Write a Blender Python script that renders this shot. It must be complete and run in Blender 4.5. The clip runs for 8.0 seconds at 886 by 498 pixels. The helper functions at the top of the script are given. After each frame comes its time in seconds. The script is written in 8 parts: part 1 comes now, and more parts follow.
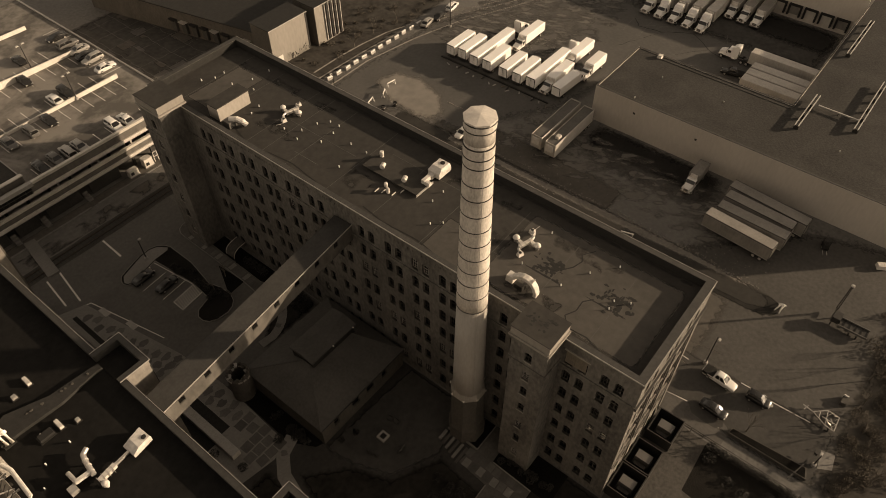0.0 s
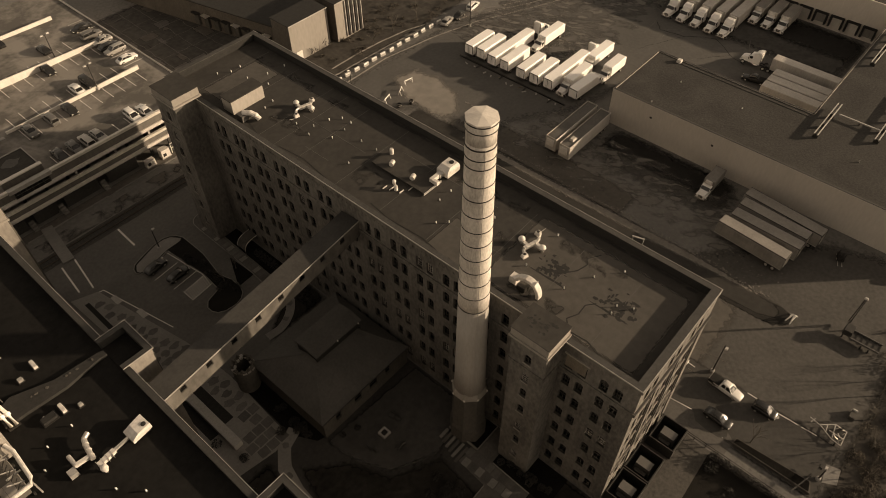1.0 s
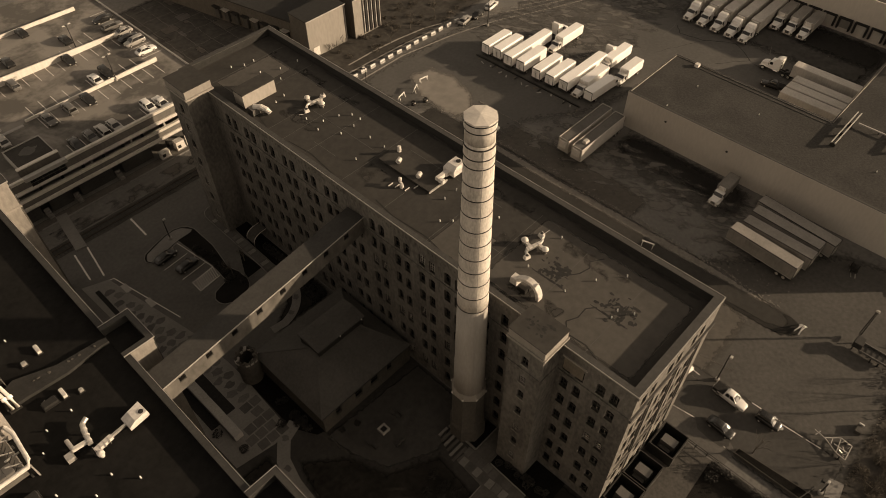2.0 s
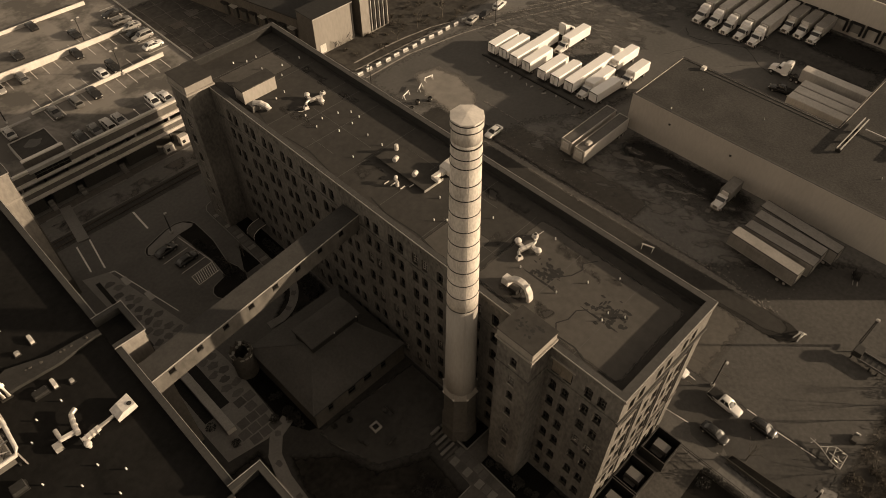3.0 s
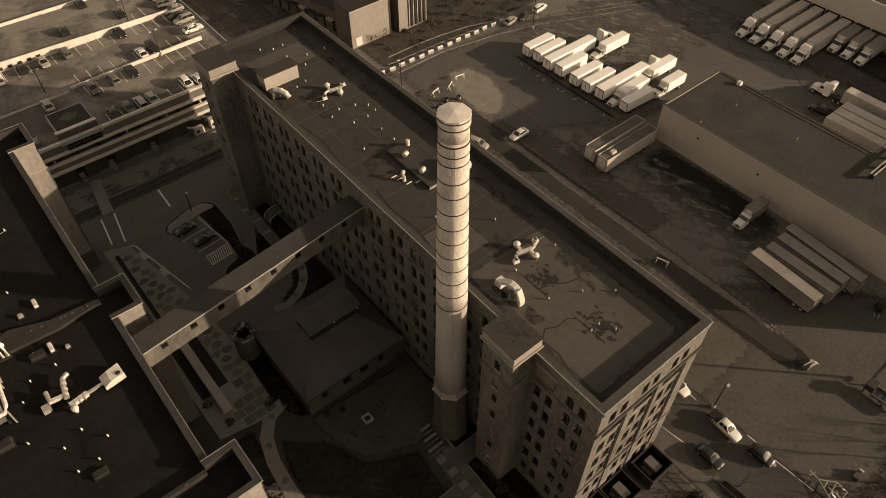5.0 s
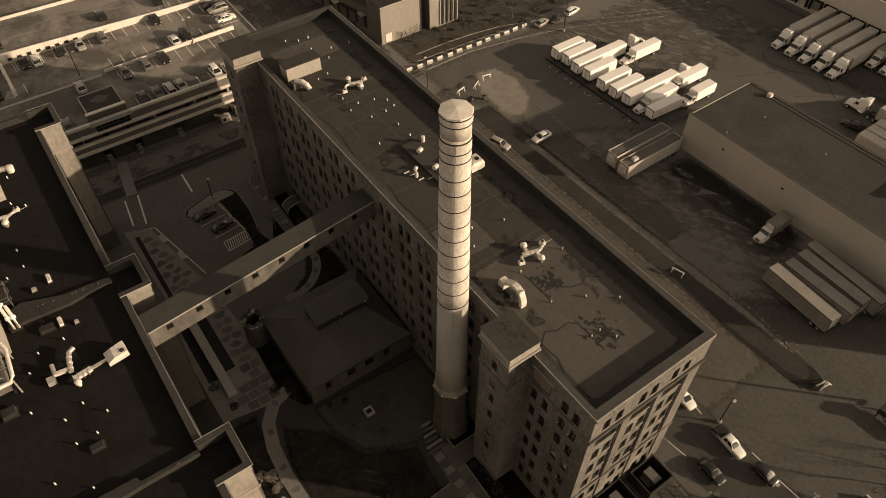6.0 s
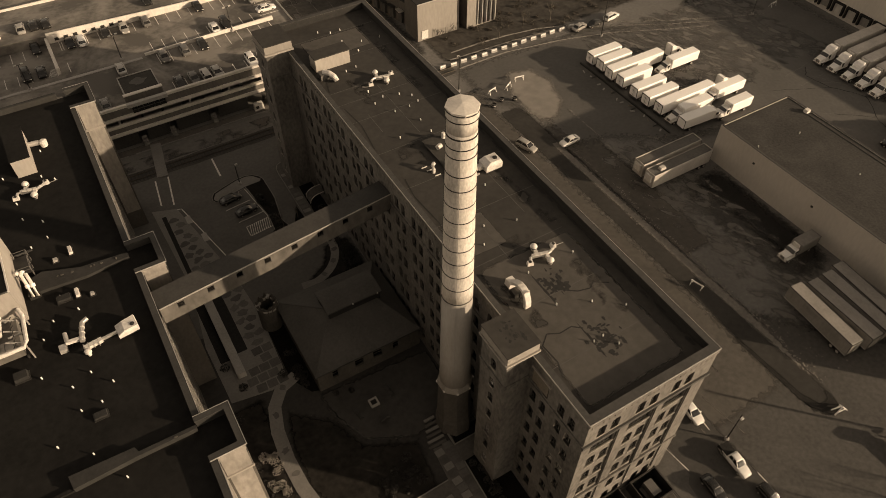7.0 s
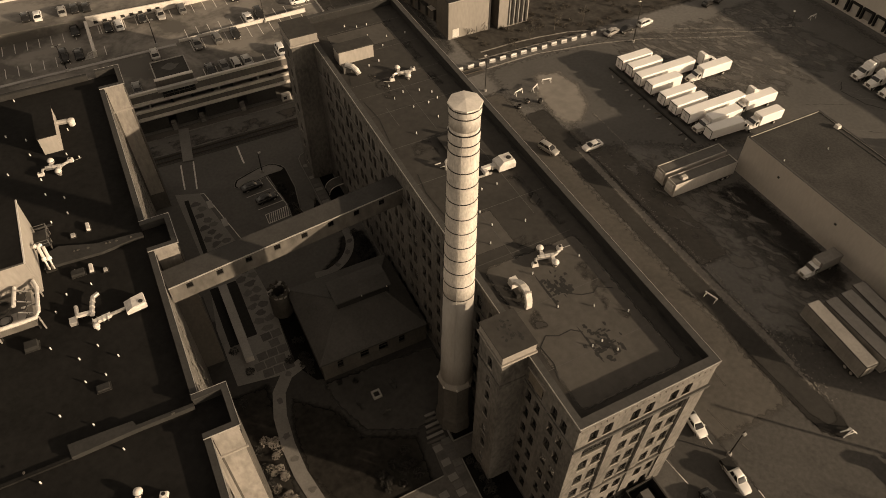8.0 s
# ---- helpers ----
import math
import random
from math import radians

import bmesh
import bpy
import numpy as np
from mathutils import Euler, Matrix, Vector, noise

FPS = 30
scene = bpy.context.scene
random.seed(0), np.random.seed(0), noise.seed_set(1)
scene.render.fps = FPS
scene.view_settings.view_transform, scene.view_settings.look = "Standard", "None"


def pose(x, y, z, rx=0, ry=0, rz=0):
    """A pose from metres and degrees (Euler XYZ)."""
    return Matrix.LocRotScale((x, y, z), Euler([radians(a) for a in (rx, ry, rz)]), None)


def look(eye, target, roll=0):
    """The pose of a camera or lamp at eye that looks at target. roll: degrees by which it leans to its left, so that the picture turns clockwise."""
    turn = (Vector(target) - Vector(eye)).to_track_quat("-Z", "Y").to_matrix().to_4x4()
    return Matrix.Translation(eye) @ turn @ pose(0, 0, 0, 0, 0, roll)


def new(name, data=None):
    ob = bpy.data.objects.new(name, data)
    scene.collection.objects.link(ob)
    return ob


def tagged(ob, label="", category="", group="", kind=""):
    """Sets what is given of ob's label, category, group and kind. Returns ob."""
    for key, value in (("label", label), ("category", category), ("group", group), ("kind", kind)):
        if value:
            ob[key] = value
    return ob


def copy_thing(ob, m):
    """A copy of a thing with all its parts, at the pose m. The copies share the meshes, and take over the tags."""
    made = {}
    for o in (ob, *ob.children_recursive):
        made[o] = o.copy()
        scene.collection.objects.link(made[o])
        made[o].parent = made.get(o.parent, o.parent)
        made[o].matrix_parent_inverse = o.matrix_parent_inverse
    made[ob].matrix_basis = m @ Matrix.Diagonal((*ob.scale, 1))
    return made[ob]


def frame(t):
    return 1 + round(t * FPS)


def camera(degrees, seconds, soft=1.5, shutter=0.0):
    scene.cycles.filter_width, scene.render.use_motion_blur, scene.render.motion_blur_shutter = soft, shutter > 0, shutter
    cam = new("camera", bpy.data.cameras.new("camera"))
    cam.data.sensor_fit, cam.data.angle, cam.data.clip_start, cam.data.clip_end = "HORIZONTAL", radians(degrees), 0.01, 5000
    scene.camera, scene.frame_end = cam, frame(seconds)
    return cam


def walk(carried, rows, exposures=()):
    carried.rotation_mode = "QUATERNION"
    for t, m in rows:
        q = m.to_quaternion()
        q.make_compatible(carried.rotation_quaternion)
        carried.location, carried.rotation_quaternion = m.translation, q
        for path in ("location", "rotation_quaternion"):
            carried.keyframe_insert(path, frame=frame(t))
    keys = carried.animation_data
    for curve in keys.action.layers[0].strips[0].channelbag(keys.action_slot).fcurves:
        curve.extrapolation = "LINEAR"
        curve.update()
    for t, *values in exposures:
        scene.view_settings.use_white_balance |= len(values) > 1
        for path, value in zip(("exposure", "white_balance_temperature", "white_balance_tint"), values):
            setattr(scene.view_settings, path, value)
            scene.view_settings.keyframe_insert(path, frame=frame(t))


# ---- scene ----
# The camera: a drone that glides sideways past the mill, looking down at it.
cam = camera(64.64, 8.0, soft=0.5)
ROWS = [
    (0.0, -44.79, -7.88, 96.79, -51.23, -48.10, -0.25),
    (0.5, -44.17, -8.66, 96.83, -49.98, -48.14, -0.27),
    (1.0, -43.51, -9.51, 96.86, -48.70, -48.18, -0.32),
    (1.5, -42.78, -10.34, 96.84, -47.33, -48.22, -0.35),
    (3.0, -40.19, -13.02, 96.74, -44.72, -48.30, -0.42),
    (3.5, -39.10, -14.11, 96.71, -43.76, -48.30, -0.42),
    (4.0, -38.09, -15.13, 96.65, -42.64, -48.29, -0.40),
    (4.5, -37.02, -16.15, 96.59, -41.06, -48.29, -0.28),
    (6.0, -33.53, -19.38, 96.33, -35.50, -48.29, 0.03),
    (6.5, -32.25, -20.67, 96.25, -33.24, -48.26, 0.08),
    (7.0, -31.00, -21.86, 96.17, -30.99, -48.23, 0.20),
    (7.5, -29.70, -22.98, 96.13, -28.88, -48.23, 0.32),
    (8.0, -28.40, -24.03, 96.14, -27.07, -48.23, 0.44),
]
EXPOSURE, KELVIN, TINT = 0.06, 9950, 16
walk(cam, [(t, pose(x, y, z, 90 + pitch, 0, yaw) @ pose(0, 0, 0, 0, 0, roll)) for t, x, y, z, yaw, pitch, roll in ROWS],
     exposures=[(0.0, EXPOSURE, KELVIN, TINT), (8.0, EXPOSURE, KELVIN, TINT)])

# Light: a low sun from the south-east side of the mill, and the open sky.
SUN_FROM = Vector((0.70, -0.71, 0.244)).normalized()
world = bpy.data.worlds.new("sky")
scene.world = world
world.use_nodes = True
wn, wl = world.node_tree.nodes, world.node_tree.links
sky = wn.new("ShaderNodeTexSky")
sky.sky_type, sky.sun_disc = "NISHITA", False
sky.sun_elevation = math.asin(SUN_FROM.z)
sky.sun_rotation = math.atan2(SUN_FROM.x, SUN_FROM.y)
pale = wn.new("ShaderNodeHueSaturation")
pale.inputs["Saturation"].default_value = 0.15
wl.new(sky.outputs[0], pale.inputs["Color"])
wl.new(pale.outputs[0], wn["Background"].inputs[0])
wn["Background"].inputs[1].default_value = 0.12
sun = new("sun", bpy.data.lights.new("sun", "SUN"))
sun.data.energy, sun.data.angle, sun.data.color = 4.65, radians(0.8), (1.0, 0.95, 0.87)
sun.matrix_world = look(SUN_FROM * 200, (0, 0, 0))


# ---- materials ----
def surf(name, dark, light=None, rough=0.85, big=0.15, fine=3.0, bump=0.2, metal=0.0, spread=0.0, streak=0.0, patchy=0.5, spec=0.4, warp=0.0, tight=0.16, fade=False, holes=0.0, drawn=None):
    """A surface that varies at two scales between two greys, with fine relief. big, fine: noise per metre; streak: drawn out down walls."""
    light = light or tuple(min(0.95, c * 1.35) for c in dark)
    m = bpy.data.materials.new(name)
    m.use_nodes = True
    n, l = m.node_tree.nodes, m.node_tree.links
    b = n["Principled BSDF"]
    geo = n.new("ShaderNodeNewGeometry")
    place = geo.outputs["Position"]
    if streak:
        mp = n.new("ShaderNodeMapping")
        mp.inputs["Scale"].default_value = (1, 1, streak)
        l.new(place, mp.inputs["Vector"])
        place = mp.outputs[0]
    n1, n2 = n.new("ShaderNodeTexNoise"), n.new("ShaderNodeTexNoise")
    n1.inputs["Scale"].default_value, n1.inputs["Detail"].default_value, n1.inputs["Distortion"].default_value = big, 7, warp
    n2.inputs["Scale"].default_value, n2.inputs["Detail"].default_value = fine, 5
    l.new(place, n1.inputs["Vector"])
    l.new(place, n2.inputs["Vector"])
    mix = n.new("ShaderNodeMath")
    mix.operation = "MULTIPLY_ADD"
    l.new(n1.outputs[0], mix.inputs[0])
    mix.inputs[1].default_value = patchy
    half = n.new("ShaderNodeMath")
    half.operation = "MULTIPLY"
    half.inputs[1].default_value = 1 - patchy
    l.new(n2.outputs[0], half.inputs[0])
    l.new(half.outputs[0], mix.inputs[2])
    ramp = n.new("ShaderNodeValToRGB")
    ramp.color_ramp.elements[0].position, ramp.color_ramp.elements[1].position = 0.5 - tight, 0.5 + tight
    ramp.color_ramp.elements[0].color, ramp.color_ramp.elements[1].color = (*dark, 1), (*light, 1)
    l.new(mix.outputs[0], ramp.inputs[0])
    out = ramp.outputs[0]
    if spread:
        info, hsv, mr = n.new("ShaderNodeObjectInfo"), n.new("ShaderNodeHueSaturation"), n.new("ShaderNodeMapRange")
        mr.inputs["To Min"].default_value, mr.inputs["To Max"].default_value = 1 - spread, 1 + spread
        l.new(info.outputs["Random"], mr.inputs["Value"])
        l.new(mr.outputs[0], hsv.inputs["Value"])
        l.new(out, hsv.inputs["Color"])
        out = hsv.outputs[0]
    l.new(out, b.inputs["Base Color"])
    b.inputs["Roughness"].default_value, b.inputs["Metallic"].default_value = rough, metal
    b.inputs["Specular IOR Level"].default_value = spec
    if bump:
        bp = n.new("ShaderNodeBump")
        bp.inputs["Strength"].default_value, bp.inputs["Distance"].default_value = bump, 0.05
        l.new(n2.outputs[0], bp.inputs["Height"])
        l.new(bp.outputs[0], b.inputs["Normal"])
    if fade:
        # Thins out raggedly where the sheet's own "cover" value falls towards its rim.
        at, ad, mr = n.new("ShaderNodeAttribute"), n.new("ShaderNodeMath"), n.new("ShaderNodeMapRange")
        at.attribute_name = "cover"
        ad.operation = "MULTIPLY_ADD"
        l.new(n2.outputs[0], ad.inputs[0])
        ad.inputs[1].default_value = 0.9
        l.new(at.outputs["Fac"], ad.inputs[2])
        mr.inputs["From Min"].default_value, mr.inputs["From Max"].default_value = 0.55, 1.15
        if holes:
            # Broken up into irregular patches of its own.
            n3 = n.new("ShaderNodeTexNoise")
            n3.inputs["Scale"].default_value, n3.inputs["Detail"].default_value, n3.inputs["Distortion"].default_value = holes, 9, 0.35
            if drawn:
                mp = n.new("ShaderNodeMapping")
                mp.vector_type = "TEXTURE"
                mp.inputs["Rotation"].default_value, mp.inputs["Scale"].default_value = (0, 0, radians(drawn[0])), (drawn[1], 1, 1)
                l.new(geo.outputs["Position"], mp.inputs["Vector"])
                l.new(mp.outputs[0], n3.inputs["Vector"])
            else:
                l.new(geo.outputs["Position"], n3.inputs["Vector"])
            l.new(n3.outputs[0], ad.inputs[0])
            ad.inputs[1].default_value = 1.6
            mr.inputs["From Min"].default_value, mr.inputs["From Max"].default_value = 1.72, 2.0
        l.new(ad.outputs[0], mr.inputs["Value"])
        clear, mx = n.new("ShaderNodeBsdfTransparent"), n.new("ShaderNodeMixShader")
        l.new(mr.outputs[0], mx.inputs[0])
        l.new(clear.outputs[0], mx.inputs[1])
        l.new(b.outputs[0], mx.inputs[2])
        l.new(mx.outputs[0], n["Material Output"].inputs["Surface"])
    return m


def grey(v, warm=0.06):
    return (v * (1 + warm), v, v * (1 - warm))


ASPHALT = surf("worn asphalt", grey(0.105), grey(0.162), big=0.06, fine=1.3, bump=0.6, patchy=0.42, warp=1.2, tight=0.16)
ASPHALT_DARK = surf("dark asphalt and painted shade", grey(0.035), grey(0.075), rough=0.8, warp=1.4, big=0.1, fine=0.8, bump=0.3, spec=0.15, fade=True)
ASPHALT_LOT = surf("courtyard asphalt", grey(0.080), grey(0.120), big=0.1, fine=1.6, bump=0.2, warp=0.8)
DIRT = surf("bare gravelly dirt", grey(0.046, 0.12), grey(0.086, 0.12), big=0.14, fine=1.1, bump=0.7, warp=1.0, fade=True)
SAND = surf("spilled sand", grey(0.155, 0.1), grey(0.225, 0.1), big=0.2, fine=0.5, bump=0.4, fade=True)
DIRT_TRACK = surf("dusty wheel track", grey(0.07, 0.12), grey(0.11, 0.12), big=0.3, fine=1.2, bump=0.4, fade=True)
BALLAST = surf("sooty track ballast", grey(0.036, 0.1), grey(0.066, 0.1), big=0.3, fine=2.5, bump=0.6)
BALLAST_THIN = surf("thin cinders", grey(0.055, 0.1), grey(0.10, 0.1), big=0.3, fine=1.5, bump=0.5, fade=True, holes=0.3)
GRAVEL_EDGE = surf("pale crushed gravel", grey(0.09, 0.1), grey(0.19, 0.1), big=0.5, fine=2.0, bump=0.8, tight=0.2, fade=True)
RUBBLE = surf("pale broken stone", grey(0.14, 0.1), grey(0.24, 0.1), big=0.8, fine=3, bump=0.3)
BLACK_FILM = surf("black film and painted shade", grey(0.018), grey(0.03), rough=0.8, big=0.4, fine=1.5, bump=0.1, spec=0.1, fade=True)
GRASS_FADE = surf("thin scrub grass", grey(0.035, 0.1), grey(0.075, 0.1), rough=1, big=0.25, fine=0.8, bump=0.8, spec=0.1, fade=True)
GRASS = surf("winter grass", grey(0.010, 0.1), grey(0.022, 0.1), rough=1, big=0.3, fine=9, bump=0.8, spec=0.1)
GRASS_SOFT = surf("winter lawn", grey(0.012, 0.1), grey(0.032, 0.1), rough=1, big=0.3, fine=1.2, bump=0.8, spec=0.1, warp=0.8, fade=True)
TERRACE = surf("dark terrace stone", grey(0.046), grey(0.072), big=0.3, fine=1.2, bump=0.2, spec=0.2, warp=0.8, fade=True)
PAVING = surf("pale paving", grey(0.15), grey(0.215), big=0.3, fine=3, bump=0.15)
FLAG = surf("dark flagstone", grey(0.080), grey(0.115), big=0.6, fine=3, bump=0.25, spread=0.25)
CONCRETE = surf("weathered concrete", grey(0.26), grey(0.36), big=0.25, fine=4, bump=0.15, streak=0.25)
DECK = surf("sunlit deck concrete", grey(0.09, 0.1), grey(0.21, 0.1), big=0.08, fine=0.9, bump=0.1, patchy=0.8, warp=0.8, tight=0.07)
DECK_WALL = surf("light precast concrete", grey(0.52, 0.08), grey(0.66, 0.08), big=0.3, fine=3, bump=0.1, streak=0.3)
BRICK = surf("mill brick", grey(0.055, 0.09), grey(0.168, 0.09), big=0.25, fine=2.2, bump=0.4, streak=0.5, patchy=0.5, tight=0.15)
STONE = surf("sandstone trim", grey(0.20, 0.1), grey(0.28, 0.1), big=0.6, fine=6, bump=0.3)
COPING = surf("metal coping", grey(0.038), grey(0.060), rough=0.8, big=0.5, fine=2, bump=0.1)
COPING_DARK = surf("dull dark coping", grey(0.027), grey(0.046), rough=0.8, big=0.5, fine=3, bump=0.1)
COPING_EDGE = surf("bright drip edge", grey(0.33), grey(0.46), rough=0.4, big=1, fine=5, bump=0.05, metal=0.4)
ROOF_PALE = surf("pale roofing felt", grey(0.054, 0.1), grey(0.080, 0.1), rough=0.9, big=0.15, fine=1.2, bump=0.15, warp=0.8, fade=True)
ROOF_STAIN = surf("standing-water stain", grey(0.026, 0.1), grey(0.040, 0.1), rough=0.85, big=0.3, fine=1.4, bump=0.1, fade=True, holes=0.35)
ROOF = surf("bitumen roofing", grey(0.025, 0.1), grey(0.045, 0.1), rough=0.9, big=0.11, fine=1.2, bump=0.2, warp=0.8)
ROOF_SEAM = surf("roof seam", grey(0.066), grey(0.09), big=0.5, fine=3, bump=0.2)
ROOF_PATCH = surf("black roof patches and painted shade", grey(0.013), grey(0.024), big=0.9, fine=3, bump=0.4)
ROOF_L = surf("black membrane roofing", grey(0.008), grey(0.017), rough=0.95, big=0.12, fine=1.5, bump=0.15, spec=0.12, warp=0.8)
GRAVEL_ROOF = surf("gravel roof", grey(0.026), grey(0.066), rough=1, big=0.12, fine=2.2, bump=0.9, patchy=0.5, spec=0.25, warp=0.8, tight=0.2)
OPEN_TOP = surf("dark sunken trailer top", grey(0.07, 0.08), grey(0.12, 0.08), rough=0.7, big=0.4, fine=2, bump=0.1)
FLASHING = surf("membrane-flashed parapet", grey(0.018), grey(0.033), rough=0.9, big=0.4, fine=2.5, bump=0.25)
WET = surf("dark damp patches", grey(0.066), grey(0.09), rough=0.75, big=0.3, fine=1.5, bump=0.2, fade=True, holes=0.26, drawn=(-68, 1.8))
PALE_WEAR = surf("pale worn patches", grey(0.105, 0.08), grey(0.145, 0.08), big=0.3, fine=1.5, bump=0.4, fade=True, holes=0.5, drawn=(-68, 2.0))
UPPER = surf("toned-down dark asphalt", grey(0.068), grey(0.098), big=0.08, fine=1.3, bump=0.4, warp=1.0, fade=True)
CREAM = surf("cream painted panels", grey(0.25, 0.1), grey(0.33, 0.1), big=0.25, fine=2.5, bump=0.06, streak=0.3)
SPANDREL = surf("shade-darkened panel", grey(0.085, 0.1), grey(0.14, 0.1), big=0.3, fine=2, bump=0.1, streak=0.3)
BRIDGE_SIDE = surf("stained bridge panels", grey(0.055, 0.1), grey(0.125, 0.1), big=0.5, fine=1.6, bump=0.15, streak=0.5, patchy=0.65)
CRACK = surf("filled crack", grey(0.085), grey(0.13), big=0.3, fine=3, bump=0.1)
STREET = surf("coarse sun-toned street asphalt", grey(0.044, 0.08), grey(0.076, 0.08), big=0.15, fine=1.4, bump=0.7, patchy=0.4, fade=True)
# Darker brick; on gatehouse, tower shafts and hall it paints their shade.
BRICK_SHADE = surf("dark brick, also shaded walls", grey(0.045, 0.12), grey(0.085, 0.12), big=0.3, fine=2.6, bump=0.35, streak=0.5)
LANE = surf("black lane", grey(0.034), grey(0.054), rough=0.9, big=0.15, fine=1.0, bump=0.3, spec=0.08, fade=True)
PANEL = surf("plain warehouse panels", grey(0.40, 0.1), grey(0.47, 0.1), big=0.12, fine=2, bump=0.08, streak=0.3)
SCRUB = surf("dry winter twigs", grey(0.045, 0.15), grey(0.10, 0.15), rough=0.9, big=1, fine=6, bump=0.2, spec=0.1)
STAINED = surf("stained old concrete", grey(0.040, 0.1), grey(0.082, 0.1), big=0.3, fine=2.0, bump=0.4, patchy=0.4)
WORN_WALK = surf("worn concrete walk", grey(0.066, 0.08), grey(0.104, 0.08), big=0.35, fine=2.5, bump=0.25, warp=0.6)
SOIL_SHADE = surf("black soil and painted shade", grey(0.006, 0.1), grey(0.013, 0.1), rough=1, big=0.5, fine=4, bump=0.8, spec=0.05)
COURT = surf("trodden court ground", grey(0.034), grey(0.056), big=0.2, fine=1.5, bump=0.3, spec=0.15)
SUNLIT_RENDER = surf("pale render painted as sunlit", grey(0.145, 0.1), grey(0.27, 0.1), big=0.4, fine=2, bump=0.15, streak=0.4)
RUT = surf("pale rutted mud", grey(0.21, 0.1), grey(0.31, 0.1), big=0.4, fine=1.2, bump=0.5, fade=True)
DRIVE = surf("smooth dark drive", grey(0.048), grey(0.070), rough=0.85, big=0.15, fine=1.5, bump=0.15, spec=0.15, fade=True)
FACADE = surf("pale precast facade", grey(0.44, 0.08), grey(0.60, 0.08), big=0.3, fine=2.5, bump=0.1, streak=0.3)
RUST = surf("rusty rail steel", grey(0.06, 0.2), grey(0.10, 0.2), rough=0.7, metal=0.3, big=1, fine=6)
STUCCO = surf("painted panel wall", grey(0.19, 0.1), grey(0.25, 0.1), big=0.12, fine=2, bump=0.08, streak=0.3)
CHIMNEY = surf("pale painted brick", grey(0.33, 0.1), grey(0.63, 0.09), big=0.7, fine=5.0, bump=0.45, streak=0.4, patchy=0.45, tight=0.17)
CHIMNEY_LOW = surf("grey render of the stack", grey(0.27, 0.08), grey(0.34, 0.08), big=0.3, fine=4, bump=0.12, streak=0.2)
CAP = surf("stone cap", grey(0.50, 0.09), grey(0.62, 0.09), big=1.2, fine=5, bump=0.15)
IRON = surf("dark iron", grey(0.035), grey(0.06), rough=0.55, metal=0.6, big=1, fine=8)
STEEL = surf("galvanised steel", grey(0.42), grey(0.58), rough=0.42, metal=0.55, big=1.2, fine=6, bump=0.08)
PIPE_WHITE = surf("white plastic pipe", grey(0.80, 0.04), grey(0.88, 0.04), rough=0.4, big=1.5, fine=6, bump=0.02)
WHITE_METAL = surf("white sheet metal", grey(0.46, 0.07), grey(0.68, 0.07), rough=0.5, big=0.8, fine=3, bump=0.06, patchy=0.5)
TRAILER_WHITE = surf("white trailer sides", grey(0.86, 0.04), grey(0.93, 0.04), rough=0.4, big=0.3, fine=3, bump=0.04, spread=0.05)
TRAILER_GREY = surf("dull trailer sides", grey(0.16, 0.08), grey(0.24, 0.08), rough=0.55, big=0.35, fine=3, bump=0.08, spread=0.15, streak=0.3)
TRAILER_PALE = surf("pale worn trailer sides", grey(0.34, 0.08), grey(0.48, 0.08), rough=0.5, big=0.35, fine=3, bump=0.06, spread=0.08, streak=0.3)
TRAILER_ROOF = surf("dirty trailer roof", grey(0.17, 0.08), grey(0.25, 0.08), rough=0.6, big=0.3, fine=2, bump=0.08, spread=0.2)
RUBBER = surf("tyre rubber, also light well shade", grey(0.016), grey(0.026), rough=0.85, big=2, fine=9, spec=0.15)
CHROME = surf("bright metal", grey(0.6), grey(0.7), rough=0.25, metal=0.9, big=2, fine=9, bump=0)
PAINT_BLACK = surf("black car paint", grey(0.015), grey(0.02), rough=0.25, big=1, fine=6, bump=0, spec=0.6)
PAINT_GREY = surf("grey car paint", grey(0.10), grey(0.13), rough=0.3, big=1, fine=6, bump=0, spec=0.6)
PAINT_SILVER = surf("silver car paint", grey(0.35), grey(0.4), rough=0.3, metal=0.3, big=1, fine=6, bump=0)
PAINT_WHITE = surf("white car paint", grey(0.7, 0.04), grey(0.76, 0.04), rough=0.3, big=1, fine=6, bump=0, spec=0.6)
LAMP_GLASS = surf("lamp lens", grey(0.6), grey(0.7), rough=0.2, big=2, fine=9, bump=0)
LINE = surf("faded road paint", grey(0.5), grey(0.7), big=0.8, fine=3, bump=0.1)
WOOD = surf("weathered timber", grey(0.09, 0.2), grey(0.15, 0.2), big=1, fine=7, bump=0.3, streak=0.3)
BARK = surf("grey bark", grey(0.07, 0.15), grey(0.12, 0.15), big=2, fine=12, bump=0.5)
LEAF = surf("evergreen leaves", grey(0.012, 0.1), grey(0.03, 0.1), rough=0.7, big=1, fine=8, bump=0.2)
FRAME_PALE = surf("pale window frame", grey(0.26), grey(0.36), big=1, fine=7, bump=0.05)
FRAME_DARK = surf("dark window frame", grey(0.03), grey(0.05), big=1, fine=7, bump=0.05)
# Near-black tone paints the shade of rooms and recesses; sleepers share it.
INSIDE = surf("interior shade and dark sleepers", grey(0.03), grey(0.05), big=0.3, fine=2, bump=0)
SLATE = surf("slate roof", grey(0.062), grey(0.095), rough=0.6, big=0.25, fine=2.5, bump=0.3, spec=0.2)


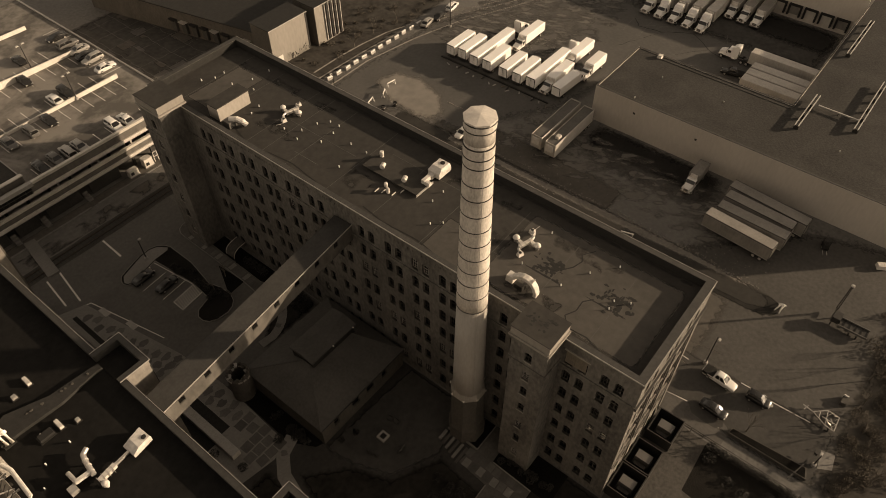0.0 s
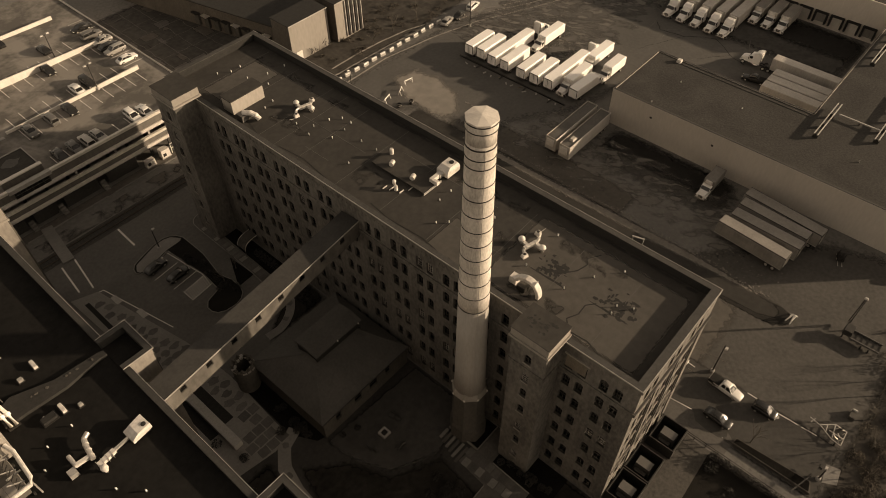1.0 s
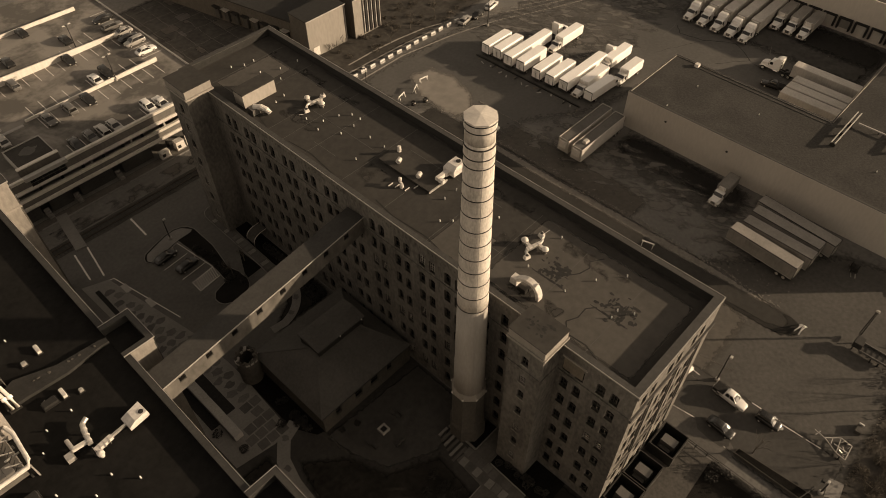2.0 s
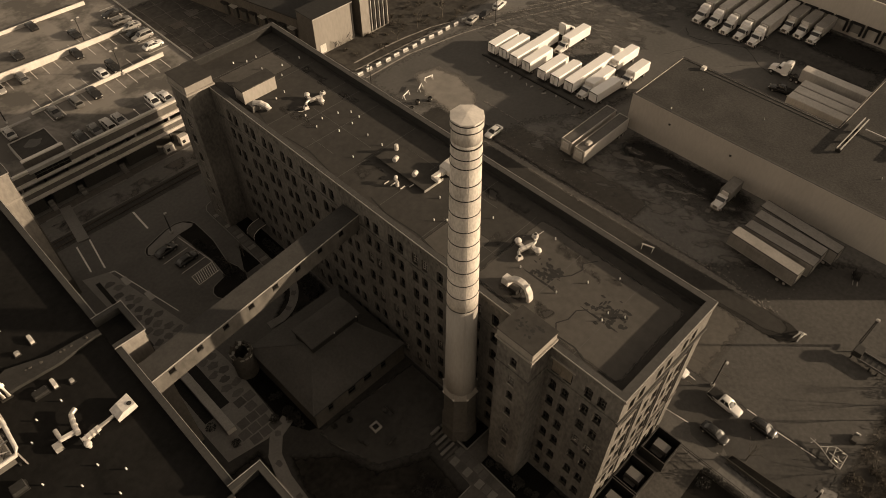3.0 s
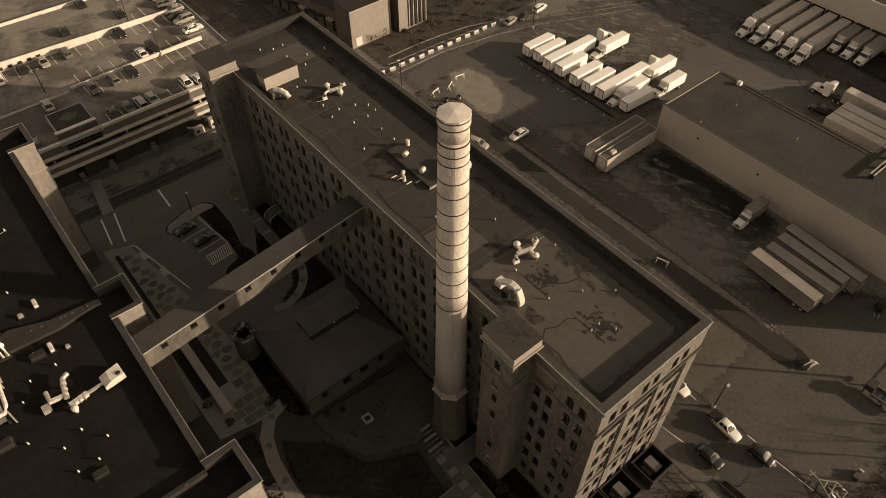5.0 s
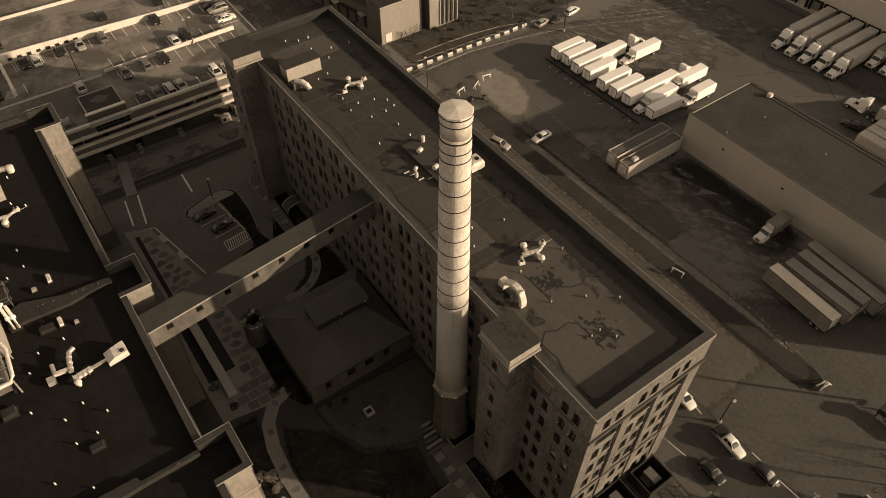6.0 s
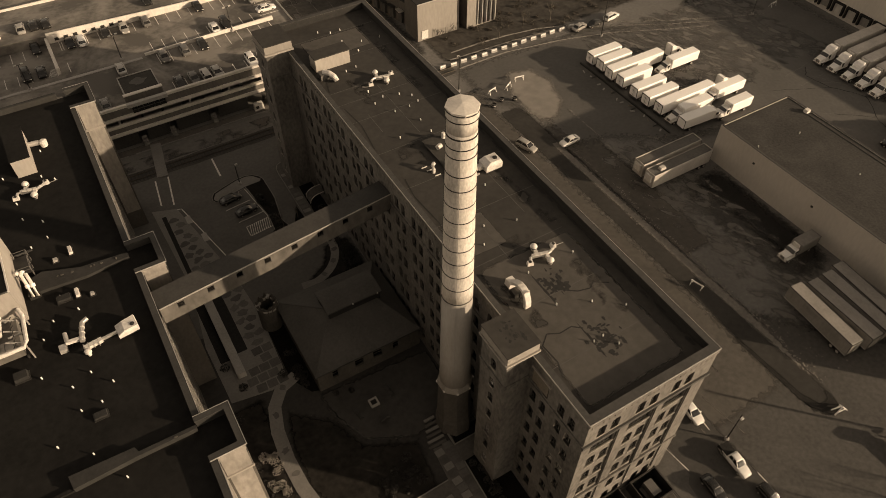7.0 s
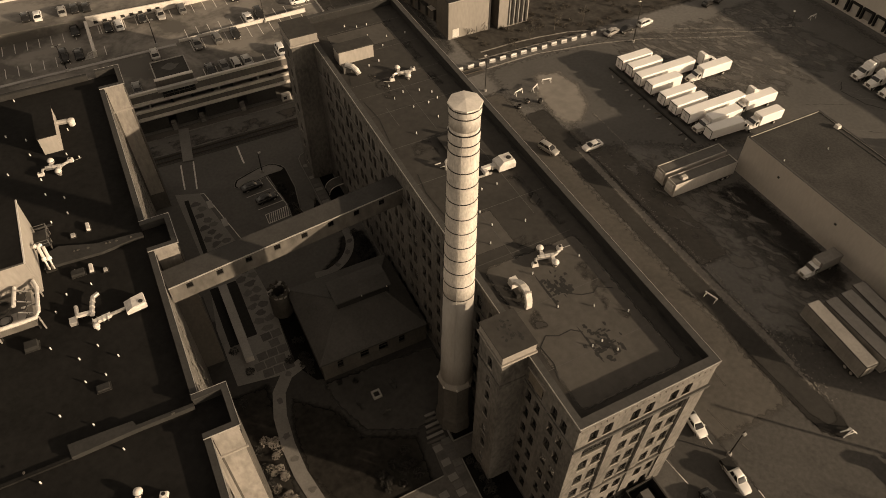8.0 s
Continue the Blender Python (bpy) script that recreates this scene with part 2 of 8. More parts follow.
def glazing(name, tone):
    m = bpy.data.materials.new(name)
    m.use_nodes = True
    b = m.node_tree.nodes["Principled BSDF"]
    b.inputs["Base Color"].default_value = (*grey(tone), 1)
    b.inputs["Roughness"].default_value = 0.06
    b.inputs["Transmission Weight"].default_value = 0.8
    b.inputs["IOR"].default_value = 1.45
    return m


GLASS = glazing("window glass", 0.04)
CAR_GLASS = surf("tinted car glass", grey(0.012), grey(0.016), rough=0.08, big=1, fine=5, bump=0, spec=0.8)


# ---- mesh helpers ----
class Geo:
    """Vertices and faces of one mesh."""

    def __init__(self):
        self.v, self.f = [], []

    def add(self, pts, faces):
        k = len(self.v)
        self.v += [tuple(p) for p in pts]
        self.f += [tuple(k + i for i in f) for f in faces]
        return self

    def box(self, x0, y0, z0, x1, y1, z1, inset=0.0):
        """A box; inset draws its top in, for a chamfered or tapered look."""
        i = inset
        pts = [(x0, y0, z0), (x1, y0, z0), (x1, y1, z0), (x0, y1, z0), (x0 + i, y0 + i, z1), (x1 - i, y0 + i, z1), (x1 - i, y1 - i, z1), (x0 + i, y1 - i, z1)]
        return self.add(pts, [(3, 2, 1, 0), (4, 5, 6, 7), (0, 1, 5, 4), (1, 2, 6, 5), (2, 3, 7, 6), (3, 0, 4, 7)])

    def prism(self, pts, z0, z1):
        n = len(pts)
        return self.add([(x, y, z0) for x, y in pts] + [(x, y, z1) for x, y in pts],
                        [tuple(range(n - 1, -1, -1)), tuple(range(n, 2 * n))] + [(i, (i + 1) % n, n + (i + 1) % n, n + i) for i in range(n)])

    def rings(self, rings, caps=True):
        n = len(rings[0])
        f = []
        for k in range(len(rings) - 1):
            f += [(k * n + i, k * n + (i + 1) % n, (k + 1) * n + (i + 1) % n, (k + 1) * n + i) for i in range(n)]
        if caps:
            f += [tuple(range(n - 1, -1, -1)), tuple(range((len(rings) - 1) * n, len(rings) * n))]
        return self.add([p for r in rings for p in r], f)

    def lathe(self, cx, cy, prof, n=24, turn=0.0):
        """A turned body; prof: (radius, z) from the bottom up."""
        return self.rings([[(cx + r * math.cos(turn + 2 * math.pi * i / n), cy + r * math.sin(turn + 2 * math.pi * i / n), z) for i in range(n)] for r, z in prof])

    def tube(self, pts, r, n=6, r1=None):
        """A round bar along pts."""
        rings = []
        pts = [Vector(p) for p in pts]
        for k, p in enumerate(pts):
            d = (pts[min(k + 1, len(pts) - 1)] - pts[max(k - 1, 0)]).normalized()
            a = d.orthogonal().normalized()
            b = d.cross(a)
            q = r if r1 is None else r + (r1 - r) * k / (len(pts) - 1)
            rings.append([p + a * q * math.cos(2 * math.pi * i / n) + b * q * math.sin(2 * math.pi * i / n) for i in range(n)])
        return self.rings(rings)

    def bar(self, p, q, w, h):
        """A rectangular bar from p to q, w wide and h high."""
        p, q = Vector(p), Vector(q)
        d = (q - p).normalized()
        s = d.cross(Vector((0, 0, 1)))
        s = (s.normalized() if s.length > 1e-4 else Vector((1, 0, 0))) * w / 2
        u = s.cross(d).normalized() * h / 2
        return self.rings([[e - s - u, e + s - u, e + s + u, e - s + u] for e in (p, q)])

    def mesh(self, name, material):
        m = bpy.data.meshes.new(name)
        m.from_pydata(self.v, [], self.f)
        bm = bmesh.new()
        bm.from_mesh(m)
        bmesh.ops.recalc_face_normals(bm, faces=bm.faces)
        bm.to_mesh(m)
        bm.free()
        m.materials.append(material)
        return m


def part(name, geo, material, parent=None, label="", smooth=False, bevel=0.0):
    """Links a Geo, or a mesh that others share, as one mesh object under a thing or part."""
    m = geo if isinstance(geo, bpy.types.Mesh) else geo.mesh(name, material)
    ob = new(name, m)
    if smooth:
        for p in m.polygons:
            p.use_smooth = True
    if bevel:
        md = ob.modifiers.new("edges", "BEVEL")
        md.width, md.segments, md.limit_method = bevel, 2, "ANGLE"
    if parent is not None:
        ob.parent = parent
    if label:
        ob["label"] = label
    return ob


def thing(name, label, category, group="", kind="", at=None):
    e = new(name)
    e.empty_display_size = 0.5
    if at is not None:
        e.matrix_basis = at
    return tagged(e, label, category, group, kind)


def sheet(name, geo, material, label, category):
    return tagged(part(name, geo, material), label, category, kind="structure")


def blob(cx, cy, rx, ry, n=40, rough=0.25, seed=0, turn=0.0):
    """An uneven closed outline."""
    out = []
    for i in range(n):
        a = 2 * math.pi * i / n
        k = 1 + rough * noise.fractal(Vector((math.cos(a) * 1.3 + seed * 7.1, math.sin(a) * 1.3, seed)), 1, 2, 4)
        x, y = rx * k * math.cos(a), ry * k * math.sin(a)
        out.append((cx + x * math.cos(turn) - y * math.sin(turn), cy + x * math.sin(turn) + y * math.cos(turn)))
    return out


# ---- the ground ----
g = Geo()
g.add([(-1500, -1500, 0), (1500, -1500, 0), (1500, 1500, 0), (-1500, 1500, 0)], [(0, 1, 2, 3)])
sheet("ground", g, ASPHALT, "worn grey asphalt yard with cracks and stains", "ground")


def patch(name, outline, material, label, z=0.006, category="ground"):
    n = len(outline)
    return sheet(name, Geo().add([(x, y, z) for x, y in outline], [tuple(range(n))]), material, label, category)


def rect(x0, y0, x1, y1):
    return [(x0, y0), (x1, y0), (x1, y1), (x0, y1)]


def ragged(x0, y0, x1, y1, amp=0.6, step=2.0, seed=1):
    """A rectangle with uneven edges."""
    pts = []
    for (ax, ay), (bx, by) in (((x0, y0), (x1, y0)), ((x1, y0), (x1, y1)), ((x1, y1), (x0, y1)), ((x0, y1), (x0, y0))):
        n = max(2, int(math.hypot(bx - ax, by - ay) / step))
        for i in range(n):
            x, y = ax + (bx - ax) * i / n, ay + (by - ay) * i / n
            pts.append((x + amp * noise.noise(Vector((x * 0.35, y * 0.35, seed))), y + amp * noise.noise(Vector((x * 0.35, y * 0.35, seed + 9)))))
    return pts




def film(name, x0, y0, x1, y1, soft, material, label, z, turn=0.0, category="ground"):
    """A thin film on the ground that thins out over soft metres towards its edges."""
    w, h = x1 - x0, y1 - y0
    nx, ny = max(4, min(40, int(w / (soft * 0.5)))), max(4, min(80, int(h / (soft * 0.5))))
    cx, cy, c, q = (x0 + x1) / 2, (y0 + y1) / 2, math.cos(turn), math.sin(turn)
    pts, cover = [], []
    for j in range(ny + 1):
        for i in range(nx + 1):
            u, v = x0 + w * i / nx, y0 + h * j / ny
            k = min(1.0, min(u - x0, x1 - u) / soft, min(v - y0, y1 - v) / soft)
            k *= min(1.0, math.hypot(min(u - x0, x1 - u, soft * 1.5), min(v - y0, y1 - v, soft * 1.5)) / (soft * 1.4))
            cover.append(k)
            pts.append((cx + (u - cx) * c - (v - cy) * q, cy + (u - cx) * q + (v - cy) * c, z))
    faces = [(j * (nx + 1) + i, j * (nx + 1) + i + 1, (j + 1) * (nx + 1) + i + 1, (j + 1) * (nx + 1) + i) for j in range(ny) for i in range(nx)]
    ob = sheet(name, Geo().add(pts, faces), material, label, category)
    ob.data.attributes.new("cover", "FLOAT", "POINT").data.foreach_set("value", cover)
    return ob


def inside(x, y, outline):
    """Distance to an outline's edge, minus outside it."""
    d, odd = 1e9, False
    for (ax, ay), (bx, by) in zip(outline, outline[1:] + outline[:1]):
        ex, ey = bx - ax, by - ay
        t = max(0.0, min(1.0, ((x - ax) * ex + (y - ay) * ey) / (ex * ex + ey * ey + 1e-9)))
        d = min(d, math.hypot(x - ax - t * ex, y - ay - t * ey))
        if (ay > y) != (by > y) and x < ax + (y - ay) * ex / ey:
            odd = not odd
    return d if odd else -d


def film_shape(name, outline, soft, material, label, z, category="ground", step=None):
    """A thin film of any outline that thins out over soft metres towards its edge."""
    step = step or max(0.35, soft * 0.6)
    xs, ys = [q[0] for q in outline], [q[1] for q in outline]
    x0, y0 = min(xs) - step, min(ys) - step
    nx, ny = int((max(xs) - x0) / step) + 2, int((max(ys) - y0) / step) + 2
    pts, cover = [], []
    for j in range(ny + 1):
        for i in range(nx + 1):
            x, y = x0 + i * step, y0 + j * step
            pts.append((x, y, z))
            cover.append(max(0.0, min(1.0, inside(x, y, outline) / soft + 0.15)))
    faces = []
    for j in range(ny):
        for i in range(nx):
            f = (j * (nx + 1) + i, j * (nx + 1) + i + 1, (j + 1) * (nx + 1) + i + 1, (j + 1) * (nx + 1) + i)
            if max(cover[k] for k in f) > 0:
                faces.append(f)
    ob = sheet(name, Geo().add(pts, faces), material, label, category)
    ob.data.attributes.new("cover", "FLOAT", "POINT").data.foreach_set("value", cover)
    return ob


# The sunlit street is coloured darker, to even it out against the shaded yard.
film_shape("street_surface", [(19.5, -32), (86, -32), (86, -19), (73.5, -18), (70, -6), (58, 6), (50, 14), (30, 22), (19.5, 22)], 3.0, STREET, "coarse street asphalt toned down where the sun falls", 0.002, step=2.0)
film("dirt_verge", 17.5, -1, 45.6, 91, 2.6, DIRT, "bare gravelly dirt strip beside the mill wall", 0.004)
film_shape("dark_lane", [(44.6, 80), (44.8, 50), (44.8, 14), (44.6, -3), (45.0, -5.4), (46.3, -7.0), (47.6, -7.6), (48.8, -7.2), (49.5, -5.4), (49.9, 0), (50.3, 6), (51.0, 14), (50.7, 40), (50.4, 80)], 0.8, LANE, "dark lane running out into the yard", 0.010, step=0.8)
film_shape("lane_edge", [(44.4, 10), (45.2, 10), (45.8, -2.6), (46.8, -5.2), (48.4, -5.2), (49.3, -4.0), (49.8, -5.2), (49.0, -7.2), (47.6, -7.9), (46.2, -7.3), (45.0, -5.6), (44.6, -3)], 0.45, BLACK_FILM, "black rim of the dark lane", 0.014)
film("dirt_verge", 48.6, 27, 58.6, 72, 2.0, DIRT, "stony dirt strip beside the lane", 0.006)
# Four dark films paint shade at the feet of the warehouse and dock walls.
film("shaded_ground", 60, 11, 73.8, 43.5, 5.5, ASPHALT_DARK, "asphalt darkened for the warehouse's shadow", 0.012)
film("shaded_ground", 65, 13, 73.95, 43, 3.2, BLACK_FILM, "black film painting the warehouse wall's shadow", 0.016)
film("shaded_ground", 121, 11, 143.5, 62, 5, ASPHALT_DARK, "asphalt darkened for shade before the loading dock", 0.012)
film("shaded_ground", 130, 11, 143.5, 34, 4, BLACK_FILM, "black film painting shade before the dock doors", 0.016)
film("cracked_asphalt", 15.6, 108, 44, 170, 3, ASPHALT_DARK, "patched and cracked dark asphalt", 0.008)
film("scrub_ground", 44, 102.0, 122, 165, 2.5, GRASS_FADE, "winter grass and scrub beyond the barriers", 0.011)
film("scrub_ground", 18, -34, 70, -22.5, 3, GRASS_FADE, "leaf litter under the scrub along the yard", 0.011)
film("drive_lane", 19.4, -23, 30.4, 6, 0.9, DRIVE, "smooth darker drive beside the mill's end", 0.012)
# Darkens the upper yard's colour where sunlight comes out too bright.
film_shape("upper_yard", [(51, 62), (60, 60), (72, 52), (94, 47), (94, 12), (142, 12), (142, 100), (100, 92), (84, 99), (44, 101), (44, 84), (51, 78)], 5.0, UPPER, "upper yard asphalt toned down against the sun", 0.0105, step=2.5)
film_shape("sand_spill", [(51.0, 73), (55, 71.5), (60, 76.5), (62.5, 84), (61, 91), (55, 93), (51.5, 87), (50, 80)], 2.8, SAND, "low spread of pale sand on the asphalt", 0.02, "sand", 0.8)
film_shape("gravel_edge", [(49.9, -2), (50.6, 6), (50.9, 14), (50.6, 30), (50.2, 46), (50.2, 66), (48.2, 66), (48.2, 46), (48.4, 30), (48.5, 20), (48.9, 10), (49.2, 0)], 0.9, GRAVEL_EDGE, "pale crushed gravel along the lane's edge", 0.0155, step=0.5)
film("damp_patch", 74, 56, 135, 100, 5, WET, "dark damp patches on the upper yard's asphalt", 0.016)
film("worn_patch", 51, 4, 73, 60, 4, PALE_WEAR, "pale worn patches beside the warehouse", 0.018)
film("worn_patch", 76, 60, 130, 98, 5, PALE_WEAR, "pale worn patches on the upper yard", 0.018)
random.seed(19)
for i in range(26):
    x, y, w, d = random.uniform(17, 38), random.uniform(110, 165), random.uniform(1.5, 5), random.uniform(1.5, 6)
    film("asphalt_patch", x, y, x + w, y + d, 0.35, (UPPER, ASPHALT_DARK, DIRT)[i % 3], "rectangular repair patch in the old asphalt", 0.0095 + 0.0001 * i)
random.seed(13)
for i in range(40):
    x, y = random.uniform(21, 40), random.uniform(0, 84)
    film("wheel_track", x - 0.22, y - random.uniform(3, 9), x + 0.22, y + random.uniform(3, 9), 0.3, DIRT_TRACK, "pale dusty wheel track in the dirt", 0.0182 + 0.0002 * i, random.uniform(-0.1, 0.16), "track")

# Cracks and seams across the yard.
random.seed(11)
g = Geo()


def crack(g, p, q, w, seed):
    """A wandering crack from p to q."""
    n = max(3, int(math.hypot(q[0] - p[0], q[1] - p[1]) / 1.1))
    run = []
    for i in range(n + 1):
        x, y = p[0] + (q[0] - p[0]) * i / n, p[1] + (q[1] - p[1]) * i / n
        run.append((x + 0.5 * noise.noise(Vector((x * 0.5, y * 0.5, seed))), y + 0.5 * noise.noise(Vector((x * 0.5, y * 0.5, seed + 5)))))
    for (ax, ay), (bx, by) in zip(run, run[1:]):
        g.bar((ax, ay, 0.03), (bx, by, 0.03), w * random.uniform(0.5, 1.3), 0.006)


for i in range(11):
    crack(g, (16.2, 110 + i * 6.2), (42, 110 + i * 6.2 + random.uniform(-1, 1)), 0.12, i)
for i in range(6):
    crack(g, (18.5 + i * 4.6, 110), (18.5 + i * 4.6 + random.uniform(-1, 1), 172), 0.12, 20 + i)
for i in range(9):
    x, y = random.uniform(92, 125), random.uniform(25, 60)
    crack(g, (x, y), (x + random.uniform(6, 16), y + random.uniform(-14, 4)), 0.14, 40 + i)
tagged(part("asphalt_crack", g, CRACK), "pale filled cracks in the asphalt", "crack", kind="stuff")
g = Geo()
run = [(118.2, 57.7), (115.4, 55.2), (116.4, 49.0), (120.8, 42.4), (116.0, 36.3), (114.4, 31.8)]
for k, (a_, b_) in enumerate(zip(run, run[1:])):
    crack(g, a_, b_, 0.2, 60 + k)
crack(g, (109.0, 41.8), (116.0, 36.3), 0.12, 70)
crack(g, (116.4, 49.0), (104.0, 55.0), 0.12, 71)
tagged(part("tarred_crack", g, ROOF_PATCH), "black tarred cracks across the upper yard", "crack", kind="stuff")

# Crumbled stones along the lane's edges.
def RIDGE(y):
    """How far east the line of stones runs at y."""
    return 50.3 + 1.0 * max(0.0, min(1.0, (y - 4) / 10)) + 0.3 * math.sin(y * 0.3)


g = Geo()
for i in range(620):
    y = random.uniform(-3, 62)
    k = random.choice((0, 0, 0, 1))
    x = (RIDGE(y) + random.gauss(0, 0.22) + 0.5 * noise.noise(Vector((0, y * 0.2, 2)))) if k == 0 else random.gauss(53.5, 2.2)
    if i % 4 == 0:
        x, y = 58.9 + random.gauss(0, 0.12), random.uniform(46, 74)
    r = random.uniform(0.04, 0.15)
    c = [(x + r * random.uniform(0.6, 1.2) * math.cos(q), y + r * random.uniform(0.6, 1.2) * math.sin(q)) for q in (0.2, 1.5, 2.7, 4.0, 5.2)]
    g.prism(c, 0.0, r * 0.7)
tagged(part("rubble", g, RUBBLE), "crumbled stones strewn along the lane's edge", "rubble", kind="stuff")

# The rutted track past the barriers.
for run in (((48, 106.2), (56.1, 106.3), (64, 105.8), (72.6, 104.5), (81, 101.6), (89.4, 98.3), (104.9, 90.1), (118.1, 84.3), (128.8, 79.9)), ((46, 103.6), (54.0, 103.4), (64.2, 103.0), (76.0, 101.8), (88.1, 96.9), (103.7, 88.9), (118.2, 82.4)), ((46, 99.4), (60, 99.6), (75, 97), (88, 93.4), (102, 87), (112, 83))):
    edge = [(x - 0.2, y + 0.32) for x, y in run] + [(x + 0.2, y - 0.32) for x, y in reversed(run)]
    film_shape("wheel_rut", edge, 0.3, RUT, "pale muddy wheel rut curving across the yard", 0.024, "track", 0.25)

# ---- the courtyard west of the mill ----
patch("courtyard_lot", rect(-34.4, 55, -0.2, 100), ASPHALT_LOT, "smooth dark asphalt of the courtyard car park", 0.006)
g = Geo()
g.prism([(-30.2, 88.6), (-25.8, 87), (-23.1, 72.5), (-21.9, 66), (-21.2, 56), (-21.3, 51), (-21.9, 40.6), (-24.8, 40), (-31, 41), (-31.2, 53), (-29.4, 66)], 0.0, 0.06)
sheet("paved_apron", g, PAVING, "pale concrete apron set with dark flagstones", "paving")
random.seed(3)
apron = bpy.data.objects["paved_apron"]
stones = []
for i in range(5):
    p = blob(0, 0, 0.95, 0.72, 11, 0.5, 20 + i)
    stones.append(Geo().prism(p, 0.0, 0.03).mesh("flagstone", FLAG))
APRON = [(-28.4, 87), (-25.8, 86.6), (-23.1, 72.5), (-21.9, 66), (-21.2, 56), (-21.3, 51), (-21.9, 40.6), (-24.8, 40), (-29.4, 41), (-29.6, 44), (-25.6, 46), (-25.8, 62), (-28.4, 66)]
slab = Geo().box(-0.78, -0.74, 0, 0.78, 0.74, 0.03, 0.02).mesh("flagstone", FLAG)
k = 0
for r in range(27):
    for c in range(6):
        x, y = -30 + c * 1.85 + (r % 2) * 0.9 + random.uniform(-0.18, 0.18), 41.2 + r * 1.72 + random.uniform(-0.15, 0.15)
        if y < 48 and inside(x, y, APRON) > 0.5:
            s = part("flagstone", slab, FLAG, apron)
            s.matrix_basis = pose(-29.4 + c * 1.72 + (r % 2) * 0.86, 41.2 + r * 1.72, 0.06, 0, 0, random.uniform(-4, 4))
        elif y >= 48 and inside(x, y, APRON) > 0.75:
            s = part("flagstone", stones[k % 5], FLAG, apron)
            s.matrix_basis = pose(x, y, 0.06, 0, 0, random.choice((0, 180)) + random.uniform(-20, 20)) @ Matrix.Diagonal((random.uniform(0.8, 1.0), random.uniform(0.8, 1.0), 1, 1))
            k += 1
# The wells aren't cut out: flat black sheets paint their shaded depth.
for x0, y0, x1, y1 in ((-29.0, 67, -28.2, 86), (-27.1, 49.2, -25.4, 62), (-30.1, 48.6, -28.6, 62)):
    patch("light_well", rect(x0, y0, x1, y1), RUBBER, "flat black sheet painting a light well's depth", 0.075, "pit")

# Lawns, beds and walks of the inner court.
patch("court_ground", rect(-34.4, -14, -0.2, 55), COURT, "dark trodden ground of the inner court", 0.005)
film_shape("lawn", [(-0.4, 9.8), (-3.6, 9.8), (-5, 8.5), (-18, 8), (-18, -12), (-0.4, -12)], 1.0, GRASS_SOFT, "dark winter lawn at the mill's corner", 0.02)
# Flat black sheets paint the shade in areaways along the walls.
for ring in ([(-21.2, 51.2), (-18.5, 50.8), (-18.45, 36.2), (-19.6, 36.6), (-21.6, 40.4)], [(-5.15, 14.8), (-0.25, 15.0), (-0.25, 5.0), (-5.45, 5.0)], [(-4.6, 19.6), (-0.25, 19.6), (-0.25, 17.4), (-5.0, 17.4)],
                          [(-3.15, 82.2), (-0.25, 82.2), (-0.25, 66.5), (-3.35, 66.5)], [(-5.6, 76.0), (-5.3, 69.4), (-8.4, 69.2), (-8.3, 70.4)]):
    patch("planted_areaway", ring, SOIL_SHADE, "flat black sheet painting an areaway's shade", 0.034)
film_shape("lawn", [(-24.3, 35.5), (-25.9, 30), (-26.2, 22), (-22.5, 13), (-10.2, 12.8), (-9.2, 21), (-16.3, 24.6), (-18.6, 30.5)], 1.2, GRASS_SOFT, "dark winter lawn inside a curved path", 0.03)
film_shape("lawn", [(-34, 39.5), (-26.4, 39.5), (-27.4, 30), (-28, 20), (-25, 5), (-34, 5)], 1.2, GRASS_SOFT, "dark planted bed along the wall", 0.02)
film_shape("lawn", [(-12.2, 57), (-7.3, 60), (-5.2, 64), (-0.5, 64), (-0.5, 55.5), (-12, 55.5)], 1.2, GRASS_SOFT, "dark planted bed between path and mill", 0.02)
film_shape("terrace", [(-19, 35.6), (-0.4, 34.4), (-0.4, 24), (-9.0, 21.5), (-16, 25), (-18.3, 30.8)], 0.8, TERRACE, "dark stone terrace outside the gatehouse", 0.016)


def ribbon(name, pts, w, z, material, label, thick=0.08):
    """A walk of even width along a curve."""
    g, rows = Geo(), []
    for k, (x, y) in enumerate(pts):
        ax, ay = pts[max(k - 1, 0)]
        bx, by = pts[min(k + 1, len(pts) - 1)]
        d = math.hypot(bx - ax, by - ay)
        nx, ny = -(by - ay) / d * w / 2, (bx - ax) / d * w / 2
        rows.append([(x + nx, y + ny, 0), (x - nx, y - ny, 0), (x - nx, y - ny, z + thick), (x + nx, y + ny, z + thick)])
    g.rings(rows)
    return sheet(name, g, material, label, "path")


def arc(cx, cy, r, a0, a1, n=14):
    return [(cx + r * math.cos(radians(a0 + (a1 - a0) * i / n)), cy + r * math.sin(radians(a0 + (a1 - a0) * i / n))) for i in range(n + 1)]


garden = ribbon("garden_path", [(-20.6, 40.6), (-23.5, 39.6), (-25.6, 37), (-26.7, 33), (-27.1, 28), (-26.9, 23), (-26, 18), (-24, 13), (-21, 8)], 2.0, 0.0, PAVING, "pale curved garden path with flagstones")
ribbon("curved_path", [(-12.5, 56.8)] + arc(-11.4, 64.2, 7.8, -80, 25) + [(-4.4, 72)], 1.5, 0.0, PAVING, "pale curving path with dark flags")
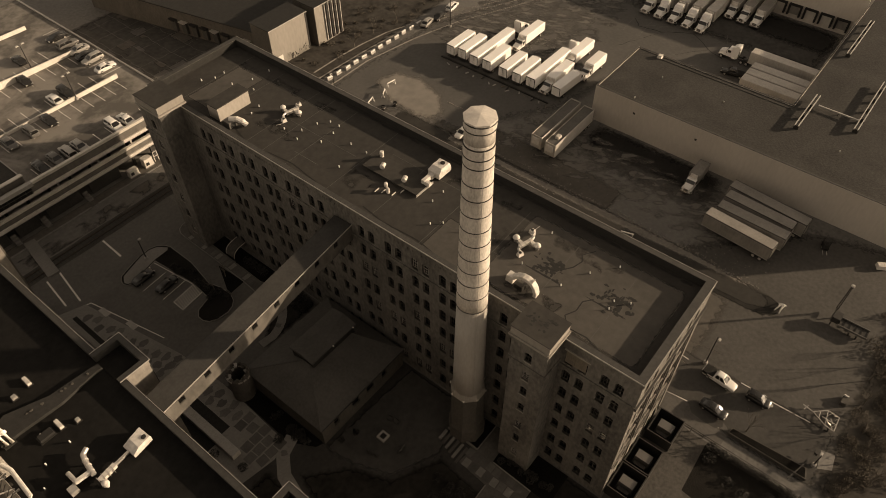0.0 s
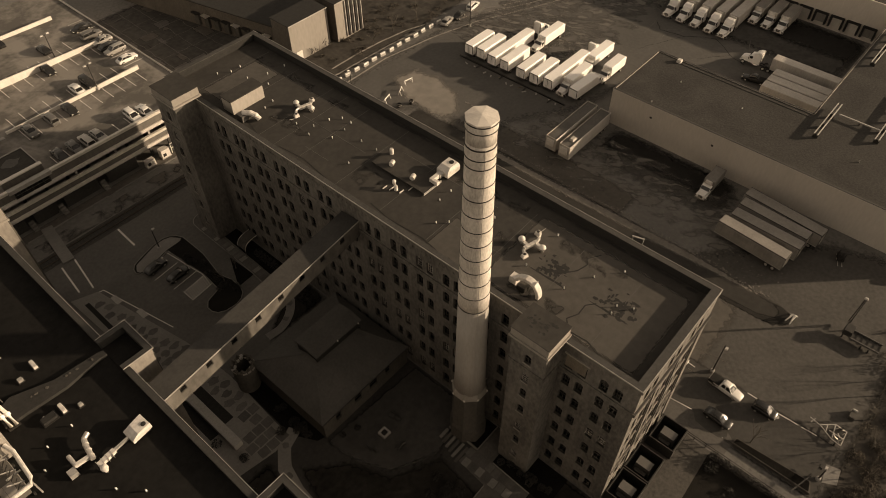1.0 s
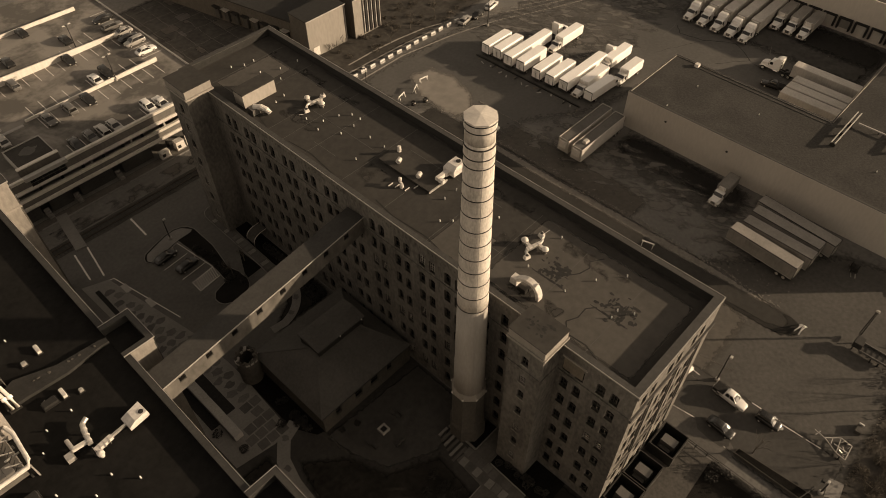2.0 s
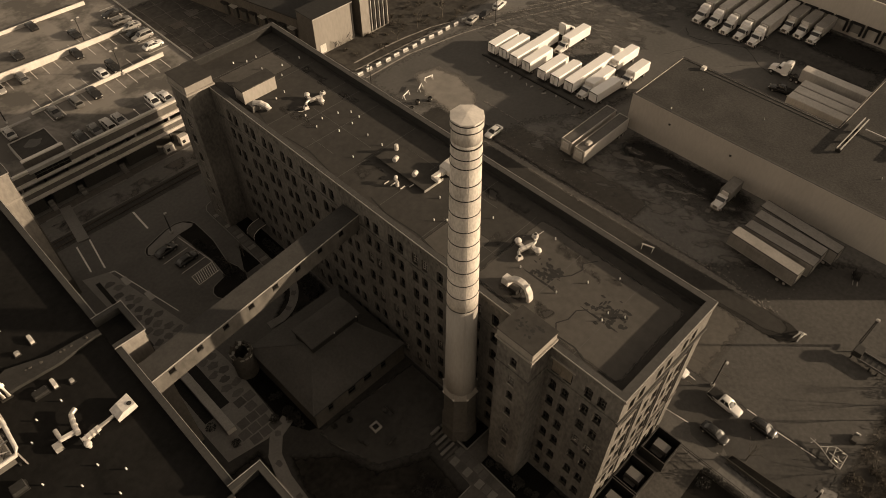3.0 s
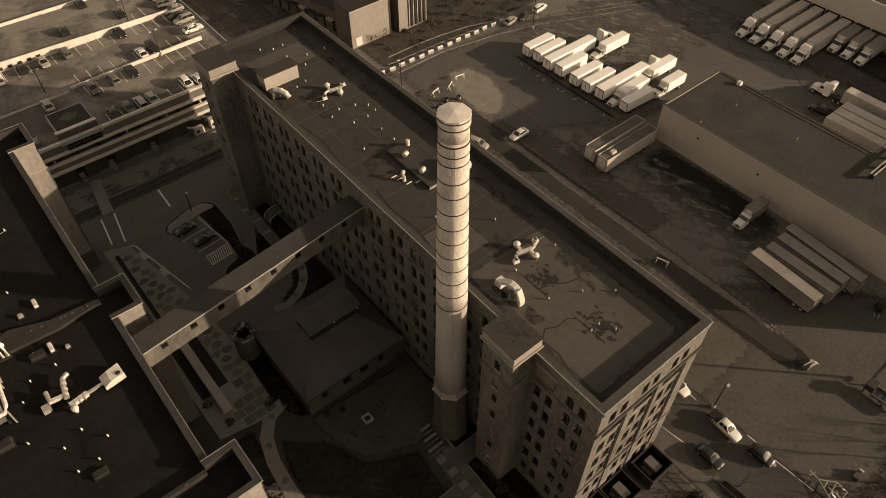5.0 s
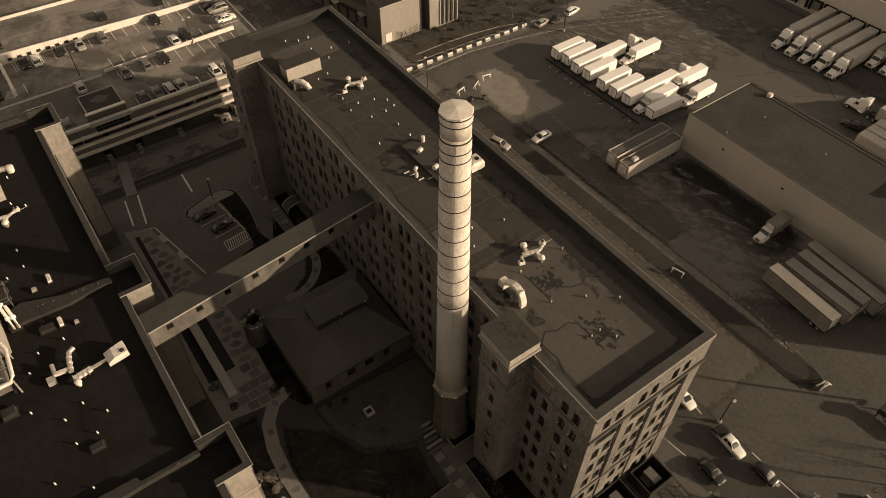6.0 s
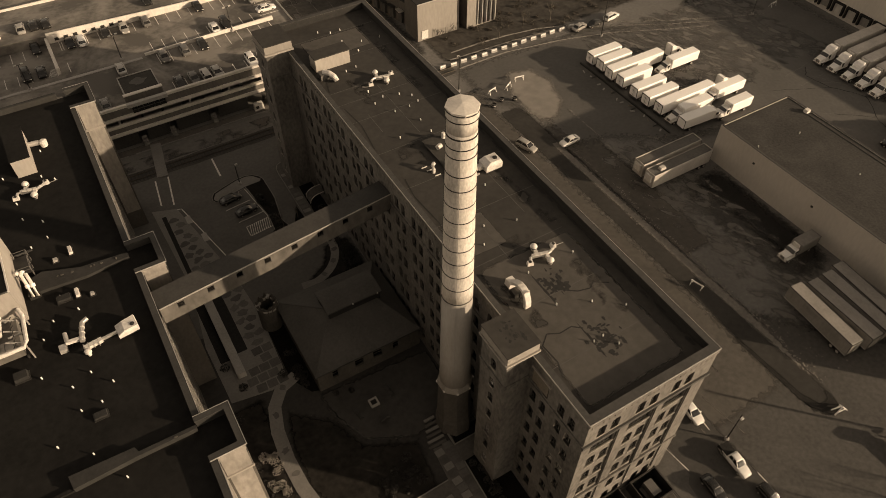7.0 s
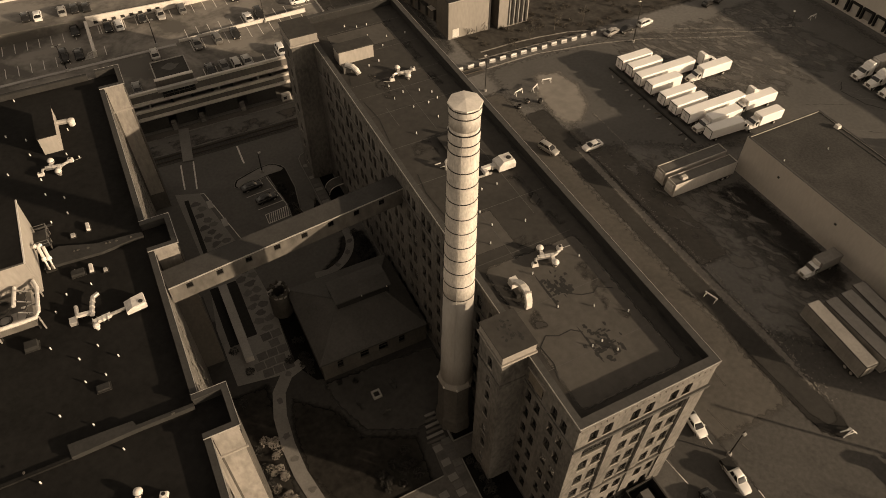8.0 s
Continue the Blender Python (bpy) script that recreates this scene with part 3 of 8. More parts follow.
mill_walk = sheet("mill_walk", Geo().prism([(-2.4, 89.5), (-3.4, 89.4), (-4.3, 88.9), (-4.8, 88.0), (-4.95, 86.5), (-5.0, 79.5), (-5.2, 69.6), (-5.5, 66), (-3.5, 66), (-3.3, 70), (-3.2, 76), (-2.95, 82.3), (-2.4, 83)], 0, 0.14), WORN_WALK, "pale kerbed walk along the foot of the mill", "path")
g = Geo()
kerb_ = [(-2.6, 89.55), (-3.45, 89.45), (-4.38, 88.95), (-4.9, 88.05), (-5.05, 86.5), (-5.1, 79.5), (-5.3, 69.6), (-5.58, 66)]
for (ax, ay), (bx, by) in zip(kerb_, kerb_[1:]):
    g.bar((ax, ay, 0.09), (bx, by, 0.09), 0.13, 0.18)
sheet("walk_kerb", g, PAVING, "pale worn kerb of the mill walk", "kerb")
for i in range(14):
    s = part("flagstone", Geo().box(-0.72, -0.42, 0, 0.72, 0.42, 0.02), FLAG if i % 3 else PAVING, mill_walk)
    s.matrix_basis = pose(-4.1 - 0.018 * i, 85.4 - i * 1.3, 0.14, 0, 0, random.uniform(-3, 3))
south = sheet("south_walk", Geo().prism([(-8.2, 18.7), (-8.7, 13.5), (-18.2, 13.3), (-18.2, 8), (-5.5, 8), (-5.3, 14.8), (-0.3, 15.1), (-0.3, 17.6), (-5.0, 17.6), (-5.1, 18.3)], 0, 0.08), WORN_WALK, "worn flagged walk beside the chimney", "path")
g = Geo().bar((-5.2, 17.7, 0.1), (-0.3, 17.7, 0.1), 0.16, 0.2).bar((-5.25, 14.7, 0.1), (-5.5, 8, 0.1), 0.16, 0.2).bar((-8.75, 13.55, 0.1), (-18.2, 13.35, 0.1), 0.14, 0.2)
g.bar((-5.0, 23.2, 0.2), (-5.15, 17.8, 0.2), 0.22, 0.4)
sheet("walk_kerb", g, PAVING, "pale stone edging of the flagged walk", "kerb")
for i in range(22):
    s = part("flagstone", Geo().box(-0.66, -0.52, 0, 0.66, 0.52, 0.02), FLAG if i % 4 else PAVING, south)
    s.matrix_basis = pose(-7.6 + (i % 2) * 1.5 + random.uniform(-0.1, 0.1), 17.7 - (i // 2) * 1.22 + (i % 2) * 0.5, 0.08, 0, 0, random.uniform(-5, 5)) if i < 16 else pose(-10.0 - (i - 16) * 1.5, 12.3 - (i % 3) * 1.3, 0.08, 0, 0, random.uniform(-8, 8))
# A curved hood over the basement door under the mill's north end.
hood = thing("door_hood", "curved dark hood with pale edges over a basement door", "canopy")
prof = [(-3.15, 0.9), (-3.05, 1.5), (-2.7, 2.05), (-2.2, 2.4), (-1.5, 2.62), (-0.1, 2.7)]
g = Geo()
for (ax, az), (bx, bz) in zip(prof, prof[1:]):
    g.add([(ax, 74.25, az), (bx, 74.25, bz), (bx, 76.4, bz), (ax, 76.4, az), (ax, 74.25, az + 0.06), (bx, 74.25, bz + 0.06), (bx, 76.4, bz + 0.06), (ax, 76.4, az + 0.06)],
          [(3, 2, 1, 0), (4, 5, 6, 7), (0, 1, 5, 4), (2, 3, 7, 6), (1, 2, 6, 5), (3, 0, 4, 7)])
part("cover", g, STAINED, hood)
for y in (74.2, 76.45):
    part("edge_trim", Geo().tube([(x, y, z + 0.04) for x, z in prof], 0.07, 6), STEEL, hood)
    part("post", Geo().box(-3.2, y - 0.05, 0.03, -3.1, y + 0.05, 0.95), IRON, hood)
for i, (x, y) in enumerate([(-26.9, 25.5), (-26.9, 29.5), (-25.9, 35.6), (-23.2, 39.6), (-26.2, 20), (-4.0, 62), (-5.3, 59.5), (-8, 57.4), (-3.7, 66.5)]):
    s = part("flagstone", stones[i % 5], FLAG, garden)
    s.matrix_basis = pose(x, y, 0.084, 0, 0, 40 * i) @ Matrix.Diagonal((0.62, 0.62, 1, 1))
steps = thing("garden_steps", "broad pale stone steps beside the chimney foot", "steps")
for i in range(6):
    part("step", Geo().box(-8.7 + 0.3 * i, 18.8 + i * 0.82, 0.0, -5.75 + 0.06 * i, 19.24 + i * 0.82, 0.14 + 0.05 * i, 0.03), PAVING if i % 2 else WORN_WALK, steps)

# The kerbed parking island with its bays.
isl = [(-18.7, 84.8), (-19.1, 85.6), (-18.9, 86.6), (-18.2, 87.5), (-16, 88.3), (-13.3, 89.1), (-11.2, 89.3), (-9.8, 88.8), (-8.8, 87.8), (-8.3, 86.6), (-8.3, 80.4), (-9.4, 74), (-8.7, 71.5), (-8.7, 69), (-9.2, 67.6), (-10.2, 66.7), (-11.5, 66.3), (-13.6, 66.5), (-14.8, 67.2), (-15.3, 68.2), (-15.3, 69.4), (-14.4, 70.6), (-11.6, 71.4), (-11.2, 76), (-12.2, 85.9), (-17.6, 84.6)]
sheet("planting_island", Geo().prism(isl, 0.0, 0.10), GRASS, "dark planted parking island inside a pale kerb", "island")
sheet("island_pad", Geo().prism([(-18.5, 85.1), (-18.8, 85.8), (-18.0, 87.2), (-13.3, 88.8), (-11.2, 89.0), (-9.9, 88.5), (-8.7, 86.8), (-9.2, 86.3), (-12.2, 86.2), (-17.6, 84.9)], 0.1, 0.125), PAVING, "pale paved head of the parking island", "paving")
ring = isl + [isl[0]]
g = Geo()
for (ax, ay), (bx, by) in zip(ring, ring[1:]):
    g.bar((ax, ay, 0.08), (bx, by, 0.08), 0.14, 0.16)
sheet("island_kerb", g, PAVING, "pale concrete kerb round the planting island", "kerb")
g = Geo()
for x0, y0, x1, y1 in ((-17.8, 81.7, -12.7, 82.2), (-16.7, 77.4, -11.5, 77.9), (-12.6, 86.0, -11.3, 76.0), (-15.9, 75.5, -11.2, 76.0), (-15.95, 72.9, -11.3, 73.4), (-15.9, 75.5, -15.95, 72.9), (-11.25, 76.0, -11.3, 73.4)):
    g.bar((x0, y0, 0.012), (x1, y1, 0.012), 0.12, 0.008)
for i in range(10):
    x = -15.7 + i * 0.42
    g.bar((x, 72.95 + 0.107 * (x + 15.9), 0.0125), (x + 0.55, 75.5 + 0.107 * (x + 16.4), 0.0125), 0.11, 0.008)
g.bar((-15.4, 91.9, 0.012), (-15.2, 97.9, 0.012), 0.35, 0.008)
g.bar((-28.1, 89.4, 0.012), (-27.2, 97, 0.012), 0.3, 0.008)
g.bar((-25.9, 88.5, 0.012), (-24.6, 97.1, 0.012), 0.3, 0.008)
g.bar((-25.0, 86.6, 0.012), (-21.6, 70.5, 0.012), 0.16, 0.008)
g.bar((-26.4, 87.0, 0.012), (-25.0, 86.6, 0.012), 0.16, 0.008)
sheet("lot_marking", g, LINE, "white bay lines and hatching on the asphalt", "marking")
for x, y in ((-24.7, 83.0), (-23.4, 77.0)):
    sheet("pale_slab", Geo().box(x - 0.5, y - 1.1, 0, x + 0.5, y + 1.1, 0.09), CONCRETE, "pale concrete slab beside the lot line", "slab")
ribbon("railway_crossing", [(-25.5, 97.4), (-24.9, 102), (-24.0, 108.4)], 2.1, 0.1, PAVING, "pale paved crossing over the tracks", 0.19)

# Railway tracks between court and car park.
for ty in (99.9,):
    track = thing("railway_track", "rusty rails on dark sleepers crossing behind the court", "railway")
    for dy in (-0.72, 0.72):
        part("rail", Geo().box(-75, ty + dy - 0.05, 0.12, 45, ty + dy + 0.05, 0.28), RUST, track)
    sl = Geo().box(-0.12, -1.3, 0.02, 0.12, 1.3, 0.14).mesh("sleeper", INSIDE)
    for i in range(100):
        part("sleeper", sl, INSIDE, track).matrix_basis = pose(-52 + i * 0.72, ty, 0)
    sheet("ballast", Geo().prism(ragged(-75, ty - 1.7, 45, ty + 1.7, 0.25, 2, ty), 0, 0.05), BALLAST, "sooty crushed stone ballast", "ballast")
film("track_bed", -75, 101.2, 20, 106.2, 0.8, BALLAST_THIN, "sooty cinders where an old track was lifted", 0.012)


# ---- walls with openings ----
def face_box(g, side, u0, u1, d0, d1, z0, z1):
    """A box in a wall's own terms: along it, inwards from its face, and up. side: origin, direction along, direction inwards."""
    (ox, oy), (ax, ay), (bx, by) = side
    pts = [(ox + u * ax + d * bx, oy + u * ay + d * by, z) for z in (z0, z1) for u, d in ((u0, d0), (u1, d0), (u1, d1), (u0, d1))]
    g.add(pts, [(3, 2, 1, 0), (4, 5, 6, 7), (0, 1, 5, 4), (1, 2, 6, 5), (2, 3, 7, 6), (3, 0, 4, 7)])


def face_poly(g, side, outline, d0, d1):
    (ox, oy), (ax, ay), (bx, by) = side
    n = len(outline)
    g.add([(ox + u * ax + d * bx, oy + u * ay + d * by, z) for d in (d0, d1) for u, z in outline],
          [tuple(range(n)), tuple(range(2 * n - 1, n - 1, -1))] + [(i, n + i, n + (i + 1) % n, (i + 1) % n) for i in range(n)])


def arch_corners(g, side, u, w, top, rise, d0, d1, n=6):
    """Fills the corners over a segmental arch."""
    for s in (-1, 1):
        pts = [(u + s * w / 2, top), (u + s * w / 2, top - rise)]
        for i in range(1, n + 1):
            a = i / n
            pts.append((u + s * w / 2 * (1 - a), top - rise * (1 - a) ** 2))
        face_poly(g, side, pts, d0, d1)


def pierced(g, side, u0, u1, z0, z1, bands, d0, d1, rise=0.22):
    """A wall from u0 to u1 with rows of openings. bands: (sill, head, [(centre, width), ...]) from the bottom up."""
    z = z0
    for sill, head, holes in bands:
        face_box(g, side, u0, u1, d0, d1, z, sill)
        u = u0
        for c, w in sorted(holes):
            face_box(g, side, u, c - w / 2, d0, d1, sill, head)
            if rise:
                arch_corners(g, side, c, w, head, rise, d0, d1)
            u = c + w / 2
        face_box(g, side, u, u1, d0, d1, sill, head)
        z = head
    face_box(g, side, u0, u1, d0, d1, z, z1)


def lattice(us, zs, d0, d1):
    """One connected frame: strips at the even steps of us and zs, openings at the odd-odd ones."""
    g, ids = Geo(), {}

    def at(i, j, d):
        if (i, j, d) not in ids:
            ids[i, j, d] = len(g.v)
            g.v.append((us[i], (d0, d1)[d], zs[j]))
        return ids[i, j, d]

    nu, nz = len(us) - 1, len(zs) - 1
    solid = lambda i, j: 0 <= i < nu and 0 <= j < nz and not (i % 2 and j % 2)
    for i in range(nu):
        for j in range(nz):
            if not solid(i, j):
                continue
            c = ((i, j), (i + 1, j), (i + 1, j + 1), (i, j + 1))
            g.f.append(tuple(at(*q, 0) for q in c))
            g.f.append(tuple(at(*q, 1) for q in reversed(c)))
            for k, (di, dj) in enumerate(((0, -1), (1, 0), (0, 1), (-1, 0))):
                if not solid(i + di, j + dj):
                    p, q = c[k], c[(k + 1) % 4]
                    g.f.append((at(*p, 0), at(*p, 1), at(*q, 1), at(*q, 0)))
    return g


def sash(w, h, cols, rows_, pale_bars, rise=0.22):
    """Meshes of a window: its frame with bars, its glass and its sill. Local x along, y inwards, z up from the sill."""
    side = ((0, 0), (1, 0), (0, 1))
    t, b = 0.08, 0.05
    top = h - rise * 0.6
    us, zs = [-w / 2, -w / 2 + t], [0, t]
    for i in range(1, cols):
        us += [-w / 2 + w * i / cols - b / 2, -w / 2 + w * i / cols + b / 2]
    for j in range(1, rows_):
        k = b if 2 * j != rows_ else 0.1
        zs += [top * j / rows_ - k / 2, top * j / rows_ + k / 2]
    f = lattice(us + [w / 2 - t, w / 2], zs + [top - t, top], 0.0, 0.1)
    p = Geo()
    face_box(p, side, -w / 2 + 0.03, w / 2 - 0.03, 0.05, 0.065, 0.03, h - rise * 0.3)
    s = Geo()
    face_box(s, side, -w / 2 - 0.1, w / 2 + 0.1, -0.32, 0.0, -0.16, 0.0)
    return f.mesh("window", pale_bars), p.mesh("pane", GLASS), s.mesh("sill", STONE)


def put_window(parent, meshes, m):
    w = part("window", meshes[0], None, parent)
    w.matrix_basis = m
    p = part("pane", meshes[1], None, w)
    p.visible_shadow = False
    if len(meshes) > 2:
        part("sill", meshes[2], None, w)
    return w


# ---- the mill ----
W, L, H, RZ = 18.63, 89.8, 30.0, 28.7
WEST, SOUTH = ((0, 0), (0, 1), (1, 0)), ((0, 0), (1, 0), (0, 1))
mill = thing("mill_building", "long seven-storey brick textile mill with flat roof", "mill")
LEVELS = [2.7, 6.8, 11.0, 15.0, 19.0, 22.75, 26.4]
BAYS = [3.35, 8.1, 17.6, 22.4, 27.3, 32.0, 36.75, 41.7, 46.6, 51.4, 56.3, 61.3, 66.2, 71.0, 75.9]
WW, WH = 1.12, 2.15
cols = [c + s * 0.93 for c in BAYS for s in (-1, 1)]
bands = []
for i, z in enumerate(LEVELS):
    holes = [(c, WW) for c in cols if not (i == 6 and 44 < c < 49)]
    bands.append((z - WH / 2, z + WH / 2, holes))
g = Geo()
pierced(g, WEST, 0.16, L, 0, RZ, bands, 0.0, 0.55)
part("west_wall", g, BRICK, mill, "soot-darkened brick wall with paired arched windows")
# South end: an outer skin with three tall arched bays, and the windowed wall behind it.
ENDS = [3.25, 8.85, 14.15]
g = Geo()
pierced(g, SOUTH, 0.55, W - 0.55, 0, 9.3, [(z - WH / 2, z + WH / 2, [(c + s * 0.95, 1.15) for c in ENDS for s in (-1, 1)]) for z in LEVELS[:2]], 0.0, 0.55)
u = 0.0
for c in ENDS:
    face_box(g, SOUTH, u, c - 1.95, 0.0, 0.16, 9.3, 24.4)
    arch_corners(g, SOUTH, c, 3.9, 24.4, 0.9, 0.0, 0.16, 10)
    u = c + 1.95
face_box(g, SOUTH, u, W, 0.0, 0.16, 9.3, 24.4)
face_box(g, SOUTH, 0, 0.55, 0, 0.16, 0, 9.3)
face_box(g, SOUTH, W - 0.55, W, 0, 0.55, 0, 9.3)
pierced(g, SOUTH, 0.55, W - 0.55, 9.3, 24.4, [(z - WH / 2, z + WH / 2, [(c + s * 0.95, 1.2) for c in ENDS for s in (-1, 1)]) for z in LEVELS[2:5]]
        + [(21.75, 24.05, [(c, 3.3) for c in ENDS])], 0.16, 0.6)
face_box(g, SOUTH, 0, 0.55, 0, 0.16, 24.4, RZ)
face_box(g, SOUTH, W - 0.55, W, 0.16, 0.55, 9.3, 24.4)
pierced(g, SOUTH, 0.55, W, 24.4, RZ, [(LEVELS[6] - WH / 2 + 0.15, LEVELS[6] + WH / 2 + 0.15, [(c + s * 0.97, 1.15) for c in ENDS for s in (-1, 1)])], 0.0, 0.55)
part("south_wall", g, BRICK, mill, "sunlit brick end wall with three tall arched bays")
part("east_wall", Geo().box(W - 0.55, 0.55, 0, W, L, RZ), BRICK, mill)
part("north_wall", Geo().box(0.55, L - 0.55, 0, W - 0.55, L, RZ), BRICK, mill)
# Unseen floors and partition, coloured near black so the rooms look dim.
for z in LEVELS[1:]:
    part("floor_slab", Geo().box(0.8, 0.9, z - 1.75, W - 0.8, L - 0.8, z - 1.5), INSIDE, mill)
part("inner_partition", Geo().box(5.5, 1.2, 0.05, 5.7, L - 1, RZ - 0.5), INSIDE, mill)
# Parapets and their coping.
for name, x0, y0, x1, y1 in (("west", 0, 0, 0.72, L), ("east", W - 0.78, 0, W, L), ("south", 0.72, 0, W - 0.78, 0.98), ("north", 0.72, L - 0.9, W - 0.78, L)):
    part("parapet", Geo().box(x0, y0, RZ, x1, y1, H - 0.06), BRICK, mill)
    part("coping", Geo().box(x0 - (0.06 if x0 == 0 else 0), y0 - (0.06 if name == "south" else 0), H - 0.06, x1 + (0.06 if x1 == W else 0), y1, H), COPING, mill, "dull metal coping")
# Thin black skins paint the shade on the parapets' inner faces.
for x0, y0, x1, y1 in ((0.72, 0.98, 0.745, L - 0.9), (W - 0.805, 0.98, W - 0.78, L - 0.9), (0.745, 0.98, W - 0.805, 1.005), (0.745, L - 0.925, W - 0.805, L - 0.9)):
    part("upstand", Geo().box(x0, y0, RZ + 0.004, x1, y1, H - 0.07), ROOF_PATCH, mill, "black skin painting the shade inside the parapet")
part("drip_edge", Geo().box(-0.14, -0.14, H - 0.16, -0.06, L, H + 0.02), COPING_EDGE, mill, "thin bright metal drip edge")
part("drip_edge", Geo().box(-0.06, -0.14, H - 0.16, W + 0.06, -0.06, H + 0.02), COPING_EDGE, mill)
part("drip_edge", Geo().box(W + 0.06, -0.14, H - 0.16, W + 0.12, L, H + 0.02), COPING_EDGE, mill)
part("roof_deck", Geo().box(0.56, 0.56, RZ - 0.3, W - 0.56, L - 0.56, RZ + 0.004), ROOF, mill, "dull bitumen roof with seams and stains")
# Belt courses and the corbel table under the parapet.
g = Geo()
face_box(g, WEST, 0.0, L, -0.18, 0.0, 24.55, 25.0)
part("belt_course", g, BRICK, mill)
g = Geo()
face_box(g, SOUTH, -0.18, W + 0.18, -0.24, 0.0, 24.5, 25.0)
part("belt_course", g, COPING, mill, "dark belt course")
g = Geo()
face_box(g, SOUTH, -0.05, W + 0.1, -0.16, 0.0, 9.0, 9.32)
part("belt_course", g, BRICK, mill)
for side, n in ((SOUTH, W), (WEST, L)):
    g = Geo()
    face_box(g, side, 0, n, -0.13, 0.0, 29.2, H - 0.16)
    k = 0
    while 0.5 + k * 0.78 < n - 0.3:
        face_box(g, side, 0.42 + k * 0.78, 0.68 + k * 0.78, -0.11, 0.0, 28.75, 29.2)
        k += 1
    part("corbel_table", g, BRICK, mill)
# Windows.
random.seed(5)
kinds = [sash(WW, WH, 3, 4, FRAME_PALE), sash(WW, WH, 2, 2, FRAME_DARK), sash(WW, WH, 3, 3, FRAME_DARK)]
wide = sash(1.2, WH, 3, 3, FRAME_DARK)
triple = sash(3.3, 2.3, 6, 3, FRAME_DARK, 0.25)
for i, z in enumerate(LEVELS):
    pair_kind = 1
    for j, c in enumerate(cols):
        if i == 6 and 44 < c < 49:
            continue
        if j % 2 == 0 or random.random() < 0.3:
            pair_kind = random.choice((0, 1, 1, 1, 2)) if c < 60 else random.choice((1, 1, 1, 2))
        put_window(mill, kinds[pair_kind], pose(0.34, c, z - WH / 2, 0, 0, -90))
for z in LEVELS[:2]:
    for c in ENDS:
        for s in (-1, 1):
            put_window(mill, wide, pose(c + s * 0.95, 0.3, z - WH / 2))
for z in LEVELS[2:5]:
    for c in ENDS:
        for s in (-1, 1):
            put_window(mill, wide, pose(c + s * 0.95, 0.34, z - WH / 2))
for c in ENDS:
    put_window(mill, triple, pose(c, 0.34, 21.75))
    for s in (-1, 1):
        put_window(mill, wide, pose(c + s * 0.97, 0.3, LEVELS[6] - WH / 2 + 0.15))
# Down pipes at the bays' edges.
for c in ENDS:
    g = Geo()
    g.tube([(c + 1.98, -0.1, 24.3), (c + 1.98, -0.1, 2.5)], 0.07)
    part("down_pipe", g, IRON, mill)


def stair_tower(name, x0, y0, x1, y1, zc, zt, window_y, zs, label):
    """A stair tower in front of the west wall, with a capped top."""
    t = thing(name, label, "tower")
    g = Geo()
    side = ((x0, y0), (0, 1), (1, 0))
    pierced(g, side, 0, y1 - y0, 0, zc, [(z - 0.85, z + 0.85, [(window_y - y0, 0.95)]) for z in zs], 0, 0.4)
    g.box(x0 + 0.4, y0, 0, -0.02, y0 + 0.4, zc)
    g.box(x0 + 0.4, y1 - 0.4, 0, -0.02, y1, zc)
    part("shaft", g, BRICK, t)
    g = Geo()
    g.box(x0 - 0.14, y0 - 0.14, 25.2, 0.0, y0, 25.7)
    g.box(x0 - 0.14, y1, 25.2, 0.0, y1 + 0.14, 25.7)
    g.box(x0 - 0.14, y0, 25.2, x0, y1, 25.7)
    part("belt_course", g, BRICK, t)
    part("cornice", Geo().box(x0 - 0.3, y0 - 0.3, zc, 0.9, y1 + 0.3, zc + 0.35, 0.0), STONE, t)
    part("top_storey", Geo().box(x0 - 0.12, y0 - 0.12, zc + 0.35, 0.75, y1 + 0.12, zt - 0.1), STUCCO, t, "pale panelled top storey")
    part("tower_roof", Geo().box(x0 - 0.22, y0 - 0.22, zt - 0.1, 0.85, y1 + 0.22, zt), ROOF, t, "dark flat roof with worn patches")
    # Unseen solid block, added dark behind the tower's windows.
    part("dark_core", Geo().box(x0 + 0.5, y0 + 0.5, 3.2, -0.1, y1 - 0.5, zc - 0.1), INSIDE, t)
    k = sash(0.95, 1.7, 2, 4, FRAME_PALE)
    k2 = sash(0.95, 1.7, 2, 2, FRAME_DARK)
    for i, z in enumerate(zs):
        put_window(t, k if i in (0, 2, 5) else k2, pose(x0 + 0.2, window_y, z - 0.85, 0, 0, -90))
    return t


near_tower = stair_tower("stair_tower", -3.45, 10.2, 0, 15.2, 30.1, 31.9, 12.65, [3.5, 7.7, 11.4, 16.0, 20.0, 23.4, 27.4], "square brick stair tower with a pale capped top")
random.seed(17)
for i in range(26):
    x, y = random.uniform(-2.3, -0.2), random.uniform(11.2, 14.4)
    part("roof_stain", Geo().prism(blob(x, y, random.uniform(0.06, 0.22), random.uniform(0.08, 0.3), 10, 0.8, i), 31.9, 31.906 + 0.0003 * i), ROOF_PATCH, near_tower)
stair_tower("stair_tower", -4.0, 80.9, 0, 86.4, 30.1, 31.9, 83.6, [3.5, 7.7, 11.4, 16.0, 20.0, 23.4, 27.4], "square brick stair tower at the mill's far corner")

# The boarded hoist bay beside the near tower.
b = thing("hoist_hatch", "boarded dark timber hoist hatch in the brick wall", "hatch")
part("board", Geo().box(-0.06, 6.7, 25.7, 0.02, 8.2, 27.9), WOOD, b)
part("board", Geo().box(-0.06, 8.22, 25.7, 0.02, 9.5, 27.9), WOOD, b)
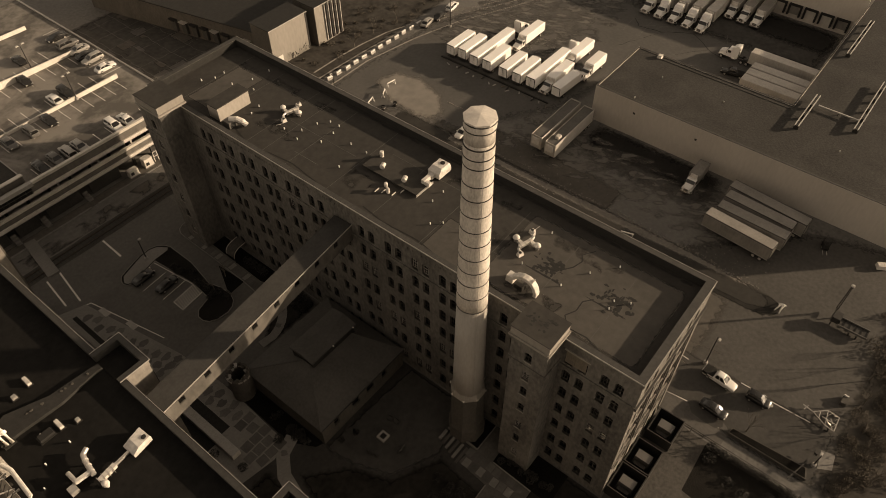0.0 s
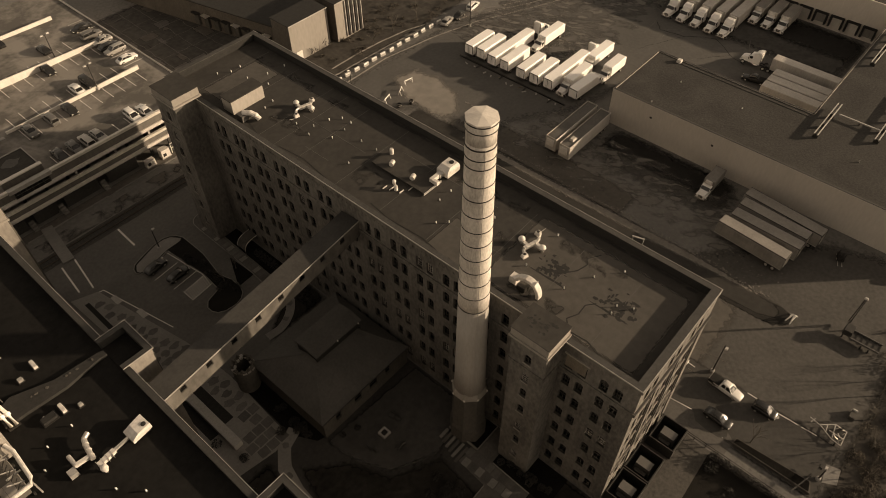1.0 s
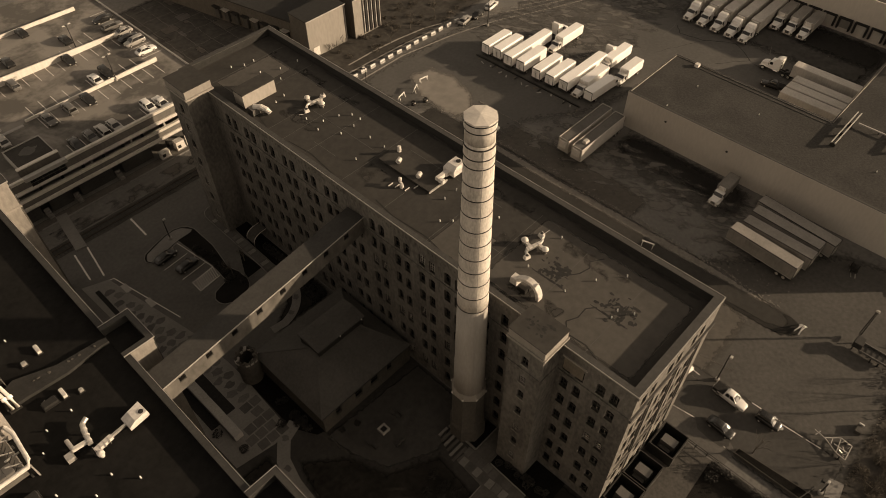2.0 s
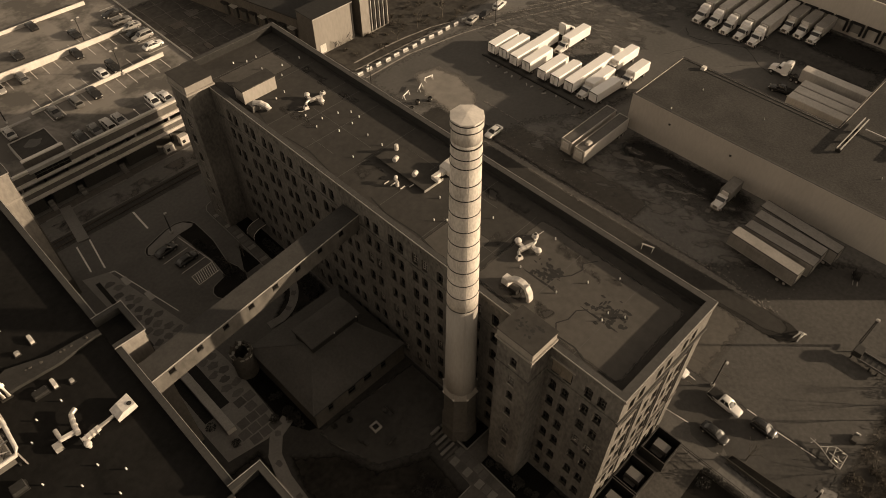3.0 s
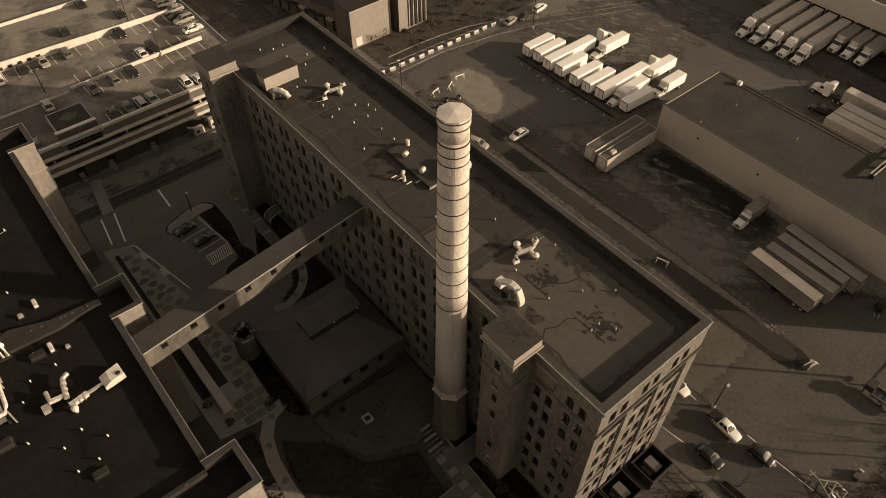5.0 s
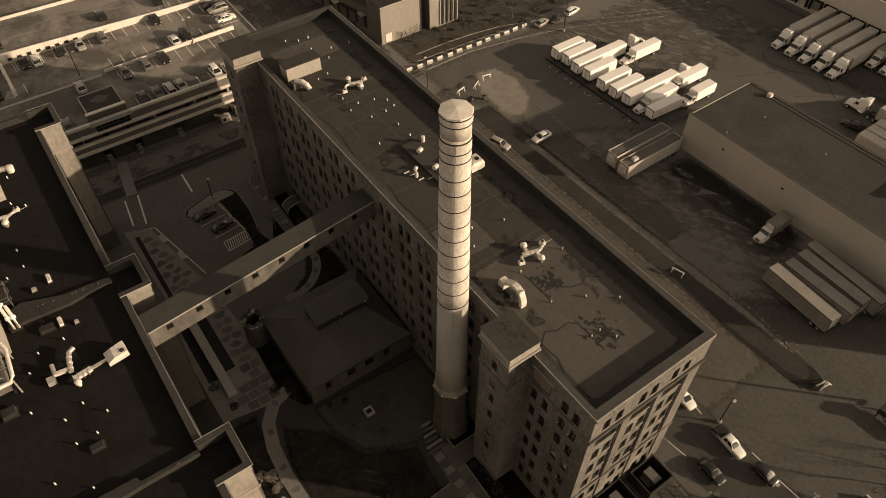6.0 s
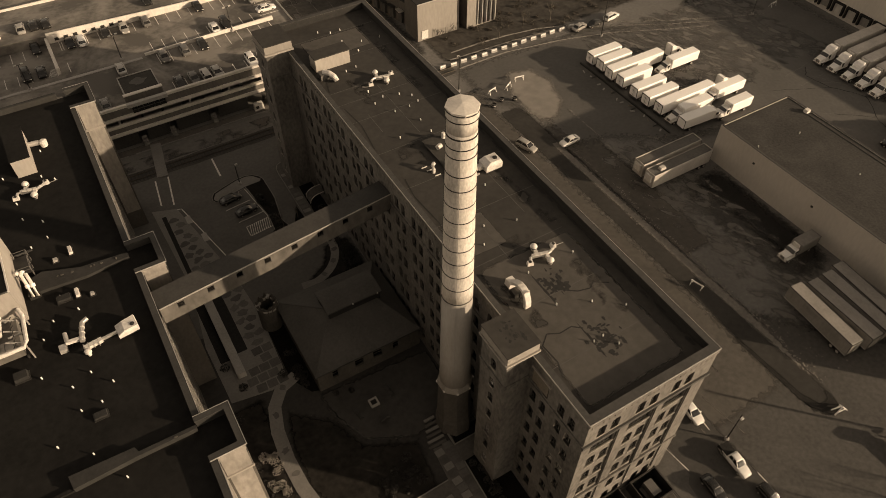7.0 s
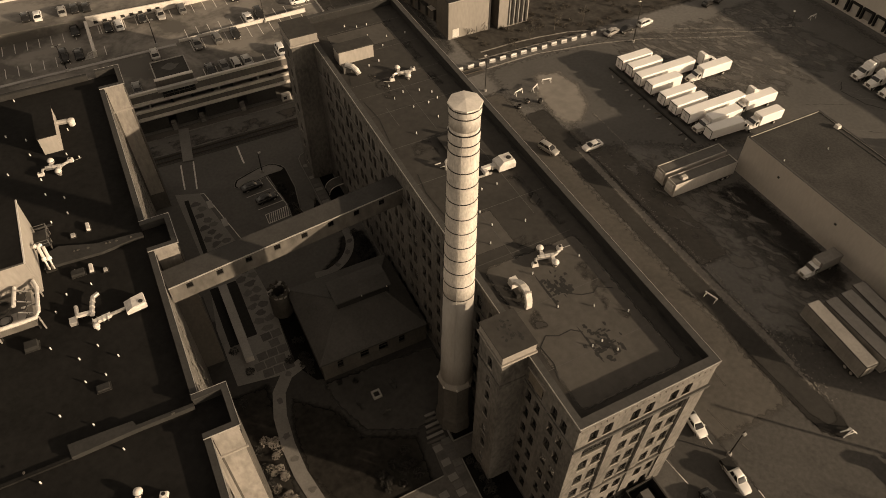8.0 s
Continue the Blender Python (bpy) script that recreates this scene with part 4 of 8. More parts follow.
part("lintel", Geo().box(-0.14, 6.3, 27.95, 0.0, 9.8, 28.2), STONE, b)

# Roof seams, cracks and worn patches.
g = Geo()
for y in (8, 16.5, 25, 33.5, 42, 50.5, 59, 64, 67.5, 76, 84):
    part("roof_seam", Geo().bar((1.2, y, RZ + 0.008), (W - 1.4 if y > 25 else W - 3, y + 0.15, RZ + 0.008), 0.07, 0.012), ROOF_SEAM, mill)
for y0, y1, x in ((20, 34, 6.5), (30, 48, 13), (52, 66, 9.2), (55, 60, 4.4), (60, 82, 14.2)):
    part("roof_seam", Geo().bar((x, y0, RZ + 0.010), (x, y1, RZ + 0.010), 0.07, 0.012), ROOF_SEAM, mill)
for run in (((1.7, 6.5), (2.4, 8.5), (2.2, 11.1), (3.6, 12.2), (5, 11.5), (6.7, 11.6), (7.8, 10.7)), ((14.9, 14.5), (13.2, 15.6), (12.3, 15), (10.7, 15.4), (9.6, 16.2)),
            ((1.3, 30), (2, 34), (1.6, 40), (2.2, 44)), ((1.5, 52), (2.3, 58), (1.8, 63)), ((1.6, 68), (2.4, 71), (1.9, 76))):
    g = Geo()
    for (ax, ay), (bx, by) in zip(run, run[1:]):
        g.bar((ax, ay, RZ + 0.014), (bx, by, RZ + 0.014), 0.16, 0.01)
    part("roof_crack", g, ROOF_PATCH, mill, "dark tarred crack")
random.seed(8)
for cx, cy, sx, sy, n in ((9.0, 17.6, 1.5, 2.0, 55), (9.3, 8.5, 1.5, 2.2, 60)):
    for i in range(n):
        x, y = random.gauss(cx, sx * 0.55), random.gauss(cy, sy * 0.5)
        part("worn_patch", Geo().prism(blob(x, y, random.uniform(0.06, 0.34), random.uniform(0.08, 0.4), 9, 0.8, i + cx), RZ + 0.005, RZ + 0.014 + 0.0002 * i), ROOF_PATCH, mill)
    part("worn_patch", Geo().prism(blob(cx + 0.2, cy - 0.3, 0.8, 0.6, 26, 0.9, cx), RZ + 0.005, RZ + 0.012), ROOF_PATCH, mill)
    part("roof_crack", Geo().prism(blob(cx - 1.7, cy, 0.18, 2.5, 40, 0.7, cx + 3), RZ + 0.005, RZ + 0.012), ROOF_PATCH, mill)

def roof_film(name, x0, y0, x1, y1, soft, material, label, dz):
    """A felt sheet or stain lying on the mill's roof."""
    ob = film(name, x0, y0, x1, y1, soft, material, label, RZ + dz)
    for key in ("kind", "category"):
        del ob[key]
    ob.parent = mill
    return ob


roof_film("felt_sheet", 1.6, 1.8, 16.0, 24.5, 0.8, ROOF_PALE, "paler roofing felt", 0.006)
roof_film("felt_sheet", 1.4, 26.5, 8.0, 33.2, 0.3, ROOF_PALE, "paler roofing felt", 0.0065)
roof_film("felt_sheet", 3.0, 77.5, 14.0, 83.8, 0.3, ROOF_PALE, "paler roofing felt", 0.007)
for k, (x0, y0, x1, y1, soft) in enumerate(((6.5, 24.0, 12.5, 28.5, 1.5), (11.5, 24.5, 17.4, 40.0, 2.0), (2.0, 44.0, 9.0, 52.0, 2.0), (12.0, 60.0, 17.4, 86.0, 2.0), (3.0, 60.0, 9.0, 72.0, 2.2), (1.5, 12.0, 6.0, 22.0, 1.5), (10.0, 8.0, 16.5, 22.0, 2.2))):
    roof_film("water_stain", x0, y0, x1, y1, soft, ROOF_STAIN, "dark stain left by standing water", 0.0085 + 0.0004 * k)
# Black blots along the east parapet's foot paint its inner shadow.
random.seed(23)
for i in range(34):
    y = 2.5 + i * 2.1 + random.uniform(-0.6, 0.6)
    part("worn_patch", Geo().prism(blob(W - 1.05 - random.uniform(0, 0.25), y, random.uniform(0.1, 0.28), random.uniform(0.7, 1.6), 16, 0.7, i + 70), RZ + 0.005, RZ + 0.016 + 0.0002 * i), ROOF_PATCH, mill)

# ---- the chimney ----
CX, CY = -3.15, 21.2
stack = thing("chimney", "tall round mill chimney, pale and iron-banded above", "chimney")
part("plinth", Geo().lathe(CX, CY, [(2.75, 0), (2.75, 3.0), (2.5, 3.6), (2.36, 11.5)], 8, math.pi / 8), BRICK_SHADE, stack, "octagonal brick base")
part("ledge", Geo().lathe(CX, CY, [(2.55, 11.5), (2.55, 11.8), (2.15, 12.9)], 8, math.pi / 8), STONE, stack, "sloping octagonal stone ledge")


def shaft_r(z):
    return 2.18 + (1.46 - 2.18) * (z - 11.0) / (55.5 - 11.0)


part("lower_shaft", Geo().lathe(CX, CY, [(shaft_r(z), z) for z in (12.6, 18, 24, 31.0)], 40), CHIMNEY_LOW, stack, "smooth grey rendered lower shaft", True)
part("upper_shaft", Geo().lathe(CX, CY, [(shaft_r(z) + 0.03, z) for z in (31.0, 34, 40, 46, 52, 53.9)] + [(1.54, 54.05), (1.53, 55.15), (shaft_r(55.3) + 0.02, 55.25), (shaft_r(55.6) + 0.02, 55.6)], 40), CHIMNEY, stack, "pale weathered upper shaft", True)
part("crown", Geo().lathe(CX, CY, [(shaft_r(55.6) + 0.02, 55.6), (1.47, 56.8), (1.56, 57.2), (1.57, 58.0)], 40), CHIMNEY, stack, "flared crown", True)
part("cap", Geo().lathe(CX, CY, [(1.64, 57.96), (1.64, 58.12), (0.05, 58.34)], 8, math.pi / 8), CAP, stack, "faceted octagonal cap")
for z in (57.9, 57.1, 55.2, 54.0, 52.9, 50.7, 48.8, 46.6, 44.4, 42.3, 40.1, 38.0, 35.8, 33.5, 31.05):
    r = {57.9: 1.58, 57.1: 1.55, 55.2: 1.54, 54.0: 1.55}.get(z, shaft_r(z) + 0.04)
    part("iron_band", Geo().lathe(CX, CY, [(r, z - 0.055), (r + 0.035, z - 0.05), (r + 0.035, z + 0.05), (r, z + 0.055)], 40), IRON, stack)
a = -2.2
g = Geo()
g.tube([(CX + (shaft_r(z) + 0.09) * math.cos(a), CY + (shaft_r(z) + 0.09) * math.sin(a), z) for z in (12.7, 20, 30, 40, 50, 55.4)], 0.025, 5)
part("lightning_cable", g, CONCRETE, stack, "thin cable down the shaft")
for k in range(8):
    q = math.pi / 8 + k * math.pi / 4
    lamp = part("ledge_lamp", Geo().box(CX + 2.5 * math.cos(q) - 0.12, CY + 2.5 * math.sin(q) - 0.12, 11.7, CX + 2.5 * math.cos(q) + 0.12, CY + 2.5 * math.sin(q) + 0.12, 11.95), WHITE_METAL, stack)

# ---- the covered bridge between the mills ----
A, B = Vector((-34.3, 40.85, 0)), Vector((0, 44.5, 0))
along = (B - A).normalized()
across = Vector((-along.y, along.x, 0))
span = (B - A).length
bridge = thing("covered_bridge", "long enclosed footbridge slung between the two mills", "bridge")
bs = ((A.x, A.y), (along.x, along.y), (across.x, across.y))
holes = [(2.6 + i * 4.05, 0.95) for i in range(8)]
g = Geo()
pierced(g, bs, 0, span - 0.05, 23.5, 26.5, [(25.0, 26.0, holes)], 0.0, 0.2, 0)
part("south_side", g, BRIDGE_SIDE, bridge, "light panelled side with small square windows")
g = Geo()
face_box(g, bs, 0, span - 0.05, 2.5, 2.7, 23.5, 26.5)
part("north_side", g, STUCCO, bridge)
g = Geo()
face_box(g, bs, 0, span - 0.05, 0.2, 2.5, 23.3, 23.6)
part("bridge_floor", g, CONCRETE, bridge)
g = Geo()
face_poly(g, (bs[0], bs[2], bs[1]), [(-0.15, 26.5), (2.85, 26.75), (2.85, 26.9), (-0.15, 26.62)], 0.0, span - 0.05)
part("bridge_roof", g, COPING_DARK, bridge, "plain sloping metal roof")
g = Geo()
face_box(g, bs, 0, span - 0.05, -0.2, -0.15, 26.45, 26.66)
part("drip_edge", g, COPING_EDGE, bridge)
bw = sash(0.95, 1.0, 1, 1, FRAME_DARK, 0)
for u, w in holes:
    q = A + along * u + across * 0.08
    put_window(bridge, bw[:2], pose(q.x, q.y, 25.0, 0, 0, math.degrees(math.atan2(along.y, along.x))))
for u in (11.0, 24.0):
    g = Geo()
    face_box(g, bs, u, u + 0.5, 0.3, 2.4, 22.9, 23.3)
    part("cross_beam", g, IRON, bridge)

# ---- the second mill, west of the court ----
WX, LZ = -34.5, 27.0
west = thing("west_mill", "tall brick mill with a black flat roof", "mill")
EASTW = ((WX, 0), (0, 1), (-1, 0))
wb = [(z - WH / 2 - 1.0, z + WH / 2 - 1.0, [(c + s * 0.95, 1.1) for c in (-6, 0, 6, 12, 27, 32.5, 38, 57, 62, 67, 72, 77, 82) for s in (-1, 1)]) for z in (4, 8, 12, 16, 20, 24)]
g = Geo()
pierced(g, EASTW, -15, 92, 0, LZ, wb, 0.0, 0.5)
part("east_wall", g, BRICK, west)
# Pale strip colours the east wall as lit by the low sun.
part("rendered_strip", Geo().box(WX, 13.3, 4.0, WX + 0.04, 17.3, 26.8), SUNLIT_RENDER, west, "pale strip painting sun beside the tower")
wk = sash(1.1, WH, 3, 3, FRAME_DARK)
for sill, head, hs in wb:
    for c, w in hs:
        put_window(west, wk, pose(WX - 0.3, c, sill, 0, 0, 90))
part("north_wall", Geo().box(-80, 91.5, 0, WX - 0.5, 92, LZ), BRICK, west)
part("south_wall", Geo().box(-80, -15, 0, WX - 0.5, -14.5, LZ), BRICK, west)
part("west_wall", Geo().box(-80.5, -15, 0, -80, 92, LZ), BRICK, west)
# Unseen dark mass added behind the windows.
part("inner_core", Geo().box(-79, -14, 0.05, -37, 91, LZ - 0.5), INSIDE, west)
part("roof_deck", Geo().box(-80, -14.5, LZ - 0.3, WX - 0.5, 91.5, LZ), ROOF_L, west, "black membrane roof with seams")
g = Geo()
for y0, y1 in ((-15, 17.4), (23, 46.6), (52.4, 86.0)):
    g.box(WX - 0.65, y0, LZ, WX, y1, LZ + 0.94)
part("parapet", g, FLASHING, west)
g = Geo()
for y0, y1 in ((-15, 17.4), (23, 46.6), (52.4, 86.0)):
    g.box(WX - 0.7, y0, LZ + 0.94, WX + 0.05, y1, LZ + 1.0)
part("coping", g, COPING_DARK, west)
g = Geo()
for y0, y1 in ((-15, 17.4), (23, 46.6), (52.4, 86.0)):
    g.box(WX + 0.05, y0, LZ + 0.86, WX + 0.11, y1, LZ + 1.02)
part("drip_edge", g, COPING_EDGE, west)
part("parapet", Geo().box(-80, 91.4, LZ, -36.5, 92, LZ + 1.0), FLASHING, west)
for y0, y1 in ((17.4, 23.0), (46.6, 52.4), (86.0, 91.8)):
    t = thing("mill_tower", "projecting brick tower, its south face painted as sunlit", "tower", "towers of the west mill")
    x0, x1 = WX + 0.0, -31.45
    g = Geo()
    g.box(x0, y0, 0, x1, y1, LZ - 0.6)
    part("shaft", g, BRICK_SHADE, t, "brick shaft darkened for shade")
    # Pale panels paint sunlight on south faces; the shaded middle tower has fewer.
    if y0 != 46.6:
        part("rendered_panel", Geo().box(x0 + 0.3, y0 - 0.05, 4.0, x1 - 0.25, y0, 23.2), SUNLIT_RENDER, t, "pale panel painting sun on the south face")
    part("rendered_panel", Geo().box(x0 + 0.15, y0 - 0.05, 23.55, x1 - 0.1, y0, 27.3), SUNLIT_RENDER, t)
    g = Geo()
    g.box(x0 - 0.65, y0, LZ - 0.6, x1 + 0.06, y0 + 0.55, 28.2)
    g.box(x0 - 0.65, y1 - 0.55, LZ - 0.6, x1 + 0.06, y1, 28.2)
    g.box(x1 - 0.5, y0 + 0.55, LZ - 0.6, x1 + 0.06, y1 - 0.55, 28.2)
    part("parapet", g, FLASHING, t)
    g = Geo()
    g.box(x0 - 0.7, y0 - 0.1, 28.2, x1 + 0.16, y0 + 0.6, 28.3)
    g.box(x0 - 0.7, y1 - 0.6, 28.2, x1 + 0.16, y1 + 0.1, 28.3)
    g.box(x1 - 0.55, y0 + 0.6, 28.2, x1 + 0.16, y1 - 0.6, 28.3)
    part("coping", g, COPING_DARK, t)
    part("tower_roof", Geo().box(x0 - 0.65, y0 + 0.55, LZ - 0.6, x1 - 0.5, y1 - 0.55, LZ + 0.1), ROOF_L, t)
    g = Geo()
    for k in range(5):
        g.box(x0 + 0.25 + k * 0.6, y0 - 0.09, 26.9, x0 + 0.5 + k * 0.6, y0, 27.3)
    g.box(x0, y0 - 0.09, 27.3, x1, y0, 28.2)
    part("corbel_table", g, SUNLIT_RENDER, t)
    part("belt_course", Geo().box(x0, y0 - 0.14, 23.2, x1 + 0.1, y0, 23.55), STONE, t)
    g = Geo()
    for s in (y0 - 0.16, y1 + 0.10):
        g.box(x0 - 0.7, s, 28.18, x1 + 0.22, s + 0.06, 28.33)
    g.box(x1 + 0.16, y0 - 0.1, 28.18, x1 + 0.22, y1 + 0.1, 28.33)
    part("drip_edge", g, COPING_EDGE, t)
# Fire walls across the roof.
fire = thing("fire_wall", "low weathered masonry fire wall across the black roof", "wall", "roof fire walls")
part("wall", Geo().prism([(-47.9, 21.75), (-41.4, 22.0), (-35.2, 22.0), (-35.2, 22.45), (-41.2, 22.5), (-41.5, 23.2), (-48.1, 23.4)], LZ, LZ + 0.7), FLASHING, fire)
part("low_wall", Geo().prism([(-80, 21.6), (-47.9, 21.8), (-48.0, 22.2), (-80, 22.0)], LZ, LZ + 0.3), ROOF_L, fire, "black felted low stretch of the wall")
fire = thing("fire_wall", "bent masonry fire wall across the black roof", "wall", "roof fire walls")
part("wall", Geo().prism([(-47.6, 50.2), (-45.5, 50.3), (-40.6, 50.0), (-36, 50.6), (-35.2, 50.5), (-35.2, 51.3), (-36, 51.5), (-41, 51.9), (-45.5, 53.6), (-47.4, 52.9)], LZ, LZ + 0.45), FLASHING, fire)

# Loose blocks where the fire walls have crumbled.
random.seed(29)
for i in range(14):
    k = random.random()
    x, y = (-45 + 8.5 * k, 51.9 - 0.9 * k) if i % 2 else (-79 + 43 * k, 21.9 + random.uniform(0, 0.3))
    part("loose_block", Geo().prism(blob(x, y, random.uniform(0.1, 0.25), random.uniform(0.08, 0.18), 6, 0.5, i), LZ + (0.45 if i % 2 else 0.7), LZ + (0.45 if i % 2 else 0.7) + random.uniform(0.04, 0.12)), BRICK_SHADE, fire)

# ---- the hipped gatehouse in the court ----
house = thing("gatehouse", "low hipped-roof brick house with a raised ridge monitor", "house")
hx0, hx1, hy0, hy1, ze = -18.4, -0.7, 35.9, 52.0, 4.6
hs = ((hx0, hy0), (1, 0), (0, 1))
g = Geo()
pierced(g, hs, 0, hx1 - hx0, 0, ze - 0.1, [(2.0, 3.7, [(2.9, 1.0), (7.0, 1.5), (10.2, 1.6), (13.4, 1.1)])], 0, 0.35, 0)
g.box(hx0, hy0 + 0.35, 0, hx0 + 0.35, hy1, ze - 0.1)
g.box(hx0 + 0.35, hy1 - 0.35, 0, hx1, hy1, ze - 0.1)
g.box(hx1 - 0.3, hy0 + 0.35, 0, hx1, hy1 - 0.35, ze - 0.1)
part("wall", g, BRICK_SHADE, house)
# Unseen dark mass added behind the house windows.
part("inner_core", Geo().box(hx0 + 1.2, hy0 + 1.3, 0.05, hx1 - 0.6, hy1 - 1, ze - 0.2), INSIDE, house)
for u, w in ((2.9, 1.0), (7.0, 1.5), (10.2, 1.6), (13.4, 1.1)):
    put_window(house, sash(w, 1.7, 1, 2, FRAME_DARK, 0)[:2], pose(hx0 + u, hy0 + 0.2, 2.0))
e = 0.35
zr = 8.0
ry = (hy0 + hy1) / 2
g = Geo()
g.add([(hx0 - e, hy0 - e, ze), (hx1, hy0 - e, ze), (hx1, hy1 + e, ze), (hx0 - e, hy1 + e, ze), (hx0 + 6.1, ry, zr), (hx1 - 4.9, ry, zr)],
      [(0, 1, 5, 4), (2, 3, 4, 5), (3, 0, 4), (1, 2, 5), (3, 2, 1, 0)])
part("roof", g, SLATE, house, "dark slate hipped roof")
g = Geo()
g.bar((hx0 - e, hy0 - e - 0.03, ze), (hx1, hy0 - e - 0.03, ze), 0.12, 0.14)
part("gutter", g, COPING_DARK, house)
for a_, b_ in (((hx0 - e, hy0 - e, ze), (hx0 + 6.1, ry, zr)), ((hx0 - e, hy1 + e, ze), (hx0 + 6.1, ry, zr)), ((hx1, hy0 - e, ze), (hx1 - 4.9, ry, zr)), ((hx1, hy1 + e, ze), (hx1 - 4.9, ry, zr))):
    part("hip_cap", Geo().bar((a_[0], a_[1], a_[2] + 0.03), (b_[0], b_[1], b_[2] + 0.03), 0.2, 0.08), ROOF_SEAM, house, "lead-capped hip")
mx0, mx1, my0, my1, mz = -12.9, -4.1, 42.5, 46.9, 8.95
# The walls' black colour paints the shade beneath the monitor's eaves.
part("ridge_monitor", Geo().box(mx0, my0, 6.0, mx1, my1, mz), ROOF_PATCH, house, "raised ridge monitor blackened for its eaves' shade")
g = Geo()
o = 0.28
g.add([(mx0 - o, my0 - o, mz), (mx1 + o, my0 - o, mz), (mx1 + o, my1 + o, mz), (mx0 - o, my1 + o, mz), (mx0 - o, my0 - o, mz + 0.16), (mx1 + o, my0 - o, mz + 0.16), (mx1 + o, my1 + o, mz + 0.16), (mx0 - o, my1 + o, mz + 0.16), (mx0 - o, 44.7, mz + 0.62), (mx1 + o, 44.7, mz + 0.62)],
      [(3, 2, 1, 0), (4, 5, 9, 8), (6, 7, 8, 9), (0, 1, 5, 4), (2, 3, 7, 6), (1, 2, 6, 9, 5), (3, 0, 4, 8, 7)])
part("monitor_roof", g, SLATE, house)
g = Geo()
g.bar((mx0 - o, my0 - o - 0.05, mz + 0.05), (mx1 + o, my0 - o - 0.05, mz + 0.05), 0.1, 0.1)
part("gutter", g, COPING_DARK, house)
for x in (-8.9, -4.6):
    part("snow_guard_lamp", Geo().lathe(x, my0 - o - 0.12, [(0.09, mz + 0.05), (0.1, mz + 0.22), (0.03, mz + 0.28)], 8), PIPE_WHITE, house, "small white lamp at the eave")

# The roofless round cistern beside the apron.
cis = thing("brick_cistern", "roofless round brick cistern with a broken rim", "cistern")
g = Geo()
outer, inner = [], []
n = 28
for i in range(n):
    q = 2 * math.pi * i / n
    top = 5.6 + 0.5 * noise.noise(Vector((math.cos(q) * 2, math.sin(q) * 2, 3))) + (0.5 if i % 3 == 0 else 0)
    outer.append((q, top))
pts, faces = [], []
for q, top in outer:
    pts += [(-20.0 + 1.75 * math.cos(q), 52.0 + 1.75 * math.sin(q), 0), (-20.0 + 1.75 * math.cos(q), 52.0 + 1.75 * math.sin(q), top),
            (-20.0 + 1.4 * math.cos(q), 52.0 + 1.4 * math.sin(q), top), (-20.0 + 1.4 * math.cos(q), 52.0 + 1.4 * math.sin(q), 0)]
for i in range(n):
    k, m_ = 4 * i, 4 * ((i + 1) % n)
    faces += [(k, m_, m_ + 1, k + 1), (k + 1, m_ + 1, m_ + 2, k + 2), (k + 2, m_ + 2, m_ + 3, k + 3)]
g.add(pts, faces)
part("wall", g, BRICK_SHADE, cis)
random.seed(52)
for i in range(14):
    # Pale broken rim stones, uneven in width and height, with gaps between them.
    q, q2 = 2 * math.pi * (i + 0.06) / 14, 2 * math.pi * (i + random.uniform(0.7, 0.94)) / 14
    r0, z0 = random.uniform(1.0, 1.35), 5.15 + random.uniform(0, 0.5)
    arc_ = [q + (q2 - q) * k / 3 for k in range(4)]
    ring_ = [(-20 + 1.82 * math.cos(k), 52 + 1.82 * math.sin(k)) for k in arc_] + [(-20 + r0 * math.cos(k), 52 + r0 * math.sin(k)) for k in reversed(arc_)]
    part("rim_stone", Geo().prism(ring_, z0 - 0.25, z0 + 0.1), CONCRETE if i % 4 else BRICK_SHADE, cis)

# Lean-to roofs and garden walls at the foot of the west mill.
low = thing("lean_to", "long low lean-to with a plain dark roof", "shed")
part("wall", Geo().box(-34.4, 46.9, 0, -31.7, 60.0, 0.9), BRICK_SHADE, low)
part("roof", Geo().box(-34.45, 46.7, 0.9, -31.45, 60.2, 1.05), COPING_DARK, low)
rw = thing("garden_wall", "long pale concrete wall beside the apron", "wall")
part("wall", Geo().box(-28.6, 44.5, 0, -27.2, 61, 1.3), CONCRETE, rw)


# ---- the parking garage behind the tracks ----
DZ = 9.6
gx0, gx1, gy0 = -75.0, 15.2, 109.0
garage = thing("parking_garage", "three-level open concrete parking garage with cars on its roof", "garage")
part("roof_deck", Geo().box(gx0, gy0 + 0.3, DZ - 0.4, gx1, 175, DZ), DECK, garage, "stained sunlit concrete parking deck")
part("middle_deck", Geo().box(gx0, gy0 + 0.3, 4.6, gx1, 175, 5.0), CONCRETE, garage)
# Spandrels are coloured far darker than the caps to paint the mill's shade.
for zc, zp, zl, zb in ((10.95, 10.4, 8.75, 8.1), (6.75, 6.2, 5.0, 4.35)):
    part("spandrel", Geo().box(-33.2, gy0 - 0.1, zl, gx1, gy0 + 0.25, zp), SPANDREL, garage, "long spandrel panel darkened for the mill's shade")
    part("cap_band", Geo().box(-33.2, gy0 - 0.3, zp, gx1, gy0 + 0.3, zc), FACADE, garage, "pale concrete cap band")
    part("ledge", Geo().box(-33.2, gy0 - 0.38, zb, gx1, gy0 + 0.25, zl), FACADE, garage, "pale concrete ledge")
    part("drip_edge", Geo().box(-33.2, gy0 - 0.42, zb - 0.07, gx1, gy0 - 0.36, zb + 0.05), COPING_EDGE, garage)
    part("spandrel", Geo().box(gx0, gy0 - 0.15, zb, -33.3, gy0 + 0.25, zc), SPANDREL, garage)
